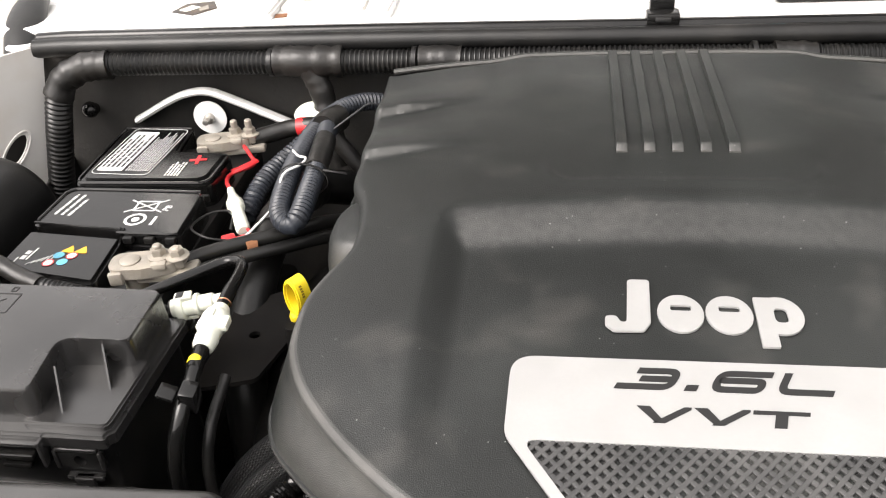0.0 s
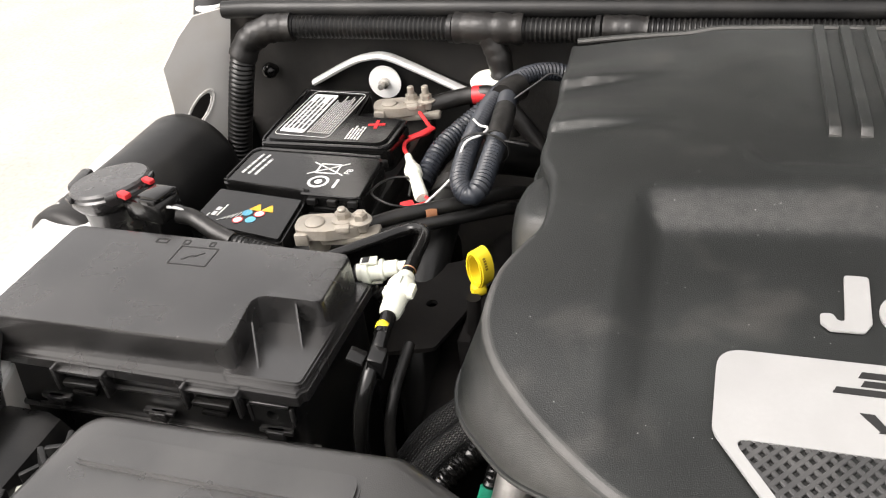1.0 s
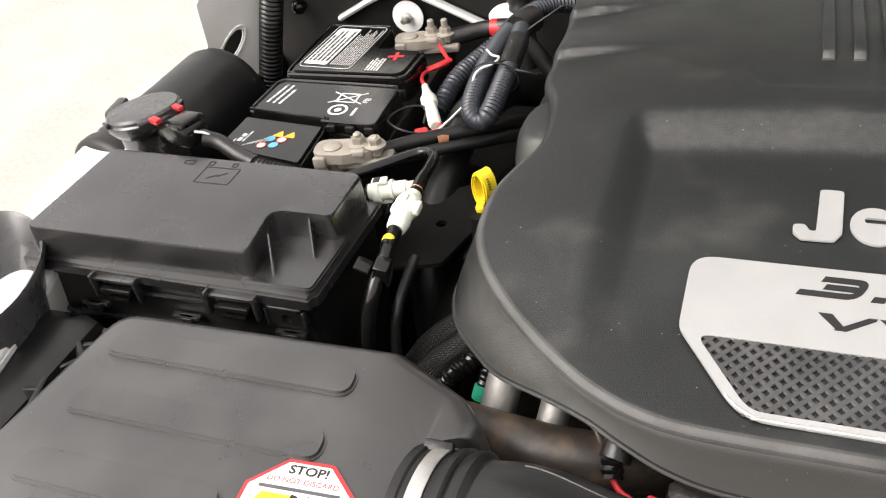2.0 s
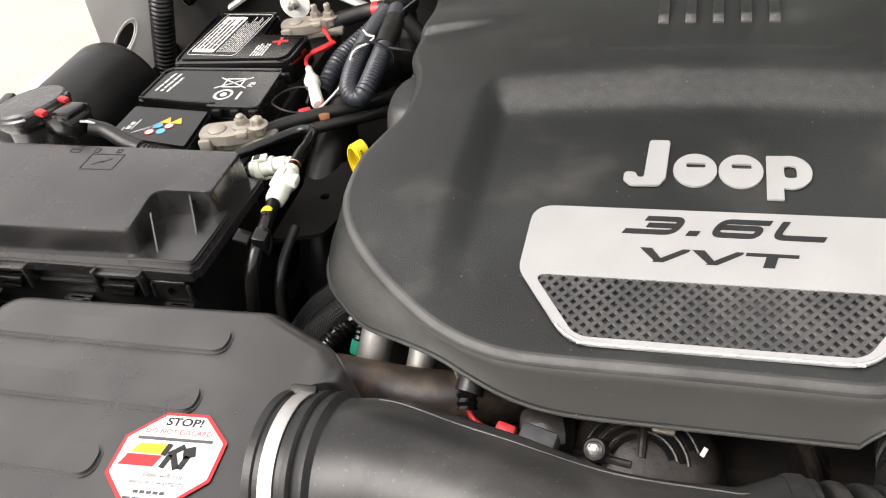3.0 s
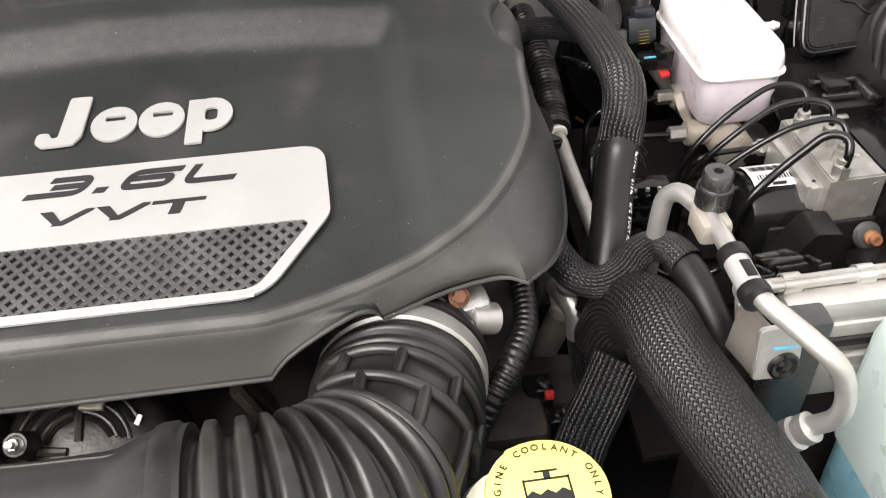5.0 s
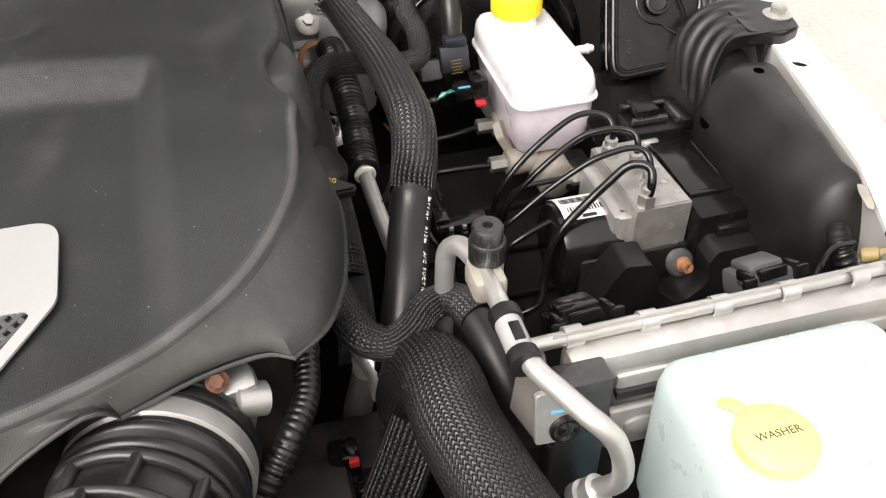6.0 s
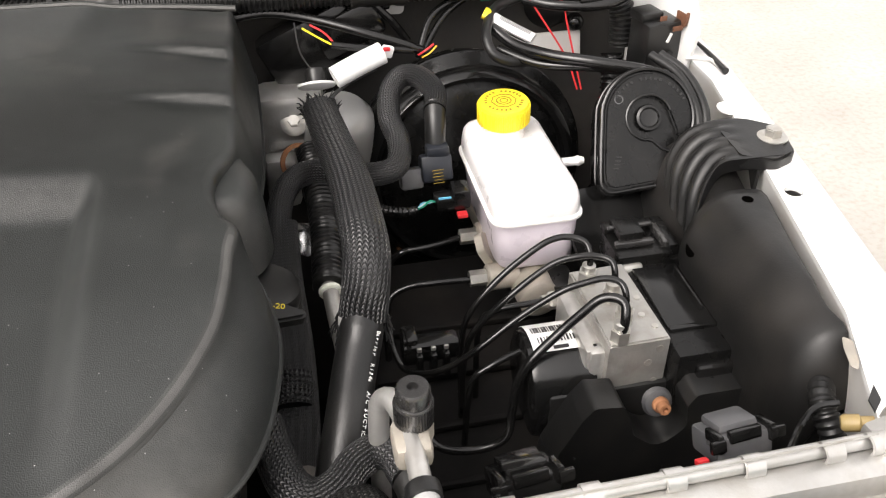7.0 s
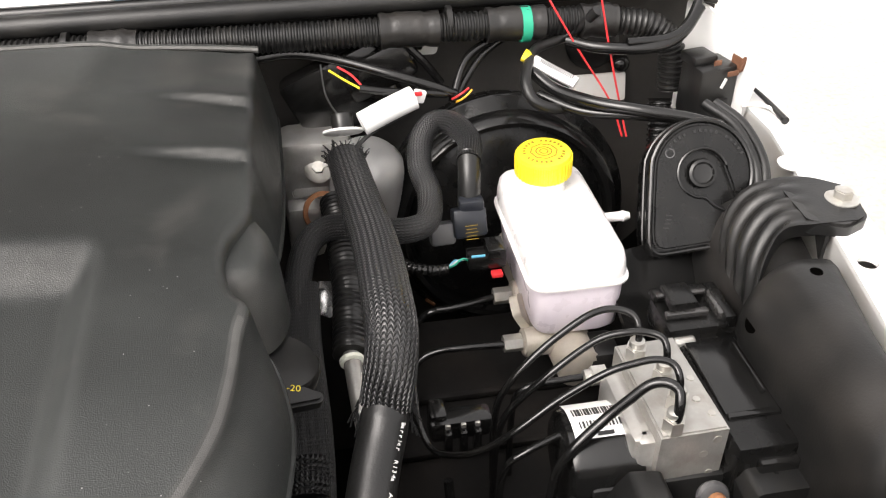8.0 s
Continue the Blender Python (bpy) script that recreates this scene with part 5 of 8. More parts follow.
part("second_hose", tube([(-0.330, 0.040, 0.990), (-0.332, 0.005, 0.975), (-0.334, -0.012, 0.945), (-0.332, -0.014, 0.90), (-0.325, 0.0, 0.84)], 0.0042, 12, 0.004), "rubber", vapour)
cable("yellow_wire", [(-0.357, 0.178, 0.962), (-0.360, 0.172, 0.961), (-0.363, 0.166, 0.957)], 0.0010, "paleyellow", "thin yellow wire behind the connectors", "wire")

dip = thing("oil_dipstick", "bright yellow dipstick ring handle", "dipstick", (-0.296, 0.105, 0.95))
DM = Matrix.Translation((-0.297, 0.120, 1.004)) @ Matrix(((0.83, 0.0, -0.55, 0), (-0.55, 0.0, -0.83, 0), (0, 1, 0, 0), (0, 0, 0, 1))) @ Matrix.Diagonal((0.8, 1, 1, 1))
hd = prism([(0.0125 * math.cos(a), 0.0175 * math.sin(a)) for a in np.linspace(0, 2 * math.pi, 33)[:-1]], 0.013, holes=[[(0.0080 * math.cos(a), 0.0122 * math.sin(a) + 0.001) for a in np.linspace(0, 2 * math.pi, 29)[:-1]][::-1]], m=DM @ Matrix.Translation((0, 0, -0.0075)), bevel=0.0015)
part("ring_handle", bm_join(hd, box(0.013, 0.012, 0.010, (-0.298, 0.118, 0.980), 0.004, (0, 0, 30))), "yellow", dip)
part("moulded_text", bm_join(*[moved(box(0.0016, 0.0024, 0.0004), DM @ pose(0.0125 * math.cos(a), 0.0175 * math.sin(a), 0.0) @ pose(0, 0, 0, 90, 0, math.degrees(a) + 90)) for a in (0.2, 0.34, 0.48, 0.62, 0.76)]), "capmark", dip)
part("shaft", tube([(-0.299, 0.106, 0.985), (-0.300, 0.104, 0.94), (-0.295, 0.11, 0.85)], 0.006, 12), "void", dip)

# brackets and looms in the gap between fuse box and engine
ib = thing("inner_bracket", "black steel bracket below the battery cables", "bracket", (-0.335, 0.13, 0.86))
part("top_plate", prism(rounded([(-0.372, 0.06), (-0.325, 0.075), (-0.300, 0.165), (-0.318, 0.20), (-0.372, 0.17)], 0.008, 4), 0.004, holes=[ring(0.005, 12, (-0.343, 0.128))[::-1]], m=pose(0, 0, 0.952, 0, 0, 0)), "void", ib)
part("side_plate", box(0.012, 0.10, 0.092, (-0.306, 0.14, 0.86), 0.003), "void", ib)
for k, pts in enumerate(([(-0.262, 0.085, 0.955), (-0.290, 0.045, 0.945), (-0.318, 0.01, 0.935), (-0.345, -0.03, 0.90)], [(-0.258, 0.06, 0.950), (-0.285, 0.022, 0.940), (-0.312, -0.012, 0.928), (-0.33, -0.05, 0.89)], [(-0.255, 0.035, 0.945), (-0.275, 0.005, 0.937), (-0.298, -0.028, 0.925), (-0.315, -0.07, 0.88)])):
    cable("engine_loom", [(x, y, z - 0.012) for x, y, z in pts], 0.0095, "sleeve" if k < 2 else "gloss", "black sleeved loom between fuse box and engine", "wiring loom", 16, 0.0015, ribs(0.0055, 0.16) if k == 2 else None, group="engine looms")
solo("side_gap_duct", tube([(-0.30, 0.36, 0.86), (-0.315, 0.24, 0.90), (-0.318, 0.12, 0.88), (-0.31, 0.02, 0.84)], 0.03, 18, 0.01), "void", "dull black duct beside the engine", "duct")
tagline = thing("tagged_wire", "black wire with a green tape tag hanging by the engine cover", "wire", (-0.258, -0.045, 0.92))
part("wire", tube([(-0.244, -0.02, 0.985), (-0.248, -0.038, 0.966), (-0.252, -0.050, 0.948), (-0.255, -0.058, 0.92)], 0.0055, 10, 0.0012, ribs(0.004, 0.15)), "gloss", tagline)
part("green_tag", tube([(-0.2505, -0.047, 0.953), (-0.2515, -0.050, 0.949), (-0.2525, -0.052, 0.945)], 0.0068, 12, 0.003), "green", tagline, "green tape band")
for k, (x, y) in enumerate(((-0.235, -0.058), (-0.196, -0.072))):
    cable("steel_pipe", [(x + 0.006, y + 0.03, 0.99), (x + 0.002, y + 0.005, 0.965), (x - 0.002, y - 0.015, 0.94), (x - 0.004, y - 0.03, 0.90)], 0.0125 - 0.002 * k, "alu", "short dull aluminium pipe below the cover edge", "pipe", 18, group="pipes under the cover")
cable("coolant_pipe", [(-0.30, -0.075, 0.93), (-0.262, -0.088, 0.955), (-0.225, -0.098, 0.963), (-0.185, -0.103, 0.965), (-0.150, -0.098, 0.962), (-0.118, -0.08, 0.95), (-0.10, -0.05, 0.93)], 0.0185, "brown", "muddy brown-black coolant pipe with dried dirt", "pipe", 22)
cable("coolant_pipe_bracket", [(-0.165, -0.088, 0.985), (-0.158, -0.095, 0.985), (-0.152, -0.105, 0.975)], 0.004, "brown", "small bent muddy bracket on the coolant pipe", "bracket", flat=0.3)


# ---- air intake at the front ----
airbox = thing("air_filter_box", "black plastic air filter box with raised ribs on its lid", "air filter box", (-0.38, -0.2, 0.80))
top = [(-0.505, -0.090), (-0.290, -0.086), (-0.238, -0.113), (-0.224, -0.130), (-0.224, -0.142), (-0.240, -0.150), (-0.240, -0.300), (-0.300, -0.400), (-0.52, -0.400), (-0.525, -0.25)]
shape = rounded(top, [0.02, 0.02, 0.012, 0.006, 0.006, 0.006, 0.01, 0.02, 0.02, 0.02], 5)
bm = bmesh.new()
prev = None
cx, cy = -0.385, -0.24
for grow, z in ((0.016, 0.80), (0.012, 0.955), (0.007, 0.985), (0.004, 1.006), (0.001, 1.0145), (-0.004, 1.0185), (-0.010, 1.0200)):
    row = []
    for x, y in shape:
        d = Vector((x - cx, y - cy))
        row.append(bm.verts.new((*(Vector((x, y)) + d.normalized() * grow), z + 0.0 * x)))
    if prev:
        for i in range(len(row)):
            j = (i + 1) % len(row)
            bm.faces.new((prev[i], prev[j], row[j], row[i]))
    prev = row
bmesh.ops.triangulate(bm, faces=[bm.faces.new(prev)])
bmesh.ops.recalc_face_normals(bm, faces=bm.faces[:])
part("lid", bm, "lid", airbox, deg=50)
for x0, x1, y0, y1 in ((-0.492, -0.306, -0.133, -0.107), (-0.487, -0.304, -0.183, -0.158), (-0.487, -0.345, -0.236, -0.210), (-0.487, -0.30, -0.292, -0.265)):
    o = rounded([(x0, y0), (x1 + 0.003, y0), (x1, y1), (x0 + 0.006, y1)], 0.012, 7)
    b = prism(o, 0.0045, bevel=0.002, m=pose(0, 0, 1.0185))
    for v in b.verts:
        if v.co.z > 1.019:
            v.co.z -= (v.co.y - y0) / (y1 - y0) * 0.0010
    part("raised_rib", b, "lid", airbox)
for x, y, t in ((-0.53, -0.11, 20), (-0.545, -0.16, 10), (-0.535, -0.13, 50)):
    part("side_bracket", bm_join(box(0.004, 0.035, 0.05, (x, y, 0.955), 0.001, (10, 15, t)), box(0.02, 0.004, 0.03, (x - 0.005, y + 0.01, 0.96), 0.001, (0, 0, t))), "rubber", airbox)

sticker = thing("filter_sticker", "octagonal white warning sticker with a red border on the air box", "sticker", (-0.305, -0.214, 1.02))
SM = pose(-0.3025, -0.2150, 1.0212, 0, 0, 3) @ Matrix.Diagonal((0.94, 0.94, 1, 1))
octo = [(0.0385 * math.cos(radians(22.5 + 45 * i)), 0.0375 * math.sin(radians(22.5 + 45 * i))) for i in range(8)]
part("border", prism(rounded(octo, 0.002, 2), 0.0003, m=SM), "red", sticker, "red border")
part("face", prism(rounded([(x * 0.93, y * 0.93) for x, y in octo], 0.002, 2), 0.0003, m=SM @ pose(0, 0, 0.0002)), "paper", sticker, "white face")
S2 = SM @ pose(0, 0, 0.0006)
part("lettering", text("STOP!", 0.0085, 0.0001, wide=1.15, m=S2 @ pose(0.001, 0.0245, 0), offset=0.0002), "ink", sticker)
part("lettering", text("filter will not", 0.0052, 0.0001, m=S2 @ pose(0.004, -0.0150, 0)), "greyclip", sticker)
part("lettering", text("vehicle's warranty", 0.0052, 0.0001, m=S2 @ pose(0.002, -0.0200, 0)), "greyclip", sticker)
part("lettering", text("DO NOT DISCARD", 0.0050, 0.0001, wide=1.1, m=S2 @ pose(0, 0.0178, 0)), "red", sticker)
part("small_print", bars([(-0.026, 0.0135, 0.052, 0.0022)], S2), "greyclip", sticker)
part("yellow_block", moved(prism([(-0.026, 0.002), (-0.004, 0.002), (-0.001, 0.0095), (-0.022, 0.0095)], 0.0002), S2), "yellow", sticker)
part("red_block", moved(prism([(-0.030, -0.0075), (-0.006, -0.0075), (-0.003, 0.001), (-0.027, 0.001)], 0.0002), S2), "red", sticker)
for k, (x, y, w, h, t) in enumerate(((-0.002, 0.0055, 0.004, 0.009, -12), (0.005, 0.0055, 0.004, 0.011, -50), (0.014, 0.0045, 0.008, 0.008, 20), (0.001, -0.003, 0.004, 0.010, -12), (0.007, -0.003, 0.004, 0.012, 30), (0.013, -0.003, 0.004, 0.010, -12))):
    part("logo_shape", moved(box(w, h, 0.0002, (x, y, 0.0001), 0, (0, 0, t)), S2), "ink", sticker)
for y, w in ((-0.0255, 0.022), (-0.0305, 0.032)):
    part("small_print", bars([(-w / 2 + 0.001 + u * w / 5, y, w / 5 - 0.0012, 0.0020) for u in range(5)], S2), "greyclip", sticker)

intake = thing("intake_tube", "wide satin black plastic intake tube with a moulding seam", "intake tube", (-0.08, -0.21, 0.955))
PIPE = [(-0.215, -0.194, 0.990), (-0.17, -0.194, 0.994), (-0.116, -0.205, 0.997), (-0.05, -0.222, 0.998), (0.01, -0.225, 0.998), (0.050, -0.223, 0.997)]


def pipe_swell(s, ln):
    return 1.0 + 0.07 * math.exp(-((s - 0.03) / 0.03) ** 2) - 0.05 * math.exp(-((s - ln * 0.62) / 0.06) ** 2) + 0.15 * step01(s, ln - 0.040, ln - 0.012)


part("pipe", tube(PIPE, 0.045, 48, 0.004, pipe_swell), "dustytube", intake)
seam_line, seam_len = spline(PIPE, 0.006)
wig = []
for i, p in enumerate(seam_line[5:-3]):
    reach, turn = 0.0454 * pipe_swell((i + 5) * 0.006, seam_len), radians(56 + 4 * math.sin(p.x * 38))
    wig.append((p.x, p.y + reach * math.cos(turn), p.z + reach * math.sin(turn)))
part("end_collar", lathe([(0.046, -0.004), (0.0525, -0.003), (0.0535, 0.0), (0.0535, 0.006), (0.0520, 0.008), (0.046, 0.009)], 48, along((0.038, -0.2235, 0.997), (0.060, -0.2220, 0.996)), closed=False), "dustytube", intake)
part("seam", tube(wig, 0.00045, 6, 0.006), "tubeseam", intake)
cuff = thing("intake_cuff", "black rubber cuff with a bright steel hose clamp", "hose clamp", (-0.225, -0.194, 0.94))
ax = along((-0.246, -0.192, 0.988), (-0.16, -0.194, 0.994))
part("cuff", lathe([(0.046, 0.0), (0.0500, 0.001), (0.0500, 0.006), (0.0485, 0.007), (0.0485, 0.024), (0.0510, 0.025), (0.0515, 0.029), (0.0490, 0.031), (0.0510, 0.034), (0.0515, 0.039), (0.0475, 0.042), (0.046, 0.050)], 56, ax, closed=False), "rubber", cuff)
part("clamp_band", lathe([(0.0489, 0.011), (0.0497, 0.011), (0.0499, 0.0115), (0.0499, 0.0195), (0.0497, 0.020), (0.0489, 0.020)], 56, ax, closed=False), "alubright", cuff, "bright steel band")
part("clamp_screw", bm_join(box(0.014, 0.012, 0.010, (-0.226, -0.2435, 1.000), 0.002, (40, 0, 0)), hexhead(0.0045, 0.006, (-0.226, -0.250, 1.004), (-0.226, -0.4, 1.05))), "steel", cuff, "worm screw of the clamp")
part("cuff_tab", box(0.018, 0.010, 0.006, (-0.236, -0.158, 1.022), 0.002, (30, 0, 0)), "rubber", cuff)

bellows = thing("intake_bellows", "ribbed black rubber intake bellows bending to the throttle body", "bellows", (0.13, -0.18, 0.92))
BEND = [(0.040, -0.2235, 0.997), (0.062, -0.222, 0.996), (0.087, -0.218, 0.992), (0.110, -0.208, 0.985), (0.129, -0.188, 0.976), (0.139, -0.160, 0.968), (0.147, -0.128, 0.960), (0.154, -0.09, 0.952)]


def bellow(s, ln):
    def rib(phase, pitch, deep, low):
        return low + deep * (0.5 + 0.5 * math.tanh((math.cos(2 * math.pi * (s - phase) / pitch) + 0.25) / 0.38))
    k1, k2 = step01(s, 0.094, 0.099), step01(s, 0.146, 0.151)
    v = rib(0.006, 0.0128, 0.19, 0.845) * (1 - k1) + 0.935 * k1
    return v * (1 - k2) + rib(0.157, 0.0130, 0.13, 0.885) * k2


part("hose", tube(BEND, 0.0500, 60, 0.0011, bellow), "bellowrub", bellows, deg=60)
line, _ = spline(BEND, 0.002)


def on_bend(s, angle, lift):
    i = min(len(line) - 2, max(1, int(s / 0.002)))
    t = (line[i + 1] - line[i - 1]).normalized()
    side = t.cross(Vector((0, 0, 1))).normalized()
    up = side.cross(t)
    a = radians(angle)
    return line[i] + (side * math.cos(a) + up * math.sin(a)) * lift


R0 = 0.0486
RINGS = (0.099, 0.1225, 0.146)
for s0 in RINGS:
    part("web", tube([on_bend(s0, a, R0) for a in range(-12, 140, 8)], 0.0036, 10, 0.003), "bellowrub", bellows)
for (s0, s1), angles in (((0.099, 0.1225), (22, 62, 102)), ((0.1225, 0.146), (2, 42, 82, 120))):
    for a in angles:
        part("web", tube([on_bend(s0 + (s1 - s0) * k / 4, a, R0) for k in range(5)], 0.0036, 10, 0.003), "bellowrub", bellows)

throttle = thing("throttle_valve", "cast aluminium throttle body behind a bright hose clamp", "throttle body", (0.19, -0.07, 0.90))
ax = along((0.152, -0.104, 0.955), (0.160, -0.06, 0.947))
part("clamp_band", lathe([(0.0490, -0.014), (0.0512, -0.013), (0.0514, -0.007), (0.0512, -0.001), (0.0490, 0.000)], 48, ax, closed=False), "alubright", throttle, "bright steel hose clamp")
part("lip", lathe([(0.0460, 0.001), (0.0518, 0.002), (0.0524, 0.004), (0.0518, 0.009), (0.046, 0.010)], 48, ax, closed=False), "rubber", throttle)
part("bore", lathe([(0.040, -0.01), (0.0455, 0.0), (0.0455, 0.05), (0.0, 0.05)], 40, ax), "alu", throttle)
part("nozzle", lathe([(0.0085, 0), (0.0100, 0.001), (0.0100, 0.019), (0.0082, 0.019), (0.0082, 0.008), (0, 0.008)], 24, along((0.194, -0.088, 0.977), (0.217, -0.082, 0.967))), "alubright", throttle, "bright aluminium stub")
part("flange", box(0.028, 0.020, 0.040, (0.193, -0.072, 0.950), 0.006, (14, 0, 12)), "alubright", throttle)
for x, y in ((0.191, -0.088), (0.208, -0.062)):
    part("bolt", hexhead(0.0042, 0.005, (x - 0.002, y, 0.996), (x, y - 0.3, 1.3), washer=0.0064), "darkrust", throttle, "rusty bolt head")

alternator = thing("alternator", "dusty black alternator with curved cooling slots", "alternator", (-0.02, -0.115, 0.87))
AL = pose(-0.037, -0.116, 0.925, 30, 0, 0)
part("body", moved(lathe([(0.050, -0.09), (0.053, -0.02), (0.0525, 0.006), (0.050, 0.016), (0.044, 0.024), (0.031, 0.0285), (0.0, 0.030)], 56), AL), "grimy", alternator)
for rr, zz, spans in ((0.0195, 0.0292, ((20, 80), (100, 160), (190, 250), (280, 340))), (0.026, 0.0288, ((12, 72), (96, 150), (180, 235), (270, 330))), (0.0335, 0.0274, ((25, 60), (75, 110), (130, 160)))):
    for a0, a1 in spans:
        pts = [(AL @ Vector((rr * math.cos(radians(d)), rr * math.sin(radians(d)), zz)))[:] for d in np.linspace(a0, a1, 9)]
        part("slot", tube(pts, 0.0019, 8, 0.003, flat=0.5), "void", alternator)
        pts = [(AL @ Vector(((rr + 0.0033) * math.cos(radians(d)), (rr + 0.0033) * math.sin(radians(d)), zz)))[:] for d in np.linspace(a0 - 4, a1 + 4, 9)]
        part("slot_bar", tube(pts, 0.0015, 8, 0.003), "grimy", alternator)
for a in (88, 172, 265):
    part("rib", tube([(AL @ Vector((r0 * math.cos(radians(a)), r0 * math.sin(radians(a)), z0)))[:] for r0, z0 in ((0.006, 0.030), (0.02, 0.0296), (0.034, 0.0275), (0.045, 0.0225))], 0.0026, 8, 0.004), "grimy", alternator)
part("terminal_boss", lathe([(0.0085, -0.03), (0.0078, -0.004), (0.0066, 0.0004), (0.0052, 0.0004), (0.0046, -0.0015), (0, -0.0015)], 28, along((-0.065, -0.134, 0.968), (-0.065, -0.20, 1.06))), "grimy", alternator)
part("side_lug", box(0.034, 0.034, 0.040, (-0.094, -0.104, 0.934), 0.010, (24, -14, 10)), "grimy", alternator)
part("terminal_nut", bm_join(hexhead(0.0034, 0.004, (-0.065, -0.1335, 0.967), (-0.065, -0.20, 1.06), washer=0.0048), lathe([(0.0022, 0.004), (0.0022, 0.010), (0, 0.0105)], 12, along((-0.065, -0.1335, 0.967), (-0.065, -0.20, 1.06)))), "alubright", alternator, "bright terminal nut")
part("label_scrap", box(0.003, 0.006, 0.001, (0.000, -0.125, 0.9655), 0.0003, (34, 12, -24)), "paper", alternator, "torn white label scrap")
part("bright_stud", box(0.014, 0.006, 0.004, (-0.024, -0.118, 0.9735), 0.001, (20, 0, -8)), "lead", alternator)
plug = thing("alternator_plug", "grey connector with a red lock and black conduit", "connector", (-0.12, -0.135, 0.96))
part("shell", box(0.024, 0.017, 0.016, (-0.098, -0.140, 0.972), 0.003, (20, 4, -14)), "darkgrey", plug)
part("red_lock", box(0.013, 0.009, 0.008, (-0.119, -0.136, 0.977), 0.002, (20, 4, -14)), "red", plug, "red locking clip")
part("red_wire", tube([(-0.132, -0.134, 0.976), (-0.142, -0.130, 0.980), (-0.148, -0.122, 0.985)], 0.0018, 8, 0.003), "red", plug)
part("taped_lead", tube([(-0.146, -0.118, 0.990), (-0.143, -0.106, 0.997), (-0.136, -0.092, 0.998), (-0.12, -0.07, 0.99)], 0.0095, 14, 0.003), "tape", plug)
part("conduit", tube([(-0.146, -0.126, 0.983), (-0.147, -0.114, 0.992), (-0.141, -0.100, 0.998), (-0.13, -0.08, 0.99)], 0.0072, 12, 0.0012, ribs(0.0048, 0.15)), "gloss", plug)
solo("belt_bracket", bm_join(prism(rounded([(0.048, 0.890), (0.082, 0.900), (0.074, 0.950), (0.060, 0.978), (0.052, 0.978)], 0.006, 4), 0.010, m=Matrix.Translation((0, -0.118, 0)) @ UPRIGHT), tube([(0.056, -0.120, 0.976), (0.064, -0.122, 0.955), (0.078, -0.122, 0.905)], 0.0045, 8)), "grimy", "dirty cast bracket beside the alternator", "bracket")

# snorkel scoop at the fender
scoop = thing("air_scoop", "glossy grey-black plastic air scoop with a wide curved mouth", "air scoop", (-0.63, -0.09, 0.90))
bm = bmesh.new()
prev = None
for k, (sx, sy, z, dx, dy) in enumerate(((0.030, 0.050, 0.90, 0.03, -0.05), (0.034, 0.058, 0.95, 0.02, -0.035), (0.040, 0.066, 0.99, 0.008, -0.014), (0.048, 0.074, 1.018, 0, 0), (0.051, 0.078, 1.024, 0, 0), (0.050, 0.077, 1.028, 0, 0), (0.047, 0.074, 1.026, 0, 0), (0.043, 0.069, 1.004, 0.004, -0.006), (0.037, 0.061, 0.978, 0.010, -0.014), (0.026, 0.045, 0.962, 0.014, -0.022), (0.012, 0.020, 0.957, 0.018, -0.028))):
    row = [bm.verts.new((-0.652 + dx + sx * math.cos(a) * 0.95 - sy * math.sin(a) * 0.35, -0.085 + dy + sx * math.cos(a) * 0.35 + sy * math.sin(a) * 0.95, z - (0.02 if z < 0.98 else 0.008) * math.cos(a + 0.5))) for a in np.linspace(0, 2 * math.pi, 41)[:-1]]
    if prev:
        for i in range(40):
            j = (i + 1) % 40
            bm.faces.new((prev[i], prev[j], row[j], row[i]))
    prev = row
bm.faces.new(prev)
bmesh.ops.recalc_face_normals(bm, faces=bm.faces[:])
part("mouth", bm, "greysatin", scoop, deg=50)
part("stem", box(0.075, 0.26, 0.155, (-0.592, -0.19, 0.83), 0.02), "black", scoop)
for x, y in ((-0.555, -0.125), (-0.58, -0.11)):
    solo("fender_fastener", lathe([(0, 0.006), (0.006, 0.005), (0.008, 0), (0.005, -0.004), (0.005, -0.02)], 16, pose(x, y, 0.965, -30, 20)), "cream" if x > -0.57 else "gloss", "small plastic push fastener between scoop and air box", "fastener", "push fasteners")

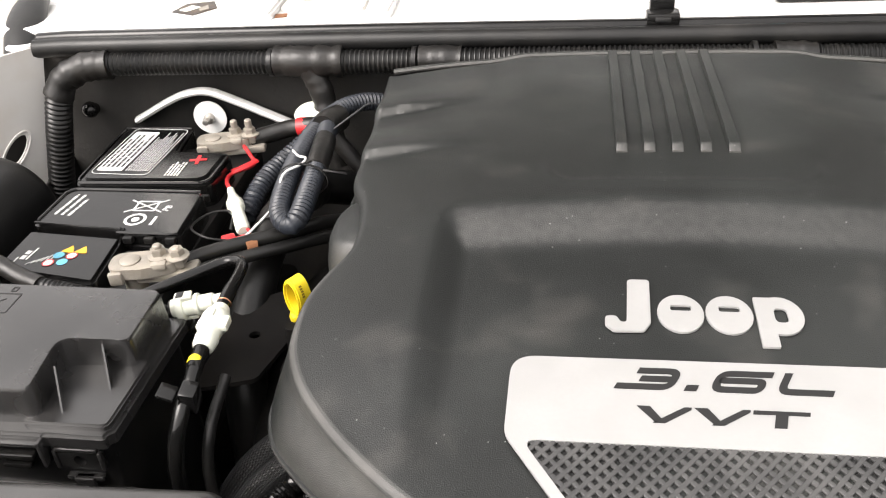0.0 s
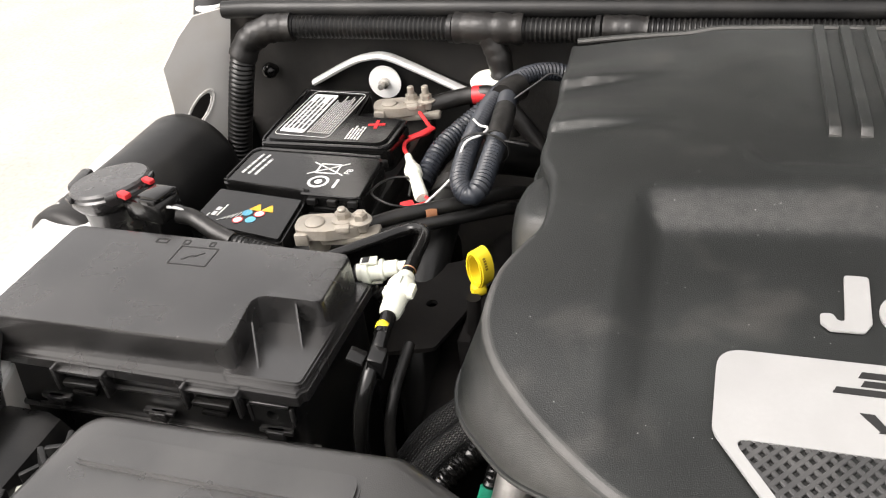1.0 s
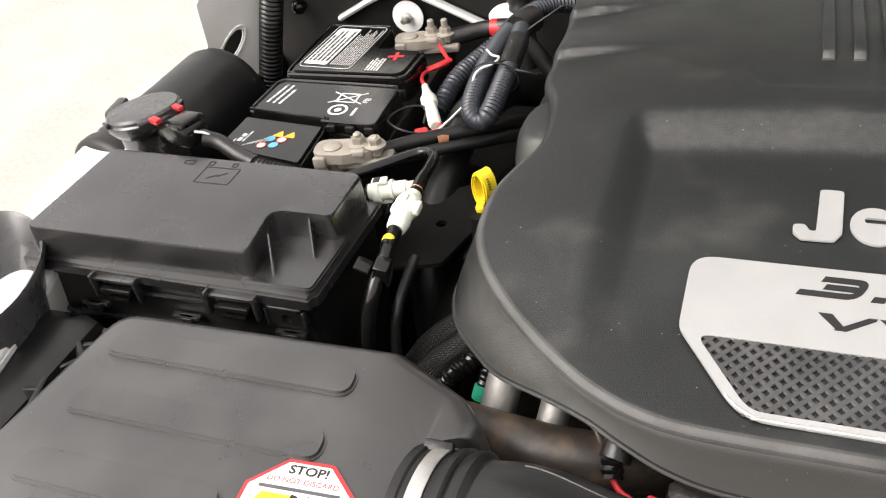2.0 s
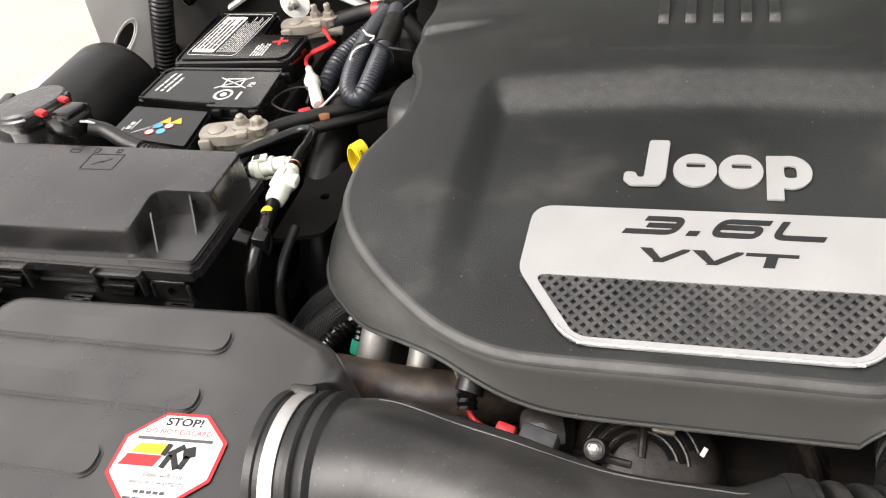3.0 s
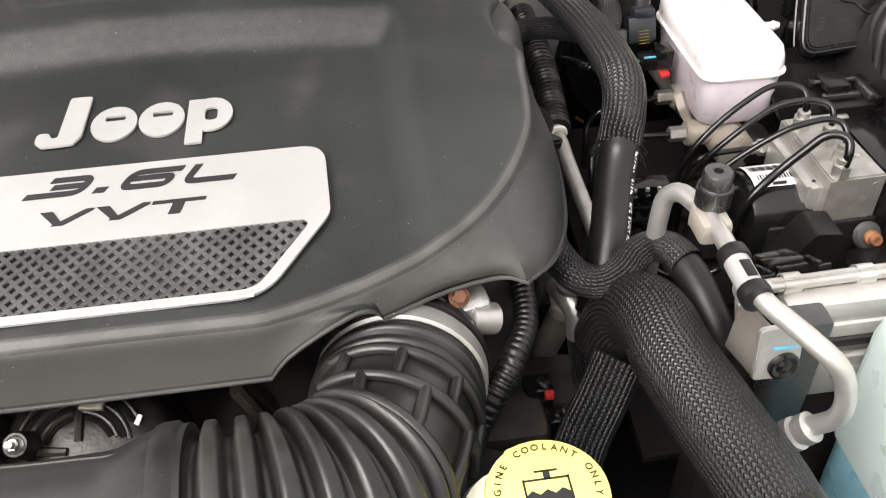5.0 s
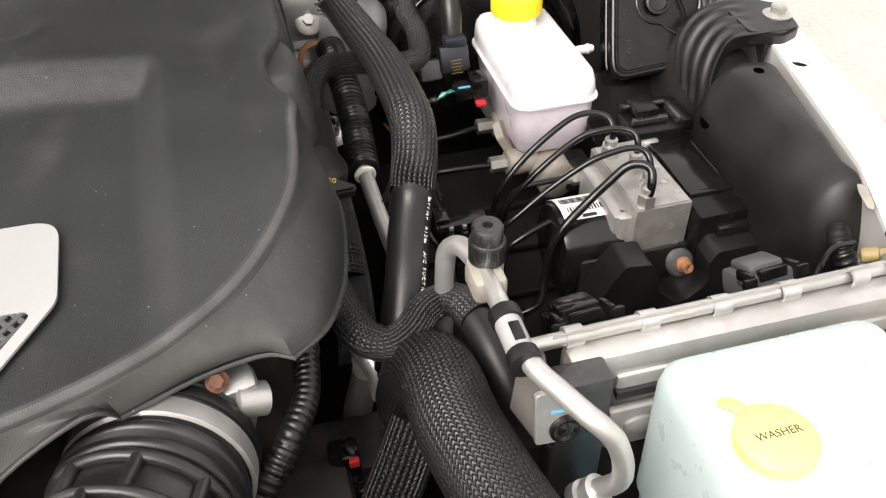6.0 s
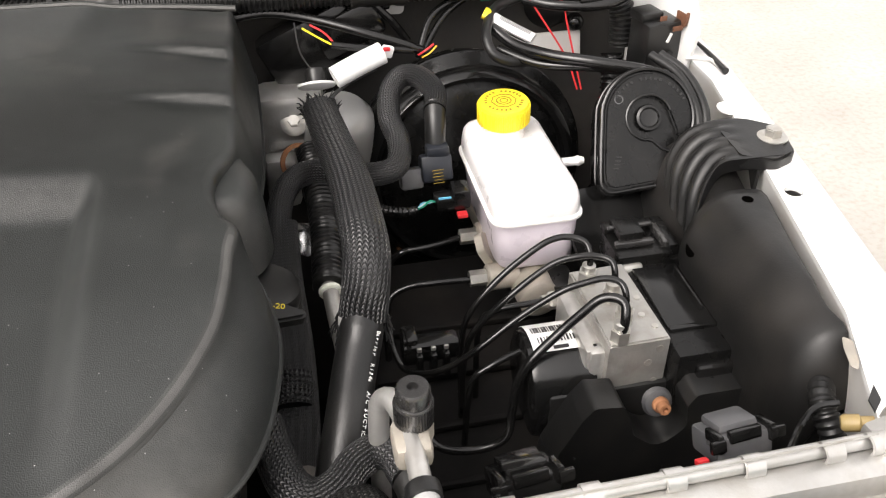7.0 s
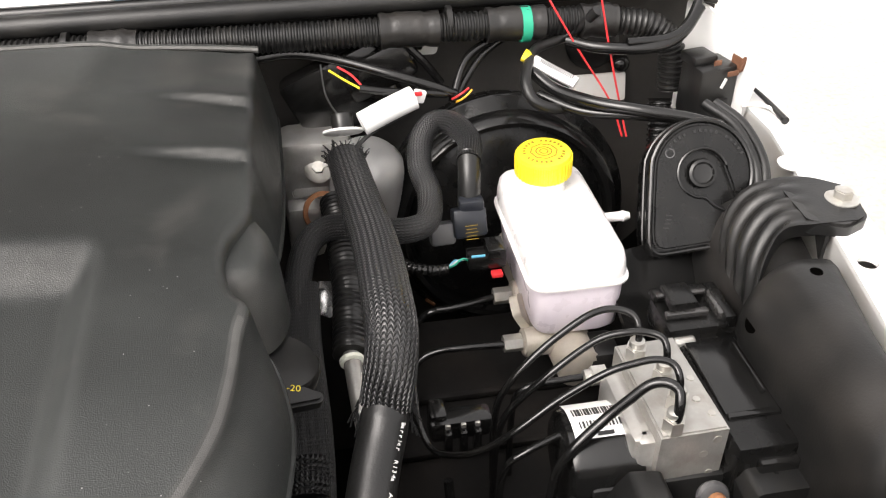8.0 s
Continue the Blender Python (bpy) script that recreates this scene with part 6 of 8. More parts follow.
# cowl side panels
for s in (-1, 1):
    e = thing("cowl_side_panel", "grey-white painted vertical cowl side panel with an oval hole", "body panel", (s * 0.70, 0.43, 0.88), "cowl sides", kind="structure")
    a, b = Vector((s * 0.684, 0.470, 0)), Vector((s * (0.712 if s > 0 else 0.765), 0.380, 0))
    ux = (b - a).normalized()
    mm = Matrix(((ux.x, 0, -ux.y, a.x), (ux.y, 0, ux.x, a.y), (0, 1, 0, 0), (0, 0, 0, 1)))
    ln = (b - a).length
    hole = [(0.064 + 0.017 * math.cos(t), 0.976 + 0.012 * math.sin(t) - 0.013 * math.cos(t)) for t in np.linspace(0, 2 * math.pi, 25)[:-1]]
    part("panel", prism(rounded([(0.060, 0.84), (0.110, 0.90), (0.094, 0.987), (0.093, 1.038), (0.066, 1.069), (0.044, 1.0875), (0.001, 1.0875), (0.001, 1.074)] if s < 0 else [(-0.01, 0.86), (ln - 0.02, 0.92), (ln, 1.02), (ln - 0.01, 1.05), (0.02, 1.066), (-0.01, 1.066)], 0.006, 3), 0.004, holes=[hole[::-1]] if s < 0 else [], m=mm), "greypaint" if s < 0 else "white", e)
    if s < 0:
        part("hole_rim", moved(tube([(x * 1.0 + 0.25 * (x - 0.064), z + 0.25 * (z - 0.976), 0.0045) for x, z in hole + hole[:1]], 0.0014, 6, 0.004), mm), "greypaint", e)
    part("hinge_foot", box(0.03, 0.05, 0.010, (s * 0.715, 0.50, 1.072), 0.003, (0, 0, s * 20)), "white", e)

solo("cowl_inner_sheet", prism([(0.030, 0.92), (0.088, 0.92), (0.088, 1.01), (0.030, 1.02)], 0.003, m=Matrix(((-0.669, 0, 0.743, -0.702), (-0.743, 0, -0.669, 0.486), (0, 1, 0, 0), (0, 0, 0, 1)))), "dull", "dark inner sheet behind the oval hole of the cowl side", "body panel")

corner = thing("cowl_corner_boot", "black rubber boot at the end of the cowl", "rubber boot", (-0.76, 0.52, 1.0))
part("boot", tube([(-0.752, 0.600, 1.105), (-0.742, 0.560, 1.100), (-0.728, 0.515, 1.085), (-0.715, 0.470, 1.055), (-0.712, 0.452, 1.03)], 0.022, 16, 0.006, lambda s, ln: 0.75 + 0.35 * math.sin(math.pi * min(1, s / ln)), flat=0.55), "rubber", corner)

# cowl hardware: a pressed channel with two feet, a pale recessed plate and bolts
hinge = thing("cowl_bracket", "white painted pressed bracket with two bolts on the cowl", "bracket", (-0.36, 0.55, 1.095))
part("plate", prism(rounded([(-0.420, 0.546), (-0.318, 0.541), (-0.322, 0.640), (-0.420, 0.640)], 0.006, 4), 0.004, m=Matrix.Translation((0, 0, 1.0955)), bevel=0.001), "greypaint", hinge, "pale grey recessed plate")
for x0, x1, x2, x3 in ((-0.438, -0.421, -0.424, -0.438), (-0.312, -0.283, -0.286, -0.322)):
    part("foot", prism(rounded([(x0, 0.514), (x1, 0.514), (x2, 0.640), (x3, 0.640)], 0.006, 4), 0.009, m=Matrix.Translation((0, 0, 1.0953)), bevel=0.003), "white", hinge)
for x in (-0.392, -0.352):
    part("bolt", hexhead(0.008, 0.005, (x, 0.582, 1.0995), washer=0.013), "alubright", hinge)
part("rust_patch", box(0.014, 0.012, 0.001, (-0.414, 0.530, 1.0953), 0.0003, (0, 0, 10)), "rust", hinge)
torn = thing("torn_sticker", "torn brown and black sticker on the white cowl", "sticker", (-0.53, 0.56, 1.095))
part("backing", prism([(-0.556, 0.552), (-0.524, 0.538), (-0.503, 0.564), (-0.516, 0.590), (-0.548, 0.582)], 0.0006, m=Matrix.Translation((0, 0, 1.0954))), "brown", torn)
part("paper_scrap", prism([(-0.548, 0.556), (-0.536, 0.550), (-0.524, 0.566), (-0.538, 0.574)], 0.0005, m=Matrix.Translation((0, 0, 1.0961))), "cream", torn)
part("paper_scrap", prism([(-0.520, 0.552), (-0.512, 0.560), (-0.518, 0.574), (-0.526, 0.562)], 0.0005, m=Matrix.Translation((0, 0, 1.0961))), "lead", torn)
cm = thing("cowl_motor", "black motor box with a blue plug behind the cowl lip", "motor", (0.19, 0.58, 1.095))
part("case", box(0.130, 0.080, 0.035, (0.195, 0.576, 1.0952), 0.006), "black", cm)
part("screw", lathe([(0.004, 0), (0.004, 0.004), (0, 0.004)], 14, along((0.150, 0.536, 1.112), (0.150, 0.3, 1.15))), "alubright", cm)
part("blue_plug", box(0.010, 0.006, 0.008, (0.138, 0.534, 1.114), 0.001), "blue", cm)
hookb = thing("seal_hook", "black plastic hook clipped on the cowl seal", "hook", (0.012, 0.50, 1.10))
part("body", bm_join(box(0.034, 0.020, 0.012, (0.010, 0.496, 1.091), 0.002), box(0.026, 0.014, 0.026, (0.010, 0.512, 1.093), 0.003)), "gloss", hookb)
part("slot", box(0.016, 0.004, 0.005, (0.010, 0.4855, 1.095), 0.001), "ink", hookb)


# ---- brake side ----
booster = thing("brake_booster", "large round black brake booster on the firewall", "brake booster", (0.49, 0.43, 0.77))
BA = along((0.492, 0.490, 0.857), (0.492, 0.30, 0.882))
part("shell", lathe([(0.118, 0.0), (0.122, 0.03), (0.124, 0.044), (0.128, 0.048), (0.128, 0.054), (0.122, 0.058), (0.112, 0.070), (0.085, 0.078), (0.045, 0.084), (0.03, 0.09), (0.0, 0.09)], 64, BA), "jet", booster)
part("rolled_rim", lathe([(0.124, 0.046), (0.1295, 0.048), (0.1295, 0.053), (0.124, 0.055)], 64, BA, closed=False), "gloss", booster, "glossy black rolled rim")
part("pressed_ring", lathe([(0.100, 0.071), (0.104, 0.080), (0.109, 0.082), (0.114, 0.078), (0.118, 0.066)], 64, BA, closed=False), "gloss", booster)
for a in range(60, 150, 20):
    part("rim_rust_tab", moved(box(0.012, 0.003, 0.006, (0, 0, 0)), BA @ pose(0.1275 * math.cos(radians(a + 90)), 0.1275 * math.sin(radians(a + 90)), 0.051) @ pose(0, 0, 0, 0, 0, a)), "rust", booster)

master = thing("master_cylinder", "cast aluminium brake master cylinder under the reservoir", "master cylinder", (0.505, 0.28, 0.83))
part("body", lathe([(0.0, 0), (0.016, 0.0), (0.020, 0.003), (0.020, 0.09), (0.026, 0.10), (0.026, 0.18), (0, 0.18)], 24, along((0.508, 0.205, 0.852), (0.496, 0.40, 0.862))), "lead", master)
part("ear", prism(rounded([(-0.012, -0.02), (0.012, -0.02), (0.014, 0.012), (0.0, 0.024), (-0.014, 0.012)], 0.006, 4), 0.008, holes=[ring(0.005, 12)[::-1]], m=pose(0.468, 0.262, 0.872, 60, 0, 70)), "lead", master)
part("sensor_block", box(0.032, 0.034, 0.03, (0.527, 0.222, 0.838), 0.006), "black", master)
for p in ((0.460, 0.240, 0.861), (0.462, 0.292, 0.872)):
    part("line_nut", hexhead(0.0078, 0.018, (p[0] - 0.012, p[1] + 0.001, p[2]), (p[0] + 1, p[1], p[2])), "steel", master, "steel line nut")
    part("boss", lathe([(0.011, 0), (0.013, 0.002), (0.013, 0.03)], 18, along((p[0] + 0.004, p[1], p[2]), (p[0] + 1, p[1], p[2]))), "lead", master)

reservoir = thing("brake_fluid_reservoir", "milky plastic brake fluid reservoir with a yellow screw cap", "fluid reservoir", (0.505, 0.29, 0.87))


def loft(rows, parent, name, material, label=""):
    """Rounded rectangles stacked: (x, y, width, depth, radius, height)."""
    bm = bmesh.new()
    prev = None
    first = None
    for cx, cy, sx, sy, r, z in rows:
        row = [bm.verts.new((cx + x, cy + y, z)) for x, y in rect(sx, sy, r, 6)]
        if prev:
            for i in range(len(row)):
                j = (i + 1) % len(row)
                bm.faces.new((prev[i], prev[j], row[j], row[i]))
        else:
            first = row
        prev = row
    bm.faces.new(prev), bm.faces.new(first)
    bmesh.ops.recalc_face_normals(bm, faces=bm.faces[:])
    return part(name, bm, material, parent, label, deg=45)


loft([(0.508, 0.292, 0.066, 0.120, 0.016, 0.874), (0.508, 0.292, 0.074, 0.134, 0.018, 0.882), (0.507, 0.293, 0.077, 0.142, 0.018, 0.912), (0.506, 0.294, 0.079, 0.146, 0.018, 0.931)], reservoir, "lower_tank", "pinkish", "milky tank with pinkish fluid")
part("weld_seam", prism(rect(0.0865, 0.1525, 0.019, 6, (0.506, 0.2945)), 0.0032, bevel=0.001, m=Matrix.Translation((0, 0, 0.9302))), "natural", reservoir)
loft([(0.506, 0.2945, 0.0805, 0.147, 0.018, 0.932), (0.506, 0.295, 0.082, 0.149, 0.018, 0.938), (0.506, 0.296, 0.081, 0.148, 0.018, 0.946), (0.506, 0.298, 0.077, 0.144, 0.016, 0.9535), (0.506, 0.301, 0.070, 0.135, 0.014, 0.9575), (0.506, 0.303, 0.060, 0.122, 0.010, 0.959)], reservoir, "upper_tank", "natural", "white milky upper half")
part("neck", lathe([(0.020, 0), (0.020, 0.028)], 28, pose(0.502, 0.334, 0.945)), "natural", reservoir)
CP = pose(0.502, 0.336, 0.972, 3, -2)
cap = part("cap", moved(lathe([(0.0235, 0.0), (0.0245, 0.001), (0.0245, 0.018), (0.0232, 0.0205), (0.0215, 0.021), (0.0, 0.021)], 48), CP), "yellow", reservoir, "yellow screw cap")
for i in range(36):
    a = 2 * math.pi * i / 36
    part("cap_rib", moved(box(0.0016, 0.0024, 0.017, (0.0246 * math.cos(a), 0.0246 * math.sin(a), 0.001), 0.0004, (0, 0, math.degrees(a))), CP), "yellow", cap)
part("cap_mark", moved(bm_join(prism(ring(0.0125, 8), 0.0003, holes=[ring(0.0112, 8)[::-1]]), prism(ring(0.0075, 24), 0.0003, holes=[ring(0.0062, 24)[::-1]]), prism(ring(0.0042, 20), 0.0003, holes=[ring(0.003, 20)[::-1]])), CP @ pose(0, 0, 0.0211)), "capmark", cap, "moulded warning rings")
for i in range(26):
    if i % 7:
        a = 2 * math.pi * i / 26
        part("cap_print", moved(box(0.0022, 0.0028, 0.0003), CP @ pose(0.0172 * math.cos(a), 0.0172 * math.sin(a), 0.0211, 0, 0, math.degrees(a) + 90)), "capmark", cap)
part("side_nipple", lathe([(0.0045, 0), (0.0045, 0.022), (0.0055, 0.024), (0.003, 0.030), (0, 0.030)], 14, along((0.548, 0.315, 0.930), (0.60, 0.309, 0.934))), "natural", reservoir)
part("strap", box(0.006, 0.05, 0.05, (0.549, 0.31, 0.89), 0.002, (0, 0, 0)), "black", reservoir)
sens = thing("level_sensor_plug", "black fluid level plug with a red lock", "connector", (0.44, 0.285, 0.905))
part("shell", bm_join(box(0.034, 0.018, 0.015, (0.442, 0.292, 0.910), 0.003, (0, 0, 4)), box(0.016, 0.022, 0.010, (0.450, 0.292, 0.922), 0.002)), "gloss", sens)
part("red_lock", box(0.010, 0.008, 0.004, (0.450, 0.281, 0.905), 0.001), "red", sens)
part("blue_band", box(0.012, 0.002, 0.002, (0.434, 0.284, 0.9245), 0.0005), "blue", sens)
part("conduit", tube([(0.408, 0.285, 0.915), (0.395, 0.285, 0.915), (0.378, 0.292, 0.915), (0.366, 0.31, 0.912), (0.36, 0.34, 0.90)], 0.0052, 10, 0.0012, ribs(0.0042, 0.16)), "gloss", sens)
for k, c in enumerate(("green", "print", "blue")):
    part("wire", tube([(0.428, 0.288 + 0.003 * k, 0.918), (0.420, 0.285 + 0.004 * k, 0.924 - 0.004 * k), (0.414, 0.283 + 0.003 * k, 0.920), (0.408, 0.285, 0.916)], 0.0009, 6, 0.003), c, sens)

# ABS unit
abs_unit = thing("abs_unit", "bare aluminium brake control block with a black motor and controller", "brake control unit", (0.535, 0.10, 0.83))
blk = prism([(0.512, 0.061), (0.560, 0.062), (0.557, 0.155), (0.511, 0.153)], 0.072, m=Matrix.Translation((0, 0, 0.856)), bevel=0.0015)
b = part("valve_block", blk, "alu", abs_unit)
for x, z, r in ((0.545, 0.905, 0.0032), (0.553, 0.918, 0.0032), (0.526, 0.880, 0.0095), (0.552, 0.885, 0.0028)):
    part("port", lathe([(r, 0), (r, 0.0012), (r * 0.6, 0.0014), (0, 0.0014)], 18, along((x, 0.0626, z), (x, -1, z))), "alu" if r > 0.005 else "steel", b)
for x, y in ((0.548, 0.09), (0.552, 0.11), (0.545, 0.128), (0.553, 0.076)):
    part("port", lathe([(0.0026, 0), (0.0026, 0.001), (0, 0.001)], 14, pose(x, y, 0.928)), "steel", b)
part("side_casting", bm_join(box(0.016, 0.074, 0.056, (0.505, 0.106, 0.862), 0.005), box(0.014, 0.016, 0.062, (0.507, 0.074, 0.856), 0.005)), "alubright", abs_unit, "pale stained cast side of the block")
for x, y, z, ax in ((0.521, 0.138, 0.9275, 0), (0.532, 0.113, 0.9275, 0), (0.532, 0.087, 0.9275, 0), (0.522, 0.068, 0.9275, 0), (0.506, 0.152, 0.900, 1), (0.503, 0.100, 0.905, 1)):
    to = (x, y, z + 1) if not ax else (x - 1, y, z)
    part("fitting", bm_join(hexhead(0.0078, 0.012, (x, y, z), to), lathe([(0.0055, 0.012), (0.0055, 0.017), (0.0035, 0.018)], 14, along((x, y, z), to))), "steel", abs_unit)
part("motor", lathe([(0.0, 0), (0.032, 0.0), (0.037, 0.003), (0.0385, 0.008), (0.0385, 0.052)], 40, along((0.456, 0.098, 0.872), (0.51, 0.097, 0.873))), "gloss", abs_unit, "glossy black motor can")
part("motor_base", box(0.050, 0.050, 0.040, (0.480, 0.085, 0.840), 0.006), "gloss", abs_unit)
lab = bmesh.new()
rows = []
for i in range(9):
    a = radians(70 + 9.0 * i)
    rows.append([lab.verts.new((x, 0.0975 - 0.0398 * math.cos(a), 0.8725 + 0.0398 * math.sin(a))) for x in (0.462, 0.504)])
for p, q in zip(rows, rows[1:]):
    lab.faces.new((p[0], p[1], q[1], q[0]))
part("label", lab, "paper", abs_unit, "white barcode label")
for k in range(15):
    part("label_bar", box(0.0009 + 0.0006 * (k % 3), 0.008, 0.0003, (0.466 + 0.0022 * k, 0.107, 0.9113), 0, (-14, 0, 0)), "ink", abs_unit)
for k in range(12):
    part("label_bar", box(0.0009 + 0.0006 * (k % 2), 0.006, 0.0003, (0.468 + 0.0026 * k, 0.0945, 0.9124), 0, (4, 0, 0)), "ink", abs_unit)
part("label_letters", bars([(0.478, 0, 0.012, 0.003)], pose(0, 0.0865, 0.9110, 14)), "ink", abs_unit)
ecu = part("controller", bm_join(box(0.050, 0.112, 0.062, (0.587, 0.104, 0.858), 0.004), box(0.054, 0.005, 0.066, (0.588, 0.160, 0.857), 0.001)), "jet", abs_unit, "black plastic controller box")
part("controller_lid", bm_join(box(0.040, 0.074, 0.004, (0.585, 0.115, 0.919), 0.0015), box(0.005, 0.078, 0.010, (0.6105, 0.115, 0.915), 0.002), box(0.045, 0.005, 0.007, (0.588, 0.0765, 0.9165), 0.0015), box(0.003, 0.050, 0.004, (0.600, 0.118, 0.9225), 0.001)), "gloss", ecu)
for k in range(2):
    part("controller_ridge", box(0.0032, 0.090 - 0.006 * k, 0.0045, (0.6065 + 0.0055 * k, 0.110, 0.9215 - 0.0015 * k), 0.0012), "gloss", ecu)
    part("controller_ridge", box(0.0035, 0.012, 0.050, (0.6065 + 0.0055 * k, 0.062, 0.893), 0.0012), "gloss", ecu)
for k in range(3):
    part("controller_step", box(0.030 - 0.006 * k, 0.010, 0.020, (0.592, 0.047 - 0.005 * k, 0.890 - 0.014 * k), 0.002), "gloss", ecu)
part("plug", bm_join(box(0.050, 0.044, 0.028, (0.580, 0.180, 0.902), 0.004), box(0.046, 0.012, 0.006, (0.578, 0.198, 0.930), 0.002), box(0.022, 0.026, 0.008, (0.572, 0.186, 0.935), 0.002), box(0.010, 0.044, 0.022, (0.606, 0.184, 0.912), 0.002)), "jet", abs_unit, "wide black wiring plug")
part("plug_latch", bm_join(box(0.034, 0.006, 0.005, (0.574, 0.172, 0.931), 0.001), box(0.040, 0.004, 0.003, (0.576, 0.190, 0.937), 0.001), box(0.006, 0.030, 0.008, (0.600, 0.180, 0.928), 0.002)), "satin", abs_unit)
part("side_nut", lathe([(0.0052, 0), (0.0052, 0.014), (0.004, 0.016), (0, 0.016)], 16, along((0.560, 0.157, 0.918), (0.60, 0.155, 0.920))), "steel", abs_unit)
for k, pts in enumerate((
    [(0.521, 0.138, 0.936), (0.5215, 0.138, 0.951), (0.520, 0.146, 0.960), (0.511, 0.152, 0.963), (0.498, 0.154, 0.963), (0.482, 0.152, 0.958), (0.452, 0.145, 0.940), (0.426, 0.138, 0.915), (0.418, 0.141, 0.88), (0.420, 0.150, 0.80)],
    [(0.532, 0.113, 0.936), (0.533, 0.114, 0.951), (0.532, 0.121, 0.959), (0.523, 0.127, 0.961), (0.508, 0.130, 0.961), (0.486, 0.132, 0.954), (0.451, 0.125, 0.933), (0.424, 0.126, 0.90), (0.418, 0.132, 0.86), (0.418, 0.14, 0.79)],
    [(0.532, 0.087, 0.936), (0.532, 0.088, 0.951), (0.530, 0.096, 0.958), (0.520, 0.101, 0.960), (0.505, 0.103, 0.957), (0.485, 0.104, 0.950), (0.454, 0.104, 0.930), (0.422, 0.100, 0.908), (0.400, 0.106, 0.887), (0.383, 0.118, 0.872), (0.369, 0.136, 0.862), (0.363, 0.16, 0.868), (0.364, 0.193, 0.872)],
    [(0.522, 0.065, 0.936), (0.5235, 0.067, 0.949), (0.5245, 0.074, 0.957), (0.518, 0.080, 0.959), (0.508, 0.083, 0.956), (0.496, 0.083, 0.945), (0.480, 0.082, 0.930), (0.458, 0.075, 0.914), (0.447, 0.073, 0.895), (0.444, 0.074, 0.865), (0.437, 0.065, 0.842), (0.414, 0.066, 0.832), (0.386, 0.067, 0.840), (0.376, 0.078, 0.852), (0.374, 0.09, 0.88)],
    [(0.494, 0.152, 0.900), (0.475, 0.152, 0.900), (0.451, 0.154, 0.896), (0.438, 0.155, 0.886), (0.436, 0.160, 0.85), (0.436, 0.16, 0.79)],
    [(0.490, 0.100, 0.905), (0.480, 0.100, 0.905), (0.459, 0.100, 0.900), (0.430, 0.094, 0.893), (0.415, 0.094, 0.875), (0.412, 0.10, 0.80)])):
    part("brake_line", tube(pts, 0.0027 if k != 3 else 0.0036, 10, 0.003), "gloss", abs_unit, "black coated brake line")
for k, pts in enumerate(([(0.448, 0.240, 0.861), (0.412, 0.241, 0.862), (0.388, 0.244, 0.858), (0.371, 0.240, 0.848), (0.366, 0.222, 0.825), (0.365, 0.21, 0.76)], [(0.450, 0.292, 0.872), (0.420, 0.287, 0.870), (0.392, 0.288, 0.866), (0.378, 0.287, 0.853), (0.374, 0.278, 0.83), (0.374, 0.27, 0.76)])):
    cable("brake_pipe", pts, 0.0032, "gloss", "black brake pipe from the master cylinder", "brake pipe", 10, group="brake pipes")
clipb = thing("brake_line_clip", "black clip block holding brake lines on the inner fender", "clip", (0.395, 0.15, 0.82))
part("block", bm_join(box(0.050, 0.020, 0.020, (0.395, 0.160, 0.850), 0.005), box(0.014, 0.022, 0.030, (0.378, 0.165, 0.845), 0.004)), "gloss", clipb)
for x in (0.384, 0.396, 0.407):
    part("bright_tab", box(0.004, 0.003, 0.004, (x, 0.149, 0.866), 0.0008), "alubright", clipb)
    part("clip_finger", box(0.006, 0.012, 0.026, (x, 0.150, 0.838), 0.002), "gloss", clipb)
ls = thing("lower_shield", "dark ribbed plate under the brake lines", "shield", (0.47, 0.14, 0.77))
part("plate", box(0.26, 0.40, 0.012, (0.47, 0.14, 0.775), 0.003, (8, 0, 0)), "void", ls)
for k in range(5):
    part("rib", box(0.24, 0.006, 0.008, (0.47, 0.02 + 0.055 * k, 0.7715 + 0.00775 * k), 0.002, (8, 0, 0)), "void", ls)

# mount in front of the ABS unit
mount = thing("abs_mount", "black moulded mount with a rusty stud", "bracket", (0.555, 0.03, 0.80))
prof = rounded([(0.455, 0.80), (0.634, 0.80), (0.626, 0.866), (0.608, 0.901), (0.570, 0.901), (0.564, 0.890), (0.567, 0.868), (0.546, 0.848), (0.524, 0.868), (0.520, 0.885), (0.513, 0.901), (0.491, 0.904), (0.482, 0.892), (0.462, 0.850)], [0.004, 0.004, 0.01, 0.006, 0.006, 0.005, 0.012, 0.018, 0.012, 0.006, 0.006, 0.006, 0.01, 0.006], 4)
part("body", prism(prof, 0.034, bevel=0.004, m=Matrix.Translation((0, 0.026, 0)) @ UPRIGHT), "black", mount)
part("back_plate", box(0.15, 0.012, 0.085, (0.543, 0.064, 0.80), 0.004), "black", mount)
w = part("grommet", lathe([(0.0, 0), (0.0112, 0.0), (0.0122, 0.003), (0.0105, 0.006), (0.008, 0.007), (0, 0.007)], 28, along((0.550, 0.049, 0.876), (0.548, -0.1, 0.95))), "darkgrey", mount, "grey rubber grommet")
part("stud_nut", lathe([(0.0064, 0), (0.0068, 0.001), (0.0064, 0.0035), (0.0050, 0.0045), (0.0050, 0.0095), (0.0044, 0.0105), (0.0025, 0.0105), (0.0022, 0.007), (0, 0.007)], 12, along((0.550, 0.042, 0.8795), (0.5485, -0.1, 0.93))), "rust", w, "rusty orange stud")

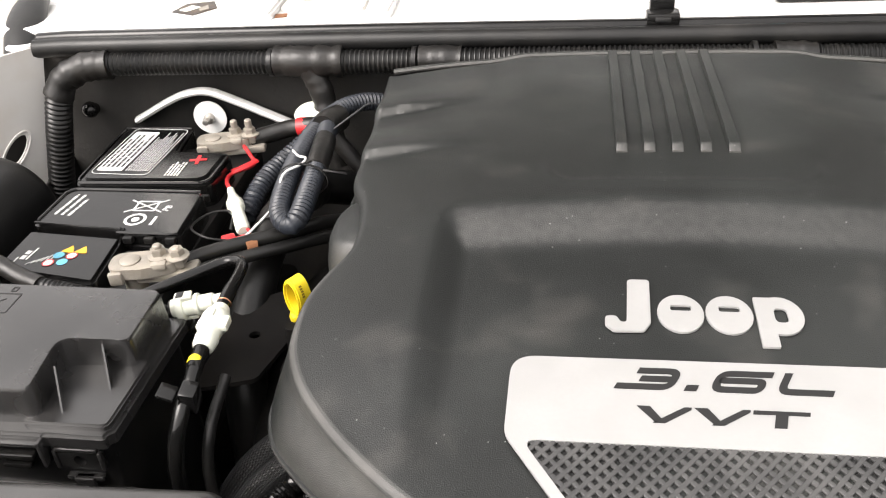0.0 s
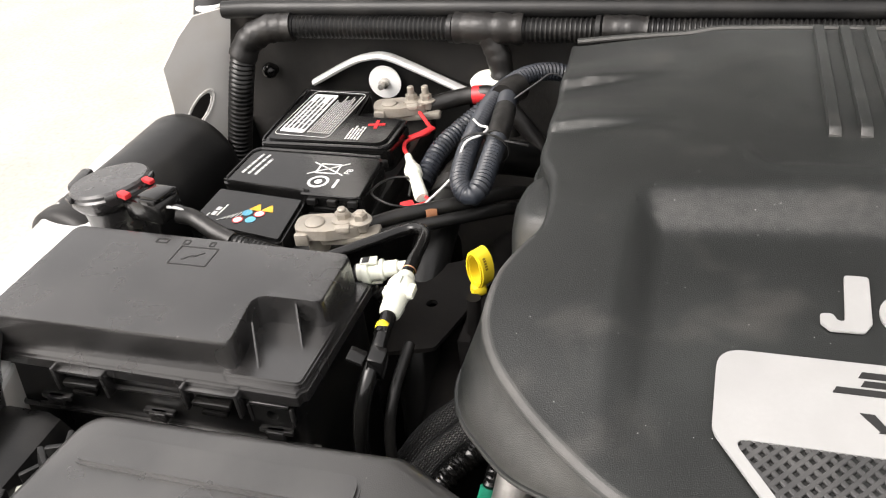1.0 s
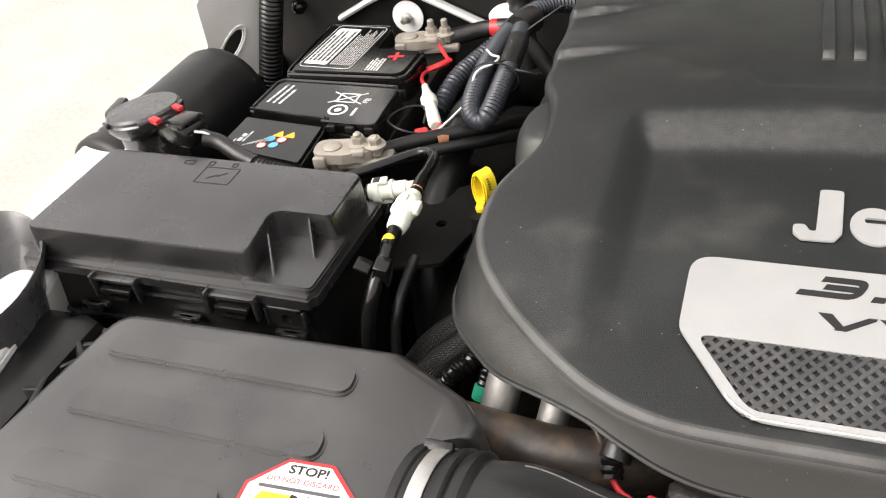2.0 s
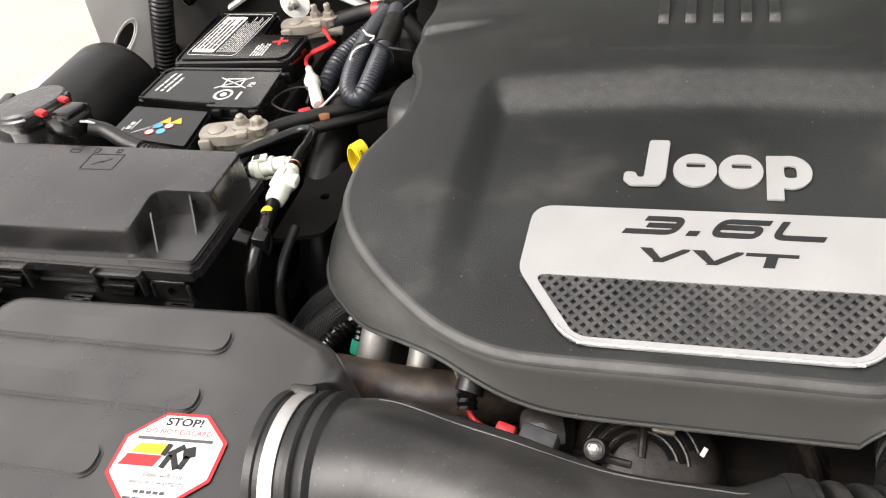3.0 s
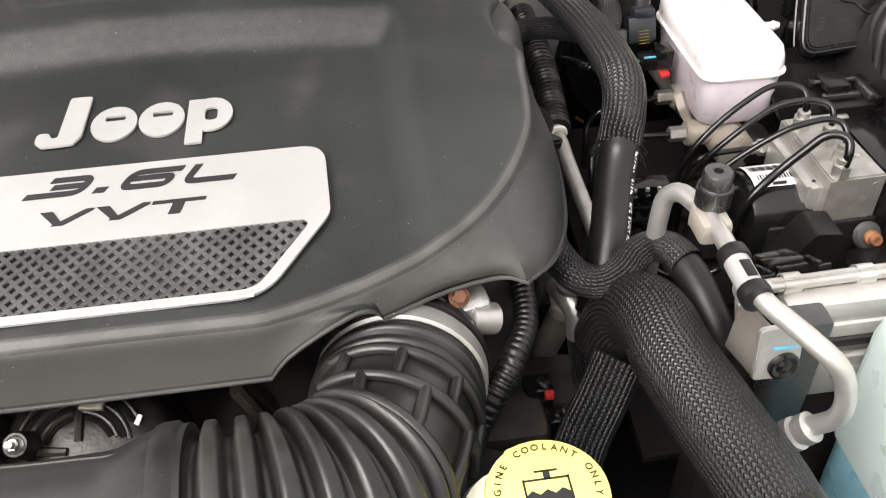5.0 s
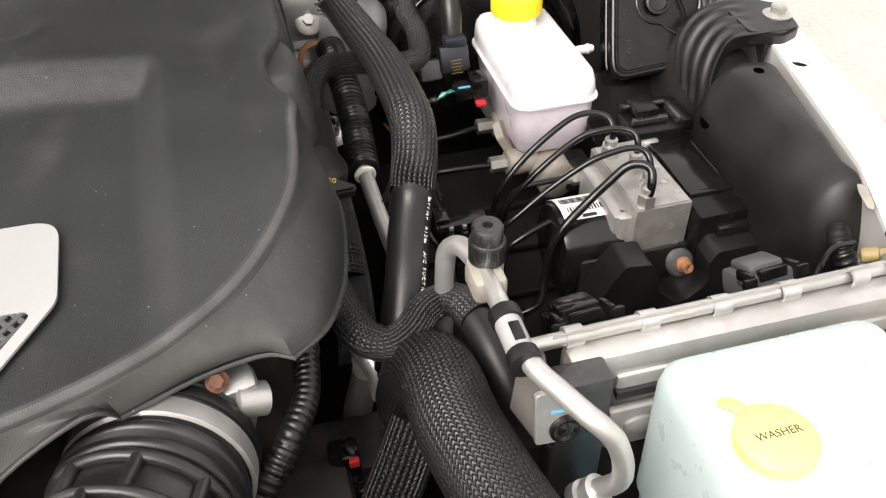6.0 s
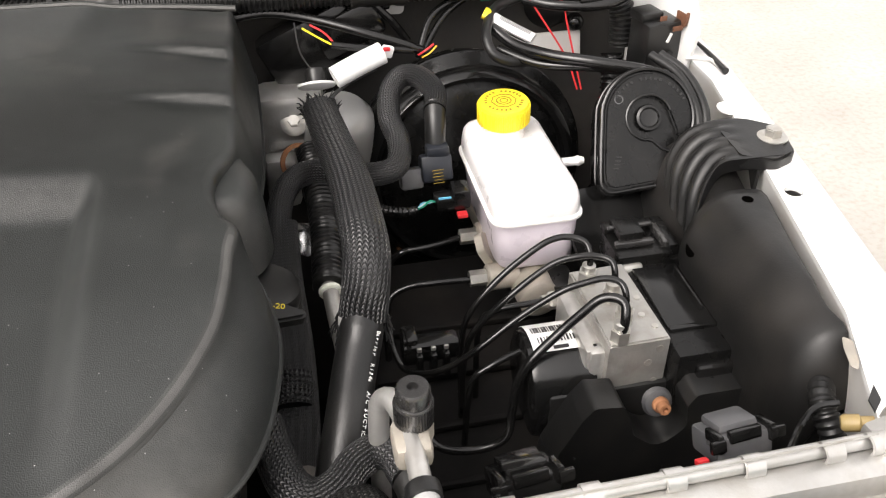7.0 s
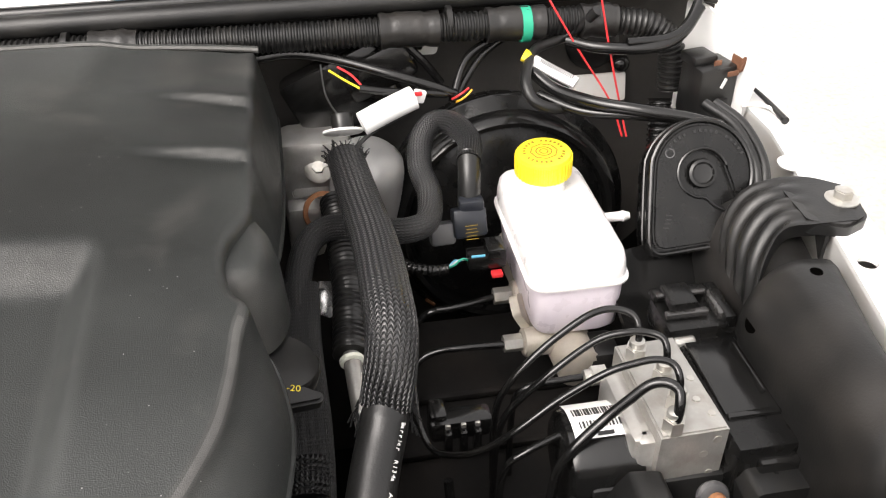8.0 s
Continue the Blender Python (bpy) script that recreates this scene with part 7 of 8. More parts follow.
# fender duct
duct = thing("fender_air_duct", "black plastic air duct along the fender with a ribbed bolted end", "air duct", (0.64, 0.1, 0.85))
duct_body = bmesh.new()
rows = []
for y in [0.262 - 0.012 * i for i in range(22)] + [-0.006, -0.012, -0.018, -0.023, -0.027, -0.030, -0.032, -0.033]:
    tuck = 0.016 * step01(y, 0.150, 0.166)
    nose = max(0.0, min(1.0, (0.004 - y) / 0.0372))
    drop = 0.062 * (1 - math.sqrt(1 - nose * nose))
    dip = 0.004 * math.exp(-((y - 0.012) / 0.012) ** 2)
    right = 0.6375 + 0.215 * y - tuck * 0.3
    left, top = 0.604 + tuck * 0.9 + 0.010 * nose ** 2, 0.991 - tuck - drop - dip - 0.02 * max(0, 0.05 - y)
    low = top - 0.058
    flat0 = left + 0.036
    row = [(left + 0.004, 0.79), (left + 0.002, 0.85), (left, low - 0.02)]
    row += [(flat0 - 0.036 * math.cos(radians(a)), low + 0.058 * math.sin(radians(a)) ** 0.9) for a in range(0, 91, 9)]
    row += [(flat0 + (right - flat0) * k / 4, top - 0.003 * (k / 4) ** 2) for k in range(1, 4)]
    row += [(right - 0.0015, top - 0.0035), (right, top - 0.006), (right + 0.001, low), (right, 0.79)]
    rows.append([duct_body.verts.new((x, y, z)) for x, z in row])
for a, b in zip(rows, rows[1:]):
    for k in range(len(a) - 1):
        duct_body.faces.new((a[k], a[k + 1], b[k + 1], b[k]))
duct_body.faces.new(rows[-1])
bmesh.ops.recalc_face_normals(duct_body, faces=duct_body.faces[:])
part("body", duct_body, "dull", duct, deg=50)
REAR = [(0.622, 0.225, 0.940), (0.629, 0.243, 0.968), (0.644, 0.249, 0.988), (0.664, 0.246, 0.998), (0.690, 0.240, 1.001), (0.712, 0.224, 1.001)]
FORE = [(0.617, 0.150, 0.935), (0.623, 0.165, 0.962), (0.634, 0.178, 0.980), (0.648, 0.186, 0.992), (0.668, 0.180, 0.998), (0.700, 0.178, 0.999)]
ra, rb = [spline(p, 0.1)[0] and [spline(p, 0.002)[0][int(i * (len(spline(p, 0.002)[0]) - 1) / 40)] for i in range(41)] for p in (REAR, FORE)]
collar = bmesh.new()
grid = []
for i in range(33):
    f = i / 32
    row = []
    for k in range(41):
        p = ra[k].lerp(rb[k], f)
        wave = 0.0019 * math.cos(2 * math.pi * 4 * f) * (1 - step01(k / 40, 0.55, 0.8)) * step01(f, 0.0, 0.06) * (1 - step01(f, 0.94, 1.0))
        row.append(collar.verts.new((p.x - wave * 0.6, p.y, p.z + wave * 0.8 + 0.0015)))
    grid.append(row)
for a, b in zip(grid, grid[1:]):
    for k in range(40):
        collar.faces.new((a[k], a[k + 1], b[k + 1], b[k]))
skirt = [collar.verts.new(v.co + Vector((0.006, 0.004, -0.014))) for v in grid[-1]]
for k in range(40):
    collar.faces.new((grid[-1][k], grid[-1][k + 1], skirt[k + 1], skirt[k]))
skirt = [collar.verts.new(v.co + Vector((0, -0.002, -0.020))) for v in grid[0]]
for k in range(40):
    collar.faces.new((grid[0][k + 1], grid[0][k], skirt[k], skirt[k + 1]))
bmesh.ops.recalc_face_normals(collar, faces=collar.faces[:])
part("ribbed_collar", collar, "black", duct, deg=60)
fl = rounded([(0.662, 0.184), (0.690, 0.172), (0.712, 0.182), (0.718, 0.208), (0.712, 0.228), (0.690, 0.240), (0.664, 0.240)], [0.010, 0.012, 0.014, 0.014, 0.012, 0.010, 0.010], 6)
f = part("bolt_flange", prism(fl, 0.011, bevel=0.002, m=pose(0, 0, 0.989)), "black", duct)
part("flange_web", prism([(0, 0), (0.0, -0.024), (0.018, 0.0)], 0.003, m=pose(0.676, 0.176, 0.9895, 90, 0, 90)), "black", f)
part("bolt", hexhead(0.0075, 0.008, (0.703, 0.206, 1.0005), washer=0.013), "steel", f, "bright flange bolt")
for x, y, z, d, r in ((0.646, 0.136, 0.9905, (0.0, 0.0, 1.0), 0.0046), (0.638, 0.040, 0.9880, (-0.1, 0.0, 1.0), 0.0046), (0.606, 0.135, 0.950, (-1.0, 0.0, 0.3), 0.0075)):
    part("hole", lathe([(r, -0.004), (r, 0.0006), (0, 0.0006)], 18, along((x, y, z), Vector((x, y, z)) + Vector(d))), "hole", duct)
for x, y, z in ((0.674, 0.043, 0.9905), (0.703, 0.279, 0.9905)):
    fb = thing("fender_bolt", "white painted flange bolt on the fender", "bolt", (x, y, z), "fender bolts")
    part("head", hexhead(0.0065, 0.006, (x, y, z), washer=0.0125), "white", fb)
solo("fender_slot", prism([(0.624, -0.063), (0.614, -0.073), (0.612, -0.083), (0.621, -0.075)], 0.0015, m=pose(0, 0, 0.9895)), "ink", "dark diamond hole in the fender flange", "hole")
solo("fender_crease", tube([(0.664, 0.087, 0.9905), (0.680, 0.086, 0.9905), (0.688, 0.080, 0.9905), (0.689, 0.072, 0.9905)], 0.0010, 6), "greypaint", "pressed crease on the white fender", "crease")
solo("rust_streak", prism(rounded([(0.630, -0.020), (0.634, -0.026), (0.627, -0.044), (0.6225, -0.050), (0.620, -0.046), (0.625, -0.030)], 0.002, 3), 0.0006, m=pose(0, 0, 0.9898)), "lead", "brown dirt streak on the fender edge", "dirt")

gap = thing("fender_rear_seal", "thin black rubber edge at the rear of the white fender", "rubber seal", (0.732, 0.39, 0.99))
part("strip", tube([(0.733, 0.430, 0.9945), (0.7335, 0.390, 0.9945), (0.731, 0.346, 0.9945)], 0.0035, 8, 0.006, lambda s, ln: 0.45 + 0.6 * s / ln), "rubber", gap)
part("lip", tube([(0.706, 0.384, 0.9935), (0.718, 0.381, 0.9945), (0.7295, 0.375, 0.994), (0.731, 0.352, 0.993)], 0.0018, 8, 0.004), "greypaint", gap)

coil = thing("corner_conduit", "black corrugated conduit curled between duct and condenser", "conduit", (0.61, -0.04, 0.93))
part("conduit", tube([(0.628, -0.020, 0.935), (0.620, -0.030, 0.955), (0.611, -0.044, 0.958), (0.612, -0.060, 0.945), (0.620, -0.070, 0.92)], 0.0085, 14, 0.0011, ribs(0.0046, 0.16)), "black", coil)
part("wire", tube([(0.575, -0.070, 0.945), (0.588, -0.058, 0.957), (0.602, -0.050, 0.962), (0.616, -0.052, 0.965)], 0.0022, 8, 0.004), "gloss", coil)

# horn
horn = thing("car_horn", "glossy black snail horn with moulded lettering ring", "horn", (0.605, 0.29, 0.93))
HM = Matrix.Translation((0.622, 0.279, 0.990)) @ (Vector((-0.14, -0.80, 0.54)).to_track_quat("Z", "Y").to_matrix().to_4x4()) @ Matrix.Scale(0.92, 4)
circle = [(-0.001 + 0.0460 * math.cos(radians(a)), 0.049 * math.sin(radians(a))) for a in range(-38, 178, 9)]
snail = circle + [(-0.0473, -0.016), (-0.0480, -0.036), (-0.0484, -0.056), (-0.0475, -0.066), (-0.0435, -0.0725), (-0.036, -0.0745), (-0.010, -0.0705), (0.014, -0.0665), (0.024, -0.062), (0.031, -0.052)]


def scaled(k):
    return [(x * k, (y + 0.008) * k - 0.008) for x, y in snail]


part("back_shell", moved(prism(scaled(1.0), 0.044, bevel=0.004), HM @ pose(0, 0, -0.048)), "jet", horn)
part("back_ridge", moved(tube([(x, y, -0.020) for x, y in scaled(1.01)] + [(scaled(1.01)[0][0], scaled(1.01)[0][1], -0.020)], 0.0018, 8, 0.004), HM), "gloss", horn)
part("flange", moved(prism(scaled(1.03), 0.0045, bevel=0.0015), HM @ pose(0, 0, -0.006)), "jet", horn)
throat = [(0.0205 * math.cos(radians(a)), 0.0205 * math.sin(radians(a))) for a in range(20, 290, 15)] + [(0.012, -0.028), (0.022, -0.031), (0.029, -0.024), (0.0255, -0.010)]
part("face", moved(prism(scaled(0.93), 0.0085, holes=[throat[::-1]], bevel=0.0022, seg=3), HM @ pose(0, 0, -0.003)), "jet", horn)
part("outer_rim", moved(tube([(x, y, 0.0035) for x, y in scaled(0.985)] + [(scaled(0.985)[0][0], scaled(0.985)[0][1], 0.0035)], 0.0022, 8, 0.004), HM), "gloss", horn)
part("centre_boss", moved(lathe([(0.0135, 0.003), (0.0125, 0.0060), (0.010, 0.0066), (0.0085, 0.0048), (0.006, 0.0044), (0, 0.0044)], 36), HM), "gloss", horn)
part("throat_lip", moved(tube([(0.0225 * math.cos(radians(a)), 0.0225 * math.sin(radians(a)), 0.0055) for a in range(20, 290, 15)] + [(0.013, -0.031, 0.0055), (0.024, -0.034, 0.0055), (0.0315, -0.025, 0.0055)], 0.0016, 8, 0.004), HM), "gloss", horn)
for i in range(18):
    a = radians(28 + 7.4 * i)
    if i % 6 != 5:
        part("moulded_letter", moved(box(0.0020, 0.0028, 0.0008), HM @ pose(0.0385 * math.cos(a), 0.0385 * math.sin(a), 0.0058, 0, 0, math.degrees(a) + 90)), "black", horn)
part("moulded_ring", moved(prism(ring(0.0045, 18), 0.0006, holes=[ring(0.0035, 18)[::-1]]), HM @ pose(-0.030, 0.018, 0.0058)), "darkgrey", horn)
for k in range(4):
    part("moulded_letter", moved(box(0.005, 0.0014, 0.0006), HM @ pose(-0.030 - 0.001 * k, -0.038 - 0.0038 * k, 0.0058)), "black", horn)
part("mount_arm", tube([(0.625, 0.30, 0.975), (0.655, 0.33, 0.97), (0.68, 0.37, 0.95)], 0.006, 8, flat=0.4), "black", horn)
for k in range(2):
    cable("horn_wire", [(0.648 + 0.01 * k, 0.345, 1.02), (0.664 + 0.008 * k, 0.315, 1.012), (0.668 + 0.008 * k, 0.280, 0.996), (0.664 + 0.006 * k, 0.255, 0.975)], 0.0045, "rubber", "black wire running past the horn", "wire", group="horn wires")

# ---- front support and coolant side ----
radiator = thing("condenser", "silver aluminium condenser header with crimped clips", "condenser", (0.48, -0.12, 0.70))
part("header", tube([(0.352, -0.106, 0.992), (0.42, -0.105, 0.993), (0.52, -0.103, 0.992), (0.612, -0.100, 0.990)], 0.0046, 14, 0.006), "alubright", radiator)
part("seam", tube([(0.372, -0.109, 0.9995), (0.45, -0.108, 1.0005), (0.53, -0.106, 1.0), (0.598, -0.103, 0.998)], 0.0008, 6, 0.006), "steel", radiator)
for x in (0.386, 0.432, 0.478, 0.523, 0.570, 0.598):
    part("crimp_clip", moved(lathe([(0.0050, -0.0058), (0.0065, -0.0054), (0.0065, 0.0054), (0.0050, 0.0058)], 20, closed=False), along((x, -0.1045, 0.992), (x + 1, -0.1025, 0.991))), "alubright", radiator)
part("front_plate", bm_join(box(0.198, 0.010, 0.052, (0.505, -0.122, 0.922), 0.004), box(0.230, 0.022, 0.025, (0.493, -0.113, 0.9645), 0.008)), "alubright", radiator)
part("lower_band", box(0.198, 0.006, 0.007, (0.505, -0.127, 0.957), 0.0015), "rubber", radiator, "black rubber strip")
part("core", box(0.27, 0.03, 0.22, (0.48, -0.115, 0.71), 0.004), "void", radiator)
part("end_block", bm_join(box(0.020, 0.024, 0.032, (0.607, -0.102, 0.965), 0.004, (0, 0, 10)), lathe([(0.010, 0), (0.010, 0.014)], 18, along((0.618, -0.092, 0.985), (0.66, -0.07, 1.0)))), "alu", radiator)
part("outlet", lathe([(0.0055, 0), (0.0062, 0.006), (0.0078, 0.008), (0.0078, 0.022)], 18, along((0.360, -0.106, 0.992), (0.364, -0.112, 0.960))), "alu", radiator)
solo("brass_fitting", lathe([(0.004, 0), (0.0052, 0.002), (0.0052, 0.010), (0.004, 0.011), (0.004, 0.018), (0, 0.018)], 18, along((0.596, -0.078, 0.980), (0.618, -0.088, 0.986))), "ochre", "yellowed fitting at the condenser end", "fitting")
for x, y, z, mt, lb in ((0.412, -0.060, 0.940, "gloss", "black relay connector behind the condenser"), (0.550, -0.052, 0.936, "greyclip", "grey relay connector behind the condenser")):
    r = thing("relay_connector", lb, "connector", (x, y, z), "relay connectors")
    m = pose(x, y, z, -24, 0, 6)
    part("body", moved(bm_join(box(0.040, 0.030, 0.018, (0, 0, 0), 0.003), box(0.028, 0.022, 0.008, (0, 0.002, 0.016), 0.003)), m), mt, r)
    for dx in (-0.018, 0.018):
        part("side_clip", moved(bm_join(box(0.004, 0.016, 0.012, (dx, -0.010, 0.010), 0.001), box(0.010, 0.004, 0.008, (dx * 1.15, -0.018, 0.012), 0.001)), m), "gloss", r)
    part("front_clip", moved(box(0.022, 0.005, 0.008, (0, -0.014, 0.014), 0.001), m), "gloss", r)
    part("red_tab", moved(box(0.008, 0.005, 0.005, (-0.022 if x < 0.5 else -0.03, -0.014, 0.004), 0.001), m), "red", r)
wash = thing("washer_tank", "pale milky washer fluid tank with blue fluid and a yellow cap", "washer tank", (0.49, -0.22, 0.78))
loft([(0.487, -0.236, 0.120, 0.175, 0.02, 0.78), (0.487, -0.236, 0.132, 0.185, 0.02, 0.80), (0.487, -0.236, 0.134, 0.190, 0.02, 0.897)], wash, "fluid", "bluefluid", "blue fluid showing through the tank")
loft([(0.486, -0.236, 0.135, 0.193, 0.016, 0.896), (0.486, -0.236, 0.136, 0.196, 0.016, 0.984), (0.486, -0.236, 0.133, 0.193, 0.016, 0.996), (0.486, -0.237, 0.126, 0.186, 0.015, 1.002), (0.486, -0.238, 0.112, 0.168, 0.013, 1.004)], wash, "tank", "tank", "pale green milky plastic")
for y in (-0.178, -0.205, -0.232):
    part("moulded_ridge", tube([(0.462, y, 1.003), (0.495, y - 0.002, 1.0055), (0.530, y, 1.003)], 0.003, 8), "tank", wash)
part("filler_neck", lathe([(0.0165, 0), (0.0165, 0.012)], 28, pose(0.446, -0.210, 0.998)), "tank", wash)
wc = part("cap", lathe([(0.018, 0), (0.020, 0.002), (0.020, 0.008), (0.017, 0.010), (0.010, 0.011), (0, 0.011)], 36, pose(0.446, -0.210, 1.006)), "paleyellow", wash, "yellow washer cap")
part("cap_strap", tube([(0.441, -0.192, 1.012), (0.439, -0.187, 1.011), (0.437, -0.182, 1.008), (0.436, -0.178, 1.005)], 0.004, 8, flat=0.5), "paleyellow", wc)
part("cap_print", text("WASHER", 0.006, 0.0002, m=pose(0.446, -0.212, 1.0172)), "greyclip", wc)
solo("radiator_mount_block", box(0.034, 0.018, 0.130, (0.3785, -0.134, 0.866), 0.0025), "satin", "black rubber-faced radiator mount block", "mount")
solo("lower_support_plate", bm_join(box(0.044, 0.006, 0.034, (0.422, -0.133, 0.921), 0.002), moved(lathe([(0.008, 0), (0.008, 0.002), (0.006, 0.003), (0, 0.003)], 24), Matrix.Translation((0.422, -0.136, 0.940)) @ Matrix.Rotation(radians(90), 4, "X") @ Matrix.Diagonal((1.5, 0.9, 1, 1)))), "alu", "plain aluminium plate below the condenser", "bracket")

acline = thing("ac_line", "bare aluminium air conditioning line with a black service cap", "refrigerant line", (0.345, -0.1, 0.90))
part("riser", tube([(0.329, -0.030, 0.90), (0.330, -0.030, 0.96), (0.331, -0.030, 0.995), (0.333, -0.031, 1.008), (0.338, -0.040, 1.017), (0.343, -0.060, 1.020)], 0.0062, 14, 0.004), "alubright", acline)
part("tube", tube([(0.341, -0.060, 1.023), (0.343, -0.085, 1.024), (0.343, -0.115, 1.024), (0.346, -0.145, 1.0235), (0.353, -0.163, 1.0235), (0.361, -0.178, 1.021), (0.369, -0.184, 1.014), (0.376, -0.186, 1.003), (0.381, -0.188, 0.985), (0.382, -0.185, 0.966), (0.374, -0.176, 0.948)], 0.0057, 16, 0.004), "alubright", acline)
part("port_block", bm_join(prism(ring(0.0115, 6), 0.014, bevel=0.002, m=pose(0.345, -0.066, 1.013)), box(0.020, 0.024, 0.016, (0.343, -0.075, 1.012), 0.004)), "lead", acline)
cp = part("service_cap", bm_join(lathe([(0.0095, 0.0), (0.0101, 0.001), (0.0101, 0.014), (0.0095, 0.015)], 48, pose(0.346, -0.066, 1.0275)), lathe([(0.0091, 0.015), (0.0091, 0.0225), (0.0080, 0.0245), (0.003, 0.0245), (0.0022, 0.021), (0, 0.021)], 40, pose(0.346, -0.066, 1.0275))), "satin", acline, "black knurled service cap")
for i in range(40):
    a = 2 * math.pi * i / 40
    part("knurl", box(0.0009, 0.0011, 0.0125, (0.346 + 0.0102 * math.cos(a), -0.066 + 0.0102 * math.sin(a), 1.0285), 0, (0, 0, math.degrees(a))), "satin", cp)
for y, z in ((-0.110, 1.024), (-0.140, 1.0235)):
    part("rubber_clamp", lathe([(0.0056, -0.0045), (0.0088, -0.004), (0.0092, 0), (0.0088, 0.004), (0.0056, 0.0045)], 24, along((0.343, y, z), (0.344, y - 1, z))), "rubber", acline, "black rubber clamp")
part("bare_sleeve", lathe([(0.0056, -0.015), (0.0074, -0.014), (0.0074, 0.014), (0.0056, 0.015)], 20, along((0.343, -0.126, 1.0235), (0.3435, -1.1, 1.0))), "silver", acline)
part("sleeve_window", box(0.006, 0.013, 0.001, (0.3435, -0.126, 1.0303), 0.0005), "rubber", acline)
part("end_nut", lathe([(0.010, 0), (0.0115, 0.001), (0.0115, 0.008), (0.0095, 0.009), (0.0095, 0.012), (0.0125, 0.013), (0.0125, 0.021), (0.010, 0.022)], 24, along((0.3765, -0.178, 0.951), (0.362, -0.169, 0.925)) @ Matrix.Diagonal((0.8, 0.8, 0.85, 1))), "alubright", acline, "bright aluminium nut")

upper = thing("upper_radiator_hose", "thick radiator hose in a black herringbone woven sleeve", "hose", (0.31, -0.15, 0.90))
part("sleeve", tube([(0.304, -0.038, 0.885), (0.308, -0.050, 0.924), (0.311, -0.070, 0.947), (0.3125, -0.094, 0.958), (0.313, -0.125, 0.961), (0.321, -0.170, 0.960), (0.334, -0.215, 0.952), (0.346, -0.26, 0.935)], 0.0250, 48, 0.004, lambda s, ln: 1 - 0.06 * step01(s, 0.2, 0.3)), "herring", upper)
part("end_band", tube([(0.3365, -0.224, 0.950), (0.338, -0.230, 0.948), (0.3395, -0.236, 0.946)], 0.0246, 32, 0.003), "gloss", upper)
hh = thing("heater_hose", "bent grey-black heater hose in a woven sleeve", "hose", (0.31, -0.05, 0.87), "sleeved hoses")
part("woven_sleeve", tube([(0.262, 0.015, 0.955), (0.268, -0.010, 0.950), (0.276, -0.034, 0.950), (0.290, -0.046, 0.952), (0.304, -0.044, 0.957), (0.316, -0.034, 0.962), (0.329, -0.030, 0.965), (0.339, -0.038, 0.968), (0.345, -0.054, 0.968)], 0.0125, 28, 0.003, flat=0.85), "sleeve", hh, "black woven sleeve")
part("hose", tube([(0.341, -0.044, 0.966), (0.346, -0.060, 0.964), (0.350, -0.080, 0.956), (0.355, -0.098, 0.938), (0.358, -0.110, 0.89)], 0.0112, 20), "dull", hh, "plain rubber hose")
lo = thing("lower_sleeved_hose", "black sleeved hose behind the radiator hose", "hose", (0.27, -0.115, 0.84), "sleeved hoses")
part("woven_sleeve", tube([(0.302, -0.070, 0.900), (0.288, -0.085, 0.880), (0.269, -0.105, 0.853), (0.25, -0.14, 0.82)], 0.0185, 28), "sleeve", lo)
part("hose", tube([(0.255, -0.131, 0.827), (0.235, -0.152, 0.80), (0.22, -0.17, 0.77)], 0.0145, 20), "rubber", lo)
cable("small_sleeve", [(0.2925, -0.006, 0.864), (0.2925, -0.014, 0.851), (0.294, -0.025, 0.836), (0.295, -0.035, 0.820), (0.294, -0.045, 0.79)], 0.0100, "sleeve", "small sleeved hose below the fittings", "hose", 18, group="sleeved hoses")
pipe = thing("coolant_outlet", "dull cast coolant outlet with a white banded neck", "pipe", (0.275, -0.03, 0.83))
part("outlet", tube([(0.283, -0.004, 0.915), (0.2845, 0.0, 0.900), (0.282, 0.004, 0.879), (0.277, 0.009, 0.85), (0.272, 0.014, 0.824), (0.268, 0.018, 0.79)], 0.0112, 20), "castgrey", pipe)
part("bead", lathe([(0.0122, 0), (0.0136, 0.002), (0.0136, 0.013), (0.0122, 0.015)], 24, along((0.2835, 0.001, 0.892), (0.281, 0.005, 0.873))), "lead", pipe)
part("white_band", lathe([(0.008, 0), (0.0105, 0.001), (0.0105, 0.006), (0.009, 0.008), (0.0098, 0.010), (0.0098, 0.016), (0.008, 0.017)], 22, along((0.2945, 0.002, 0.878), (0.292, -0.008, 0.860))), "alubright", pipe, "white banded neck")
cable("throttle_conduit", [(0.241, -0.008, 0.953), (0.238, -0.040, 0.951), (0.2335, -0.073, 0.950), (0.219, -0.103, 0.949), (0.203, -0.120, 0.935), (0.19, -0.128, 0.91)], 0.0085, "black", "black corrugated conduit below the cover corner", "conduit", 18, 0.0010, ribs(0.0050, 0.15))
tab = thing("hose_support_plate", "bare aluminium support plate with a black plug and a blue mark", "bracket", (0.358, -0.150, 0.945))
FACE = pose(0.3605, -0.1490, 0.979, 84, 0, 4)
part("plate", prism(rounded([(-0.014, 0.026), (-0.013, -0.012), (0.006, -0.0145), (0.0145, -0.004), (0.0135, 0.010), (0.004, 0.019), (-0.003, 0.026)], [0.003, 0.003, 0.008, 0.007, 0.006, 0.008, 0.003], 4), 0.003, bevel=0.0008, m=FACE), "alubright", tab)
part("side_return", box(0.003, 0.026, 0.038, (0.3470, -0.137, 0.966), 0.001, (0, 6, 14)), "castgrey", tab, "dull folded edge")
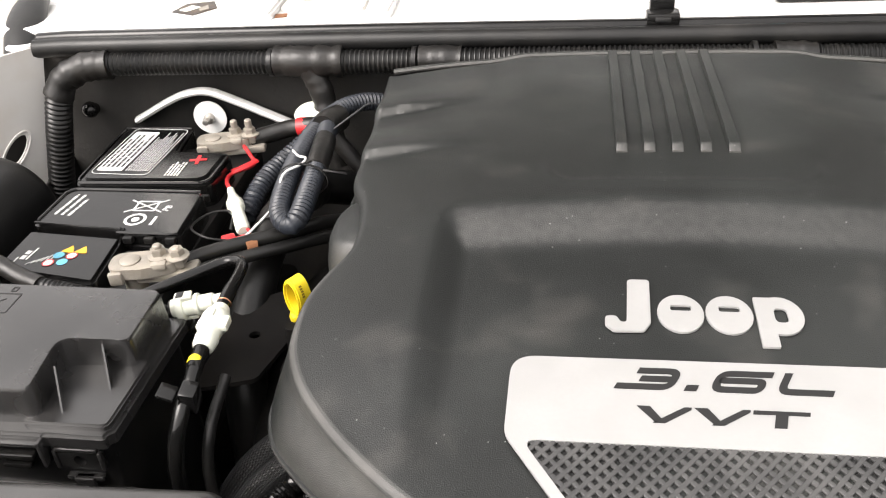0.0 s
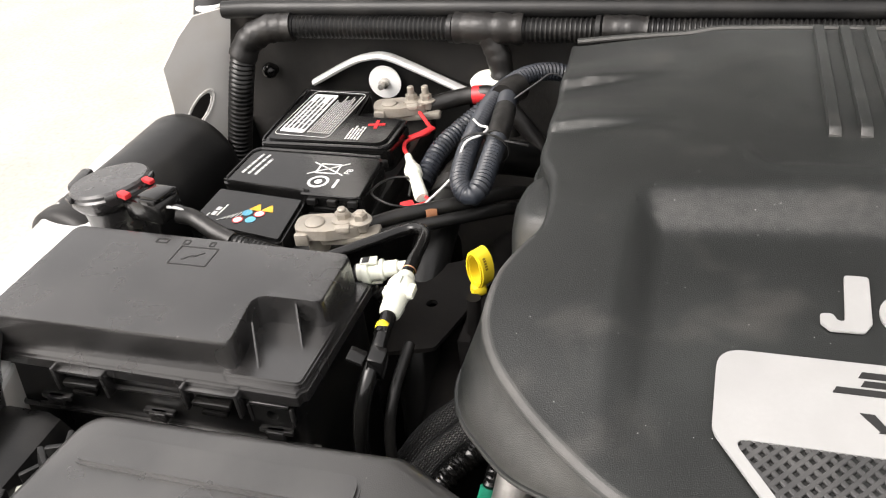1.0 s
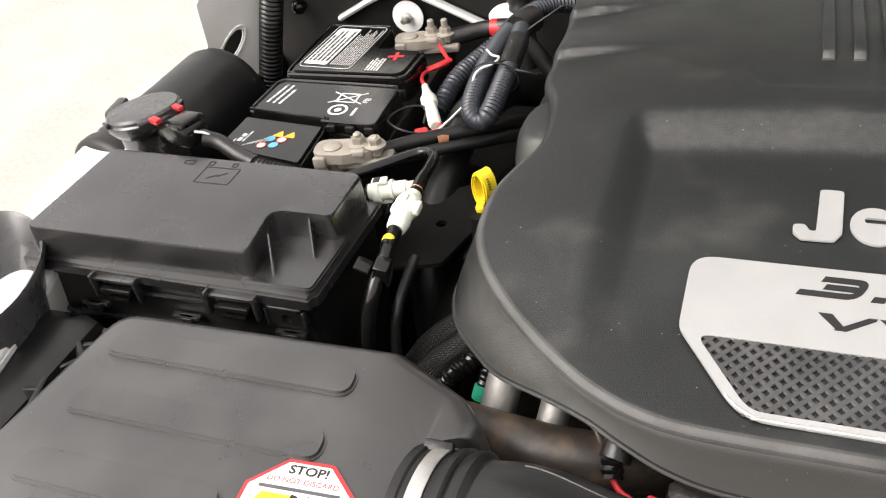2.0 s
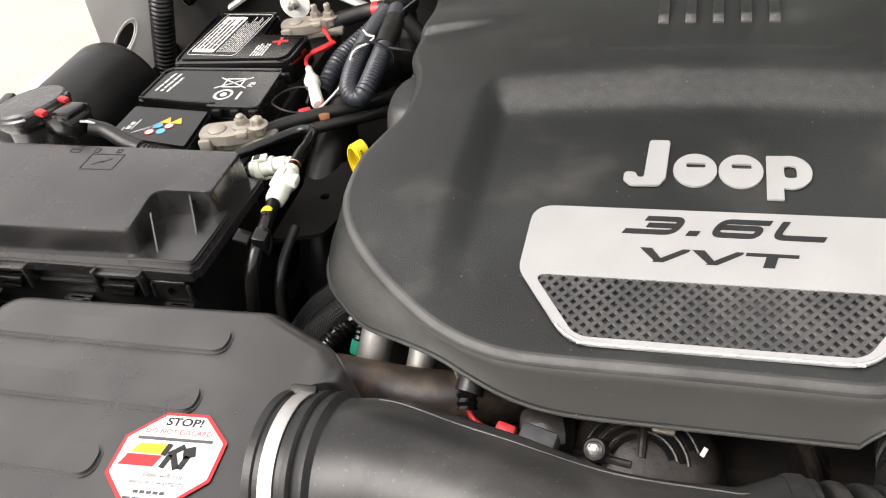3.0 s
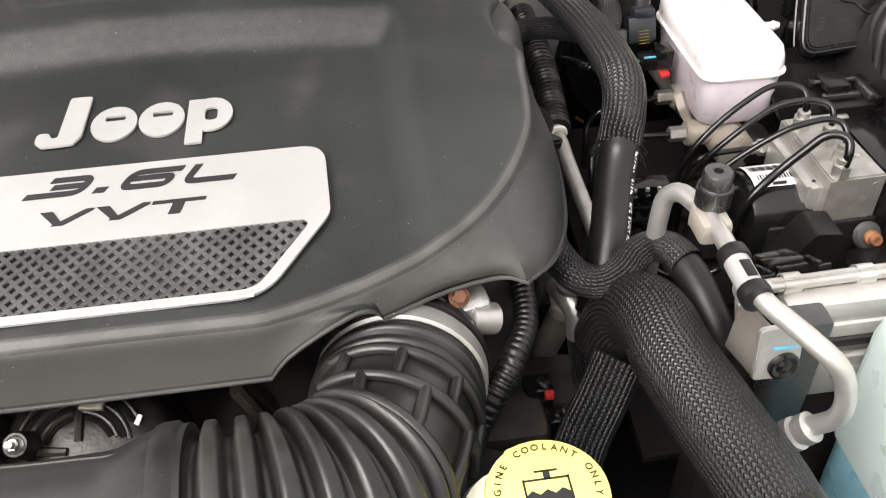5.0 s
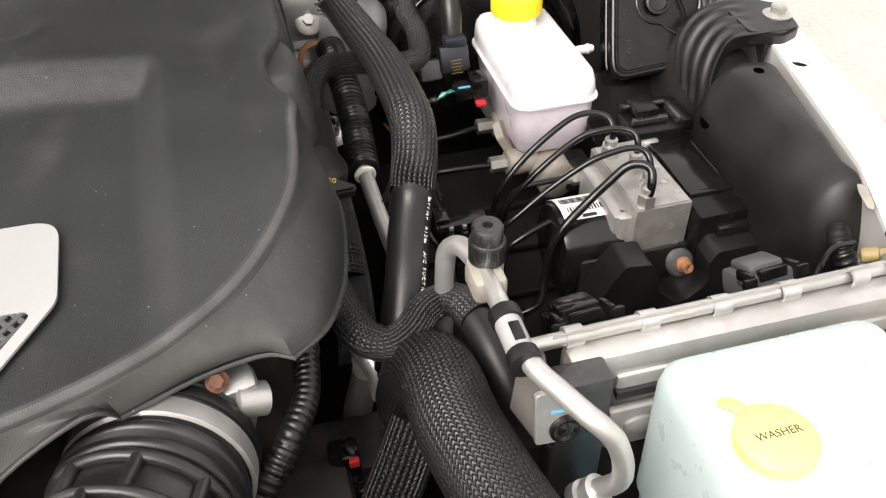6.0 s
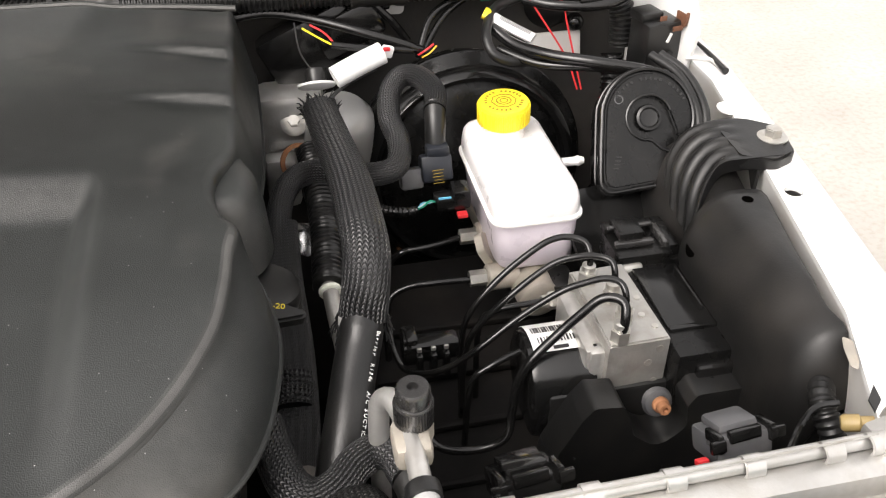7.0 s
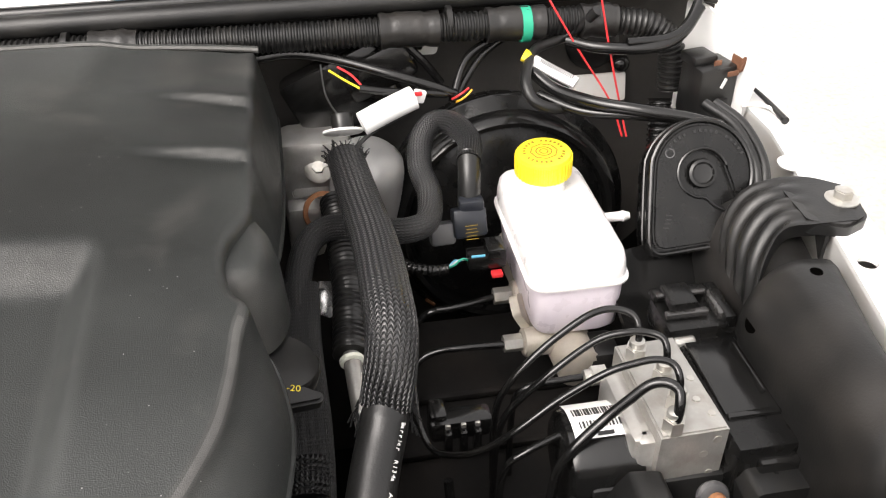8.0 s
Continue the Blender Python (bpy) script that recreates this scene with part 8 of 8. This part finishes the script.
part("plug", lathe([(0.0092, 0), (0.0092, 0.002), (0.0076, 0.003), (0.005, 0.0022), (0.003, 0.0034), (0, 0.0034)], 26, FACE @ pose(0.0035, -0.003, 0.003)), "gloss", tab, "round black plug")
part("mark", moved(box(0.014, 0.0020, 0.0004, (0.002, 0.0105, 0.0033), 0, (0, 0, -6)), FACE), "blue", tab, "blue paint mark")
lowj = thing("lower_plug_cluster", "black connectors with red locks on the dirty engine front", "connector", (0.25, -0.06, 0.80))
part("connector", bm_join(box(0.022, 0.02, 0.05, (0.252, -0.045, 0.805), 0.004), box(0.016, 0.016, 0.02, (0.262, -0.065, 0.82), 0.003)), "gloss", lowj)
for x, y, z in ((0.258, -0.056, 0.848), (0.249, -0.058, 0.832)):
    part("red_lock", box(0.007, 0.005, 0.007, (x, y, z), 0.001), "red", lowj)
solo("front_engine_casting", bm_join(box(0.14, 0.06, 0.12, (0.235, -0.02, 0.71), 0.02), box(0.06, 0.05, 0.05, (0.225, -0.065, 0.80), 0.012)), "dirty", "dirty cast front of the engine", "casting")
solo("fan_pulley", lathe([(0.0, 0.02), (0.03, 0.02), (0.055, 0.012), (0.058, 0.0), (0.05, -0.02), (0, -0.02)], 40, pose(0.185, -0.165, 0.86, 10)), "rubber", "round black pulley below the bellows", "pulley")
solo("radiator_tank", box(0.60, 0.07, 0.06, (0.10, -0.32, 0.86), 0.02), "black", "black plastic radiator top tank", "radiator tank")
cool = thing("coolant_filler", "pale yellow coolant pressure cap with black engine symbol", "coolant filler", (0.212, -0.226, 0.93))
part("cap", lathe([(0.028, 0), (0.0305, 0.002), (0.0307, 0.012), (0.0297, 0.016), (0.027, 0.0175), (0, 0.018)], 56, pose(0.212, -0.223, 0.978)), "paleyellow", cool)
part("tab", box(0.012, 0.006, 0.010, (0.202, -0.1945, 0.980), 0.002, (0, 0, 18)), "paleyellow", cool)
part("neck", lathe([(0.030, 0), (0.033, 0.01), (0.033, 0.035), (0.028, 0.045)], 36, pose(0.199, -0.222, 0.930)), "cream", cool, "beige filler neck")
CT = pose(0.212, -0.223, 0.9961) @ Matrix.Scale(0.82, 4)
part("lettering", arc_text("ENGINE COOLANT ONLY", 0.0275, 0.0062, 200, -12, CT), "ink", cool)
part("engine_symbol", moved(bm_join(box(0.028, 0.0012, 0.0004, (0, 0.007, 0)), box(0.0012, 0.018, 0.0004, (-0.0134, -0.001, 0)), box(0.0012, 0.018, 0.0004, (0.0134, -0.001, 0)), box(0.014, 0.0012, 0.0004, (0.001, 0.0125, 0)), box(0.004, 0.006, 0.0004, (0.001, 0.0095, 0)),
     prism([(-0.013, -0.010), (0.013, -0.010), (0.013, -0.003), (0.0085, 0.0), (0.004, -0.003), (-0.0005, 0.0), (-0.005, -0.003), (-0.0095, 0.0), (-0.013, -0.003)], 0.0004)), CT), "ink", cool)

# ---- hoses and looms between engine and brakes ----
suction = thing("ac_suction_hose", "black refrigerant hose in a frayed woven sleeve with white lettering", "hose", (0.33, 0.15, 0.88))
SL = [(0.331, 0.369, 0.985), (0.336, 0.280, 1.000), (0.3415, 0.195, 1.012), (0.3425, 0.127, 1.017), (0.342, 0.099, 1.013), (0.338, 0.079, 1.000), (0.333, 0.068, 0.983)]
part("woven_sleeve", tube(SL, 0.0165, 40, 0.003, flat=0.8, up=(0, 0, 1)), "sleeve", suction)
HP = [(0.3345, 0.0705, 0.988), (0.330, 0.058, 0.974), (0.323, 0.040, 0.962), (0.314, 0.012, 0.946), (0.304, -0.012, 0.924), (0.298, -0.025, 0.895)]
part("hose", tube(HP, 0.0148, 28, 0.003, lambda s, ln: 0.80 + 0.20 * step01(s, 0.0, 0.012)), "rubber", suction)
part("collar", tube([(0.302, -0.016, 0.918), (0.300, -0.021, 0.910), (0.298, -0.025, 0.902)], 0.0165, 24, 0.003), "gloss", suction)
rng = random.Random(9)
bms = []
for end, way in ((SL[-1], -1), (SL[0], 1)):
    for i in range(46):
        a = 2 * math.pi * i / 46
        tilt = 0.8 if way < 0 else 0.0
        p = Vector(end) + Vector((0.0165 * math.cos(a), 0.0132 * math.sin(a) * tilt, 0.0132 * math.sin(a) * (1 - 0.4 * tilt)))
        run = rng.uniform(0.006, 0.014)
        q = p + Vector((rng.uniform(-0.004, 0.004) + 0.003 * math.cos(a), way * run * (1 - 0.5 * tilt), -run * 0.9 * tilt + rng.uniform(-0.003, 0.003)))
        bms.append(tube([p, (p + q) / 2 + Vector((rng.uniform(-0.001, 0.001), 0, 0.001)), q], 0.0006, 4, 0.005))
fr = part("frayed_threads", bm_join(*bms), "sleeve", suction)
fr["kind"] = "stuff"
line, ln = spline(HP, 0.001)
bms = []
for i, ch in enumerate("Barrier  R134a  A/C SUCTION HC"):
    k = 14 + int(i * 0.00275 * 1000)
    if ch == " " or k + 2 >= len(line):
        continue
    t = (line[k + 2] - line[k]).normalized()
    out = (Vector((0.66, -0.42, 0.55)) - t * Vector((0.66, -0.42, 0.55)).dot(t)).normalized()
    yv = out.cross(t)
    mm = Matrix((( t.x, yv.x, out.x, 0), (t.y, yv.y, out.y, 0), (t.z, yv.z, out.z, 0), (0, 0, 0, 1)))
    mm.translation = line[k] + out * 0.0150
    bms.append(text(ch, 0.0042, 0.0002, m=mm))
part("lettering", bm_join(*bms), "print", suction, "white printed lettering")
conv = thing("liquid_line", "thin corrugated conduit ending in a bare aluminium pipe", "refrigerant line", (0.318, 0.2, 0.87))
part("conduit", tube([(0.318, 0.36, 0.945), (0.321, 0.30, 0.938), (0.321, 0.25, 0.928), (0.317, 0.19, 0.916)], 0.0142, 18, 0.0010, ribs(0.0052, 0.12)), "black", conv)
part("pipe", tube([(0.317, 0.195, 0.917), (0.318, 0.17, 0.912), (0.320, 0.14, 0.904), (0.324, 0.10, 0.892), (0.330, 0.05, 0.872)], 0.0068, 14), "alu", conv)
part("bead", lathe([(0.0068, 0), (0.0095, 0.001), (0.0095, 0.004), (0.007, 0.005)], 18, along((0.317, 0.187, 0.9155), (0.319, 0.15, 0.907))), "cream", conv)
curl = thing("sensor_hose", "black woven sleeve bent in a loop to the booster sensor", "hose", (0.40, 0.35, 0.92))
part("sleeve", tube([(0.437, 0.345, 0.985), (0.441, 0.366, 0.993), (0.431, 0.388, 0.999), (0.414, 0.394, 0.999), (0.400, 0.381, 0.990), (0.395, 0.354, 0.976), (0.399, 0.326, 0.966), (0.391, 0.293, 0.960), (0.366, 0.284, 0.960), (0.336, 0.294, 0.962), (0.308, 0.298, 0.960), (0.290, 0.280, 0.955), (0.281, 0.24, 0.945), (0.280, 0.19, 0.93)], 0.0108, 24, 0.003), "sleeve", curl)
part("hose_end", tube([(0.438, 0.352, 0.990), (0.436, 0.338, 0.975), (0.434, 0.328, 0.955), (0.434, 0.322, 0.935)], 0.0100, 18), "black", curl)
mp = part("sensor", bm_join(box(0.030, 0.016, 0.026, (0.432, 0.312, 0.928), 0.003, (-20, 0, 4)), box(0.022, 0.014, 0.012, (0.434, 0.320, 0.950), 0.003)), "navy", curl, "dark navy pressure sensor")
part("sensor_print", bars([(-0.006 + 0.001 * (k % 2), 0.004 - 0.0030 * k, 0.011 - 0.002 * (k % 2), 0.0006) for k in range(5)], pose(0.432, 0.3018, 0.941, 70, 0, 4)), "capmark", mp)
part("grey_plug", box(0.022, 0.014, 0.020, (0.408, 0.312, 0.922), 0.003, (-20, 0, 4)), "greyclip", curl)
flat = thing("flat_loom", "ribbed flat black woven loom beside the engine", "wiring loom", (0.28, 0.12, 0.85))
for k in range(4):
    part("strand", tube([(0.274 + 0.006 * k, 0.24, 0.948), (0.273 + 0.006 * k, 0.18, 0.935), (0.275 + 0.006 * k, 0.12, 0.915), (0.273 + 0.006 * k, 0.06, 0.90), (0.266 + 0.006 * k, 0.0, 0.885)], 0.0058, 12, 0.004), "sleeve", flat)
part("wrap", tube([(0.281, 0.098, 0.909), (0.280, 0.085, 0.906), (0.279, 0.07, 0.903)], 0.0165, 20, 0.0015, ribs(0.0042, 0.1), flat=0.7), "sleeve", flat)
oil = thing("oil_filler_cap", "black winged oil filler cap with a yellow print", "filler cap", (0.283, 0.108, 0.95))
part("cap", lathe([(0.026, 0), (0.028, 0.002), (0.028, 0.010), (0.026, 0.013), (0.018, 0.0145), (0, 0.0145)], 40, pose(0.266, 0.122, 0.968, 0, 14)), "black", oil)
part("wing", prism(rounded([(-0.026, -0.007), (0.004, -0.011), (0.026, -0.003), (0.026, 0.003), (0.004, 0.010), (-0.026, 0.007)], 0.004, 4), 0.008, bevel=0.002, m=pose(0.270, 0.096, 0.972, 8, 12, -6)), "black", oil)
part("yellow_print", text("-20", 0.0068, 0.0002, m=pose(0.2785, 0.0955, 0.9785, 8, 12, -6)), "yellow", oil)
headcast = thing("cylinder_head_end", "pale cast aluminium head end with a bolt behind the cover", "casting", (0.31, 0.43, 0.86))
part("casting", box(0.070, 0.05, 0.09, (0.305, 0.455, 0.880), 0.010), "alubright", headcast)
part("lower_boss", box(0.035, 0.040, 0.060, (0.288, 0.43, 0.85), 0.008), "alubright", headcast)
part("bolted_ear", box(0.060, 0.006, 0.050, (0.308, 0.428, 0.912), 0.004, (-30, 0, 0)), "alubright", headcast)
part("bolt", bm_join(lathe([(0.013, 0), (0.014, 0.003), (0.009, 0.005)], 24, along((0.306, 0.430, 0.941), (0.302, 0.2, 1.13))), hexhead(0.006, 0.010, (0.306, 0.428, 0.9435), (0.302, 0.2, 1.13))), "steel", headcast)
part("brass_ring", lathe([(0.016, 0), (0.020, 0.002), (0.020, 0.006), (0.016, 0.008)], 28, along((0.306, 0.395, 0.915), (0.33, 0.30, 0.96)), closed=False), "rust", headcast, "rusty brass ring")
canw = thing("accumulator", "round bare aluminium canister behind the hoses", "canister", (0.352, 0.41, 0.88))
part("can", lathe([(0.036, -0.10), (0.036, 0.004), (0.034, 0.016), (0.026, 0.025), (0.012, 0.030), (0, 0.031)], 40, pose(0.352, 0.425, 0.935, 14, 6)), "silver", canw)
part("white_disc", lathe([(0.017, 0), (0.0185, 0.001), (0.0185, 0.003), (0, 0.004)], 32, pose(0.332, 0.398, 0.994, -36)), "paper", canw, "pale plastic washer")
part("black_fitting", lathe([(0.010, 0), (0.010, 0.014), (0.009, 0.016), (0, 0.016)], 24, pose(0.332, 0.399, 0.996, -30)), "black", canw)
wt = thing("white_wire_tube", "white plastic sleeve with a red wire end", "sleeve", (0.37, 0.40, 1.0))
part("tube", tube([(0.349, 0.394, 1.004), (0.372, 0.400, 1.012), (0.398, 0.406, 1.020)], 0.0108, 18, 0.004), "paper", wt)
part("torn_end", box(0.012, 0.006, 0.012, (0.401, 0.408, 1.014), 0.002, (0, 20, 10)), "paper", wt)
part("red_end", box(0.007, 0.003, 0.004, (0.402, 0.404, 1.022), 0.001), "red", wt)
part("lower_wire", tube([(0.340, 0.385, 0.985), (0.360, 0.398, 0.994), (0.392, 0.415, 1.0)], 0.002, 6), "ink", wt)
wiper = thing("wiper_motor_cover", "slanted glossy black moulded cover on the firewall", "cover", (0.36, 0.48, 0.95))
part("body", bm_join(box(0.105, 0.03, 0.075, (0.352, 0.476, 0.965), 0.010, (0, -24, 0)), box(0.07, 0.02, 0.04, (0.380, 0.466, 1.005), 0.006, (0, -24, 0))), "gloss", wiper)
part("ridge", tube([(0.395, 0.458, 1.052), (0.415, 0.460, 1.030), (0.432, 0.464, 1.005)], 0.004, 8), "gloss", wiper)
wb = thing("firewall_bracket", "small white bracket with a black clip on the firewall", "bracket", (0.41, 0.485, 1.03))
part("plate", prism(rounded([(0.385, 1.028), (0.432, 1.026), (0.434, 1.056), (0.388, 1.056)], 0.006, 4), 0.004, m=Matrix.Translation((0, 0.484, 0)) @ UPRIGHT), "greypaint", wb)
part("clip", bm_join(box(0.010, 0.006, 0.012, (0.412, 0.480, 1.034), 0.002), lathe([(0.004, 0), (0.004, 0.004), (0, 0.004)], 14, along((0.412, 0.478, 1.041), (0.412, 0, 1.1)))), "gloss", wb)
for pts, r, lb in (([(0.257, 0.459, 1.045), (0.293, 0.461, 1.047), (0.334, 0.453, 1.041), (0.384, 0.434, 1.030), (0.420, 0.428, 1.018), (0.440, 0.430, 1.008)], 0.0048, "black wire loom crossing the firewall"),
                   ([(0.350, 0.412, 1.030), (0.370, 0.411, 1.026), (0.395, 0.416, 1.020), (0.431, 0.427, 1.010)], 0.0036, "black wire loom crossing the firewall"),
                   ([(0.437, 0.428, 1.002), (0.452, 0.452, 1.028), (0.470, 0.462, 1.040), (0.495, 0.466, 1.048)], 0.0040, "black wires rising to the harness"),
                   ([(0.440, 0.432, 1.002), (0.465, 0.456, 1.026), (0.482, 0.464, 1.038), (0.500, 0.466, 1.048)], 0.0034, "black wires rising to the harness"),
                   ([(0.551, 0.448, 1.045), (0.577, 0.428, 1.044), (0.622, 0.416, 1.045), (0.653, 0.424, 1.052), (0.676, 0.440, 1.072)], 0.0055, "black wire bundle sweeping to the fender"),
                   ([(0.600, 0.420, 1.050), (0.640, 0.420, 1.052), (0.662, 0.430, 1.062), (0.680, 0.448, 1.085)], 0.0045, "black wire bundle sweeping to the fender"),
                   ([(0.510, 0.418, 1.030), (0.527, 0.395, 1.021), (0.553, 0.366, 1.020), (0.585, 0.345, 1.020), (0.622, 0.332, 1.016), (0.655, 0.32, 1.01)], 0.0058, "black wires running to the horn"),
                   ([(0.512, 0.400, 1.015), (0.545, 0.370, 1.010), (0.585, 0.350, 1.012), (0.622, 0.337, 1.012)], 0.0045, "black wires running to the horn")):
    cable("wire_loom", pts, r, "gloss", lb, "wire", 10, group="firewall wires")
tag = thing("tagged_loom", "black wire loop with a white barcode tag", "wire loop", (0.52, 0.42, 1.0))
part("loop", tube([(0.575, 0.440, 1.075), (0.562, 0.452, 1.055), (0.548, 0.455, 1.045), (0.522, 0.444, 1.042), (0.507, 0.420, 1.038), (0.499, 0.398, 1.030), (0.503, 0.384, 1.018), (0.520, 0.380, 1.010), (0.540, 0.390, 1.004)], 0.0050, 12), "rubber", tag)
TG = [(0.508, 0.428, 1.040), (0.526, 0.418, 1.031), (0.548, 0.402, 1.022)]
part("tag", tube(TG, 0.0085, 14, 0.004, flat=0.55), "paper", tag, "white barcode tag")
part("tag_end", tube([(0.504, 0.430, 1.042), (0.508, 0.428, 1.040), (0.511, 0.4265, 1.0385)], 0.0088, 14, 0.002, flat=0.6), "yellow", tag, "yellow tag end")
lt, _ = spline(TG, 0.0018)
for k in range(7, len(lt) - 3):
    part("tag_bar", moved(box(0.0008, 0.0050, 0.0002), Matrix.Translation(lt[k] + Vector((0, -0.0035, 0.0046))) @ pose(0, 0, 0, 35, 20, -36)), "ink", tag)
for pts in ([(0.525, 0.452, 1.096), (0.559, 0.438, 1.040), (0.591, 0.425, 0.990), (0.604, 0.415, 0.955)], [(0.576, 0.441, 1.096), (0.588, 0.432, 1.040), (0.600, 0.424, 0.990), (0.608, 0.414, 0.955)]):
    cable("red_wire", pts, 0.0010, "red", "thin red wire hanging from the harness", "wire", 8, group="red wires")
for pts, c in (([(0.333, 0.440, 1.040), (0.345, 0.428, 1.036), (0.354, 0.412, 1.030)], "red"), ([(0.325, 0.438, 1.038), (0.338, 0.426, 1.033), (0.352, 0.412, 1.029)], "yellow"), ([(0.436, 0.424, 1.006), (0.443, 0.420, 1.012), (0.452, 0.424, 1.016)], "red"), ([(0.440, 0.424, 1.003), (0.447, 0.421, 1.008), (0.455, 0.424, 1.014)], "orange")):
    cable("coloured_wire", pts, 0.0010, c, "short bare coloured wire at a loom end", "wire", 8, group="wire ends")
cable("hanging_thread", [(0.318, 0.448, 1.040), (0.320, 0.425, 1.020), (0.330, 0.402, 1.008)], 0.0008, "ink", "thin black thread hanging from the loom", "thread", 6)
solo("firewall_grommet", lathe([(0.026, 0), (0.028, 0.004), (0.022, 0.010), (0.010, 0.012), (0, 0.012)], 28, along((0.592, 0.497, 1.022), (0.592, 0.2, 1.06))), "rubber", "round rubber grommet in the firewall", "grommet")
solo("pale_bracket", box(0.060, 0.006, 0.030, (0.598, 0.478, 0.962), 0.003, (-14, 0, 0)), "greypaint", "pale grey bracket behind the brake booster", "bracket")
relay = thing("fender_relay", "dark relay box with a rusty bracket on the fender", "relay", (0.67, 0.40, 0.95))
part("box", bm_join(box(0.042, 0.034, 0.052, (0.682, 0.412, 0.976), 0.003, (0, 0, 12)), box(0.026, 0.026, 0.010, (0.672, 0.418, 1.026), 0.003, (0, 0, 12)), box(0.012, 0.006, 0.016, (0.690, 0.393, 0.982), 0.002, (0, 0, 12))), "black", relay)
part("white_scratch", box(0.003, 0.001, 0.010, (0.688, 0.3948, 1.008), 0, (0, 25, 12)), "print", relay)
part("base", box(0.044, 0.04, 0.03, (0.672, 0.414, 0.943), 0.004, (0, 0, 12)), "gloss", relay)
part("rusty_bracket", bm_join(box(0.002, 0.014, 0.014, (0.703, 0.402, 1.022), 0.0006, (0, 0, 12)), box(0.012, 0.002, 0.005, (0.697, 0.394, 1.020), 0.0006, (0, 0, 12)), box(0.004, 0.002, 0.014, (0.704, 0.394, 1.024), 0.0006, (0, 12, 12)), box(0.008, 0.002, 0.005, (0.682, 0.398, 1.030), 0.0006, (0, 0, 12))), "darkrust", relay, "rusty bent steel bracket")
cable("side_conduit", [(0.640, 0.42, 0.99), (0.636, 0.40, 0.95), (0.632, 0.385, 0.90)], 0.012, "gloss", "black corrugated conduit beside the relay", "conduit", 14, 0.0013, ribs(0.005, 0.16))
solo("foil_scrap", lathe([(0.0, 0.008), (0.010, 0.006), (0.017, 0), (0.012, -0.01), (0, -0.012)], 9, pose(0.303, 0.275, 0.905, 30, 20)), "foil", "crumpled bright heat shield foil", "foil")
cable("silver_elbow", [(0.278, 0.012, 0.895), (0.281, -0.004, 0.900), (0.286, -0.014, 0.892), (0.288, -0.020, 0.872)], 0.0095, "alubright", "short bright aluminium elbow", "pipe", 18)
solo("dark_bracket_sheet", prism(rounded([(-0.05, -0.03), (0.05, -0.04), (0.06, 0.03), (-0.05, 0.04)], 0.01, 4), 0.004, m=pose(0.585, 0.245, 0.905, 50, 0, 20)), "gloss", "glossy dark sheet bracket below the horn", "bracket")
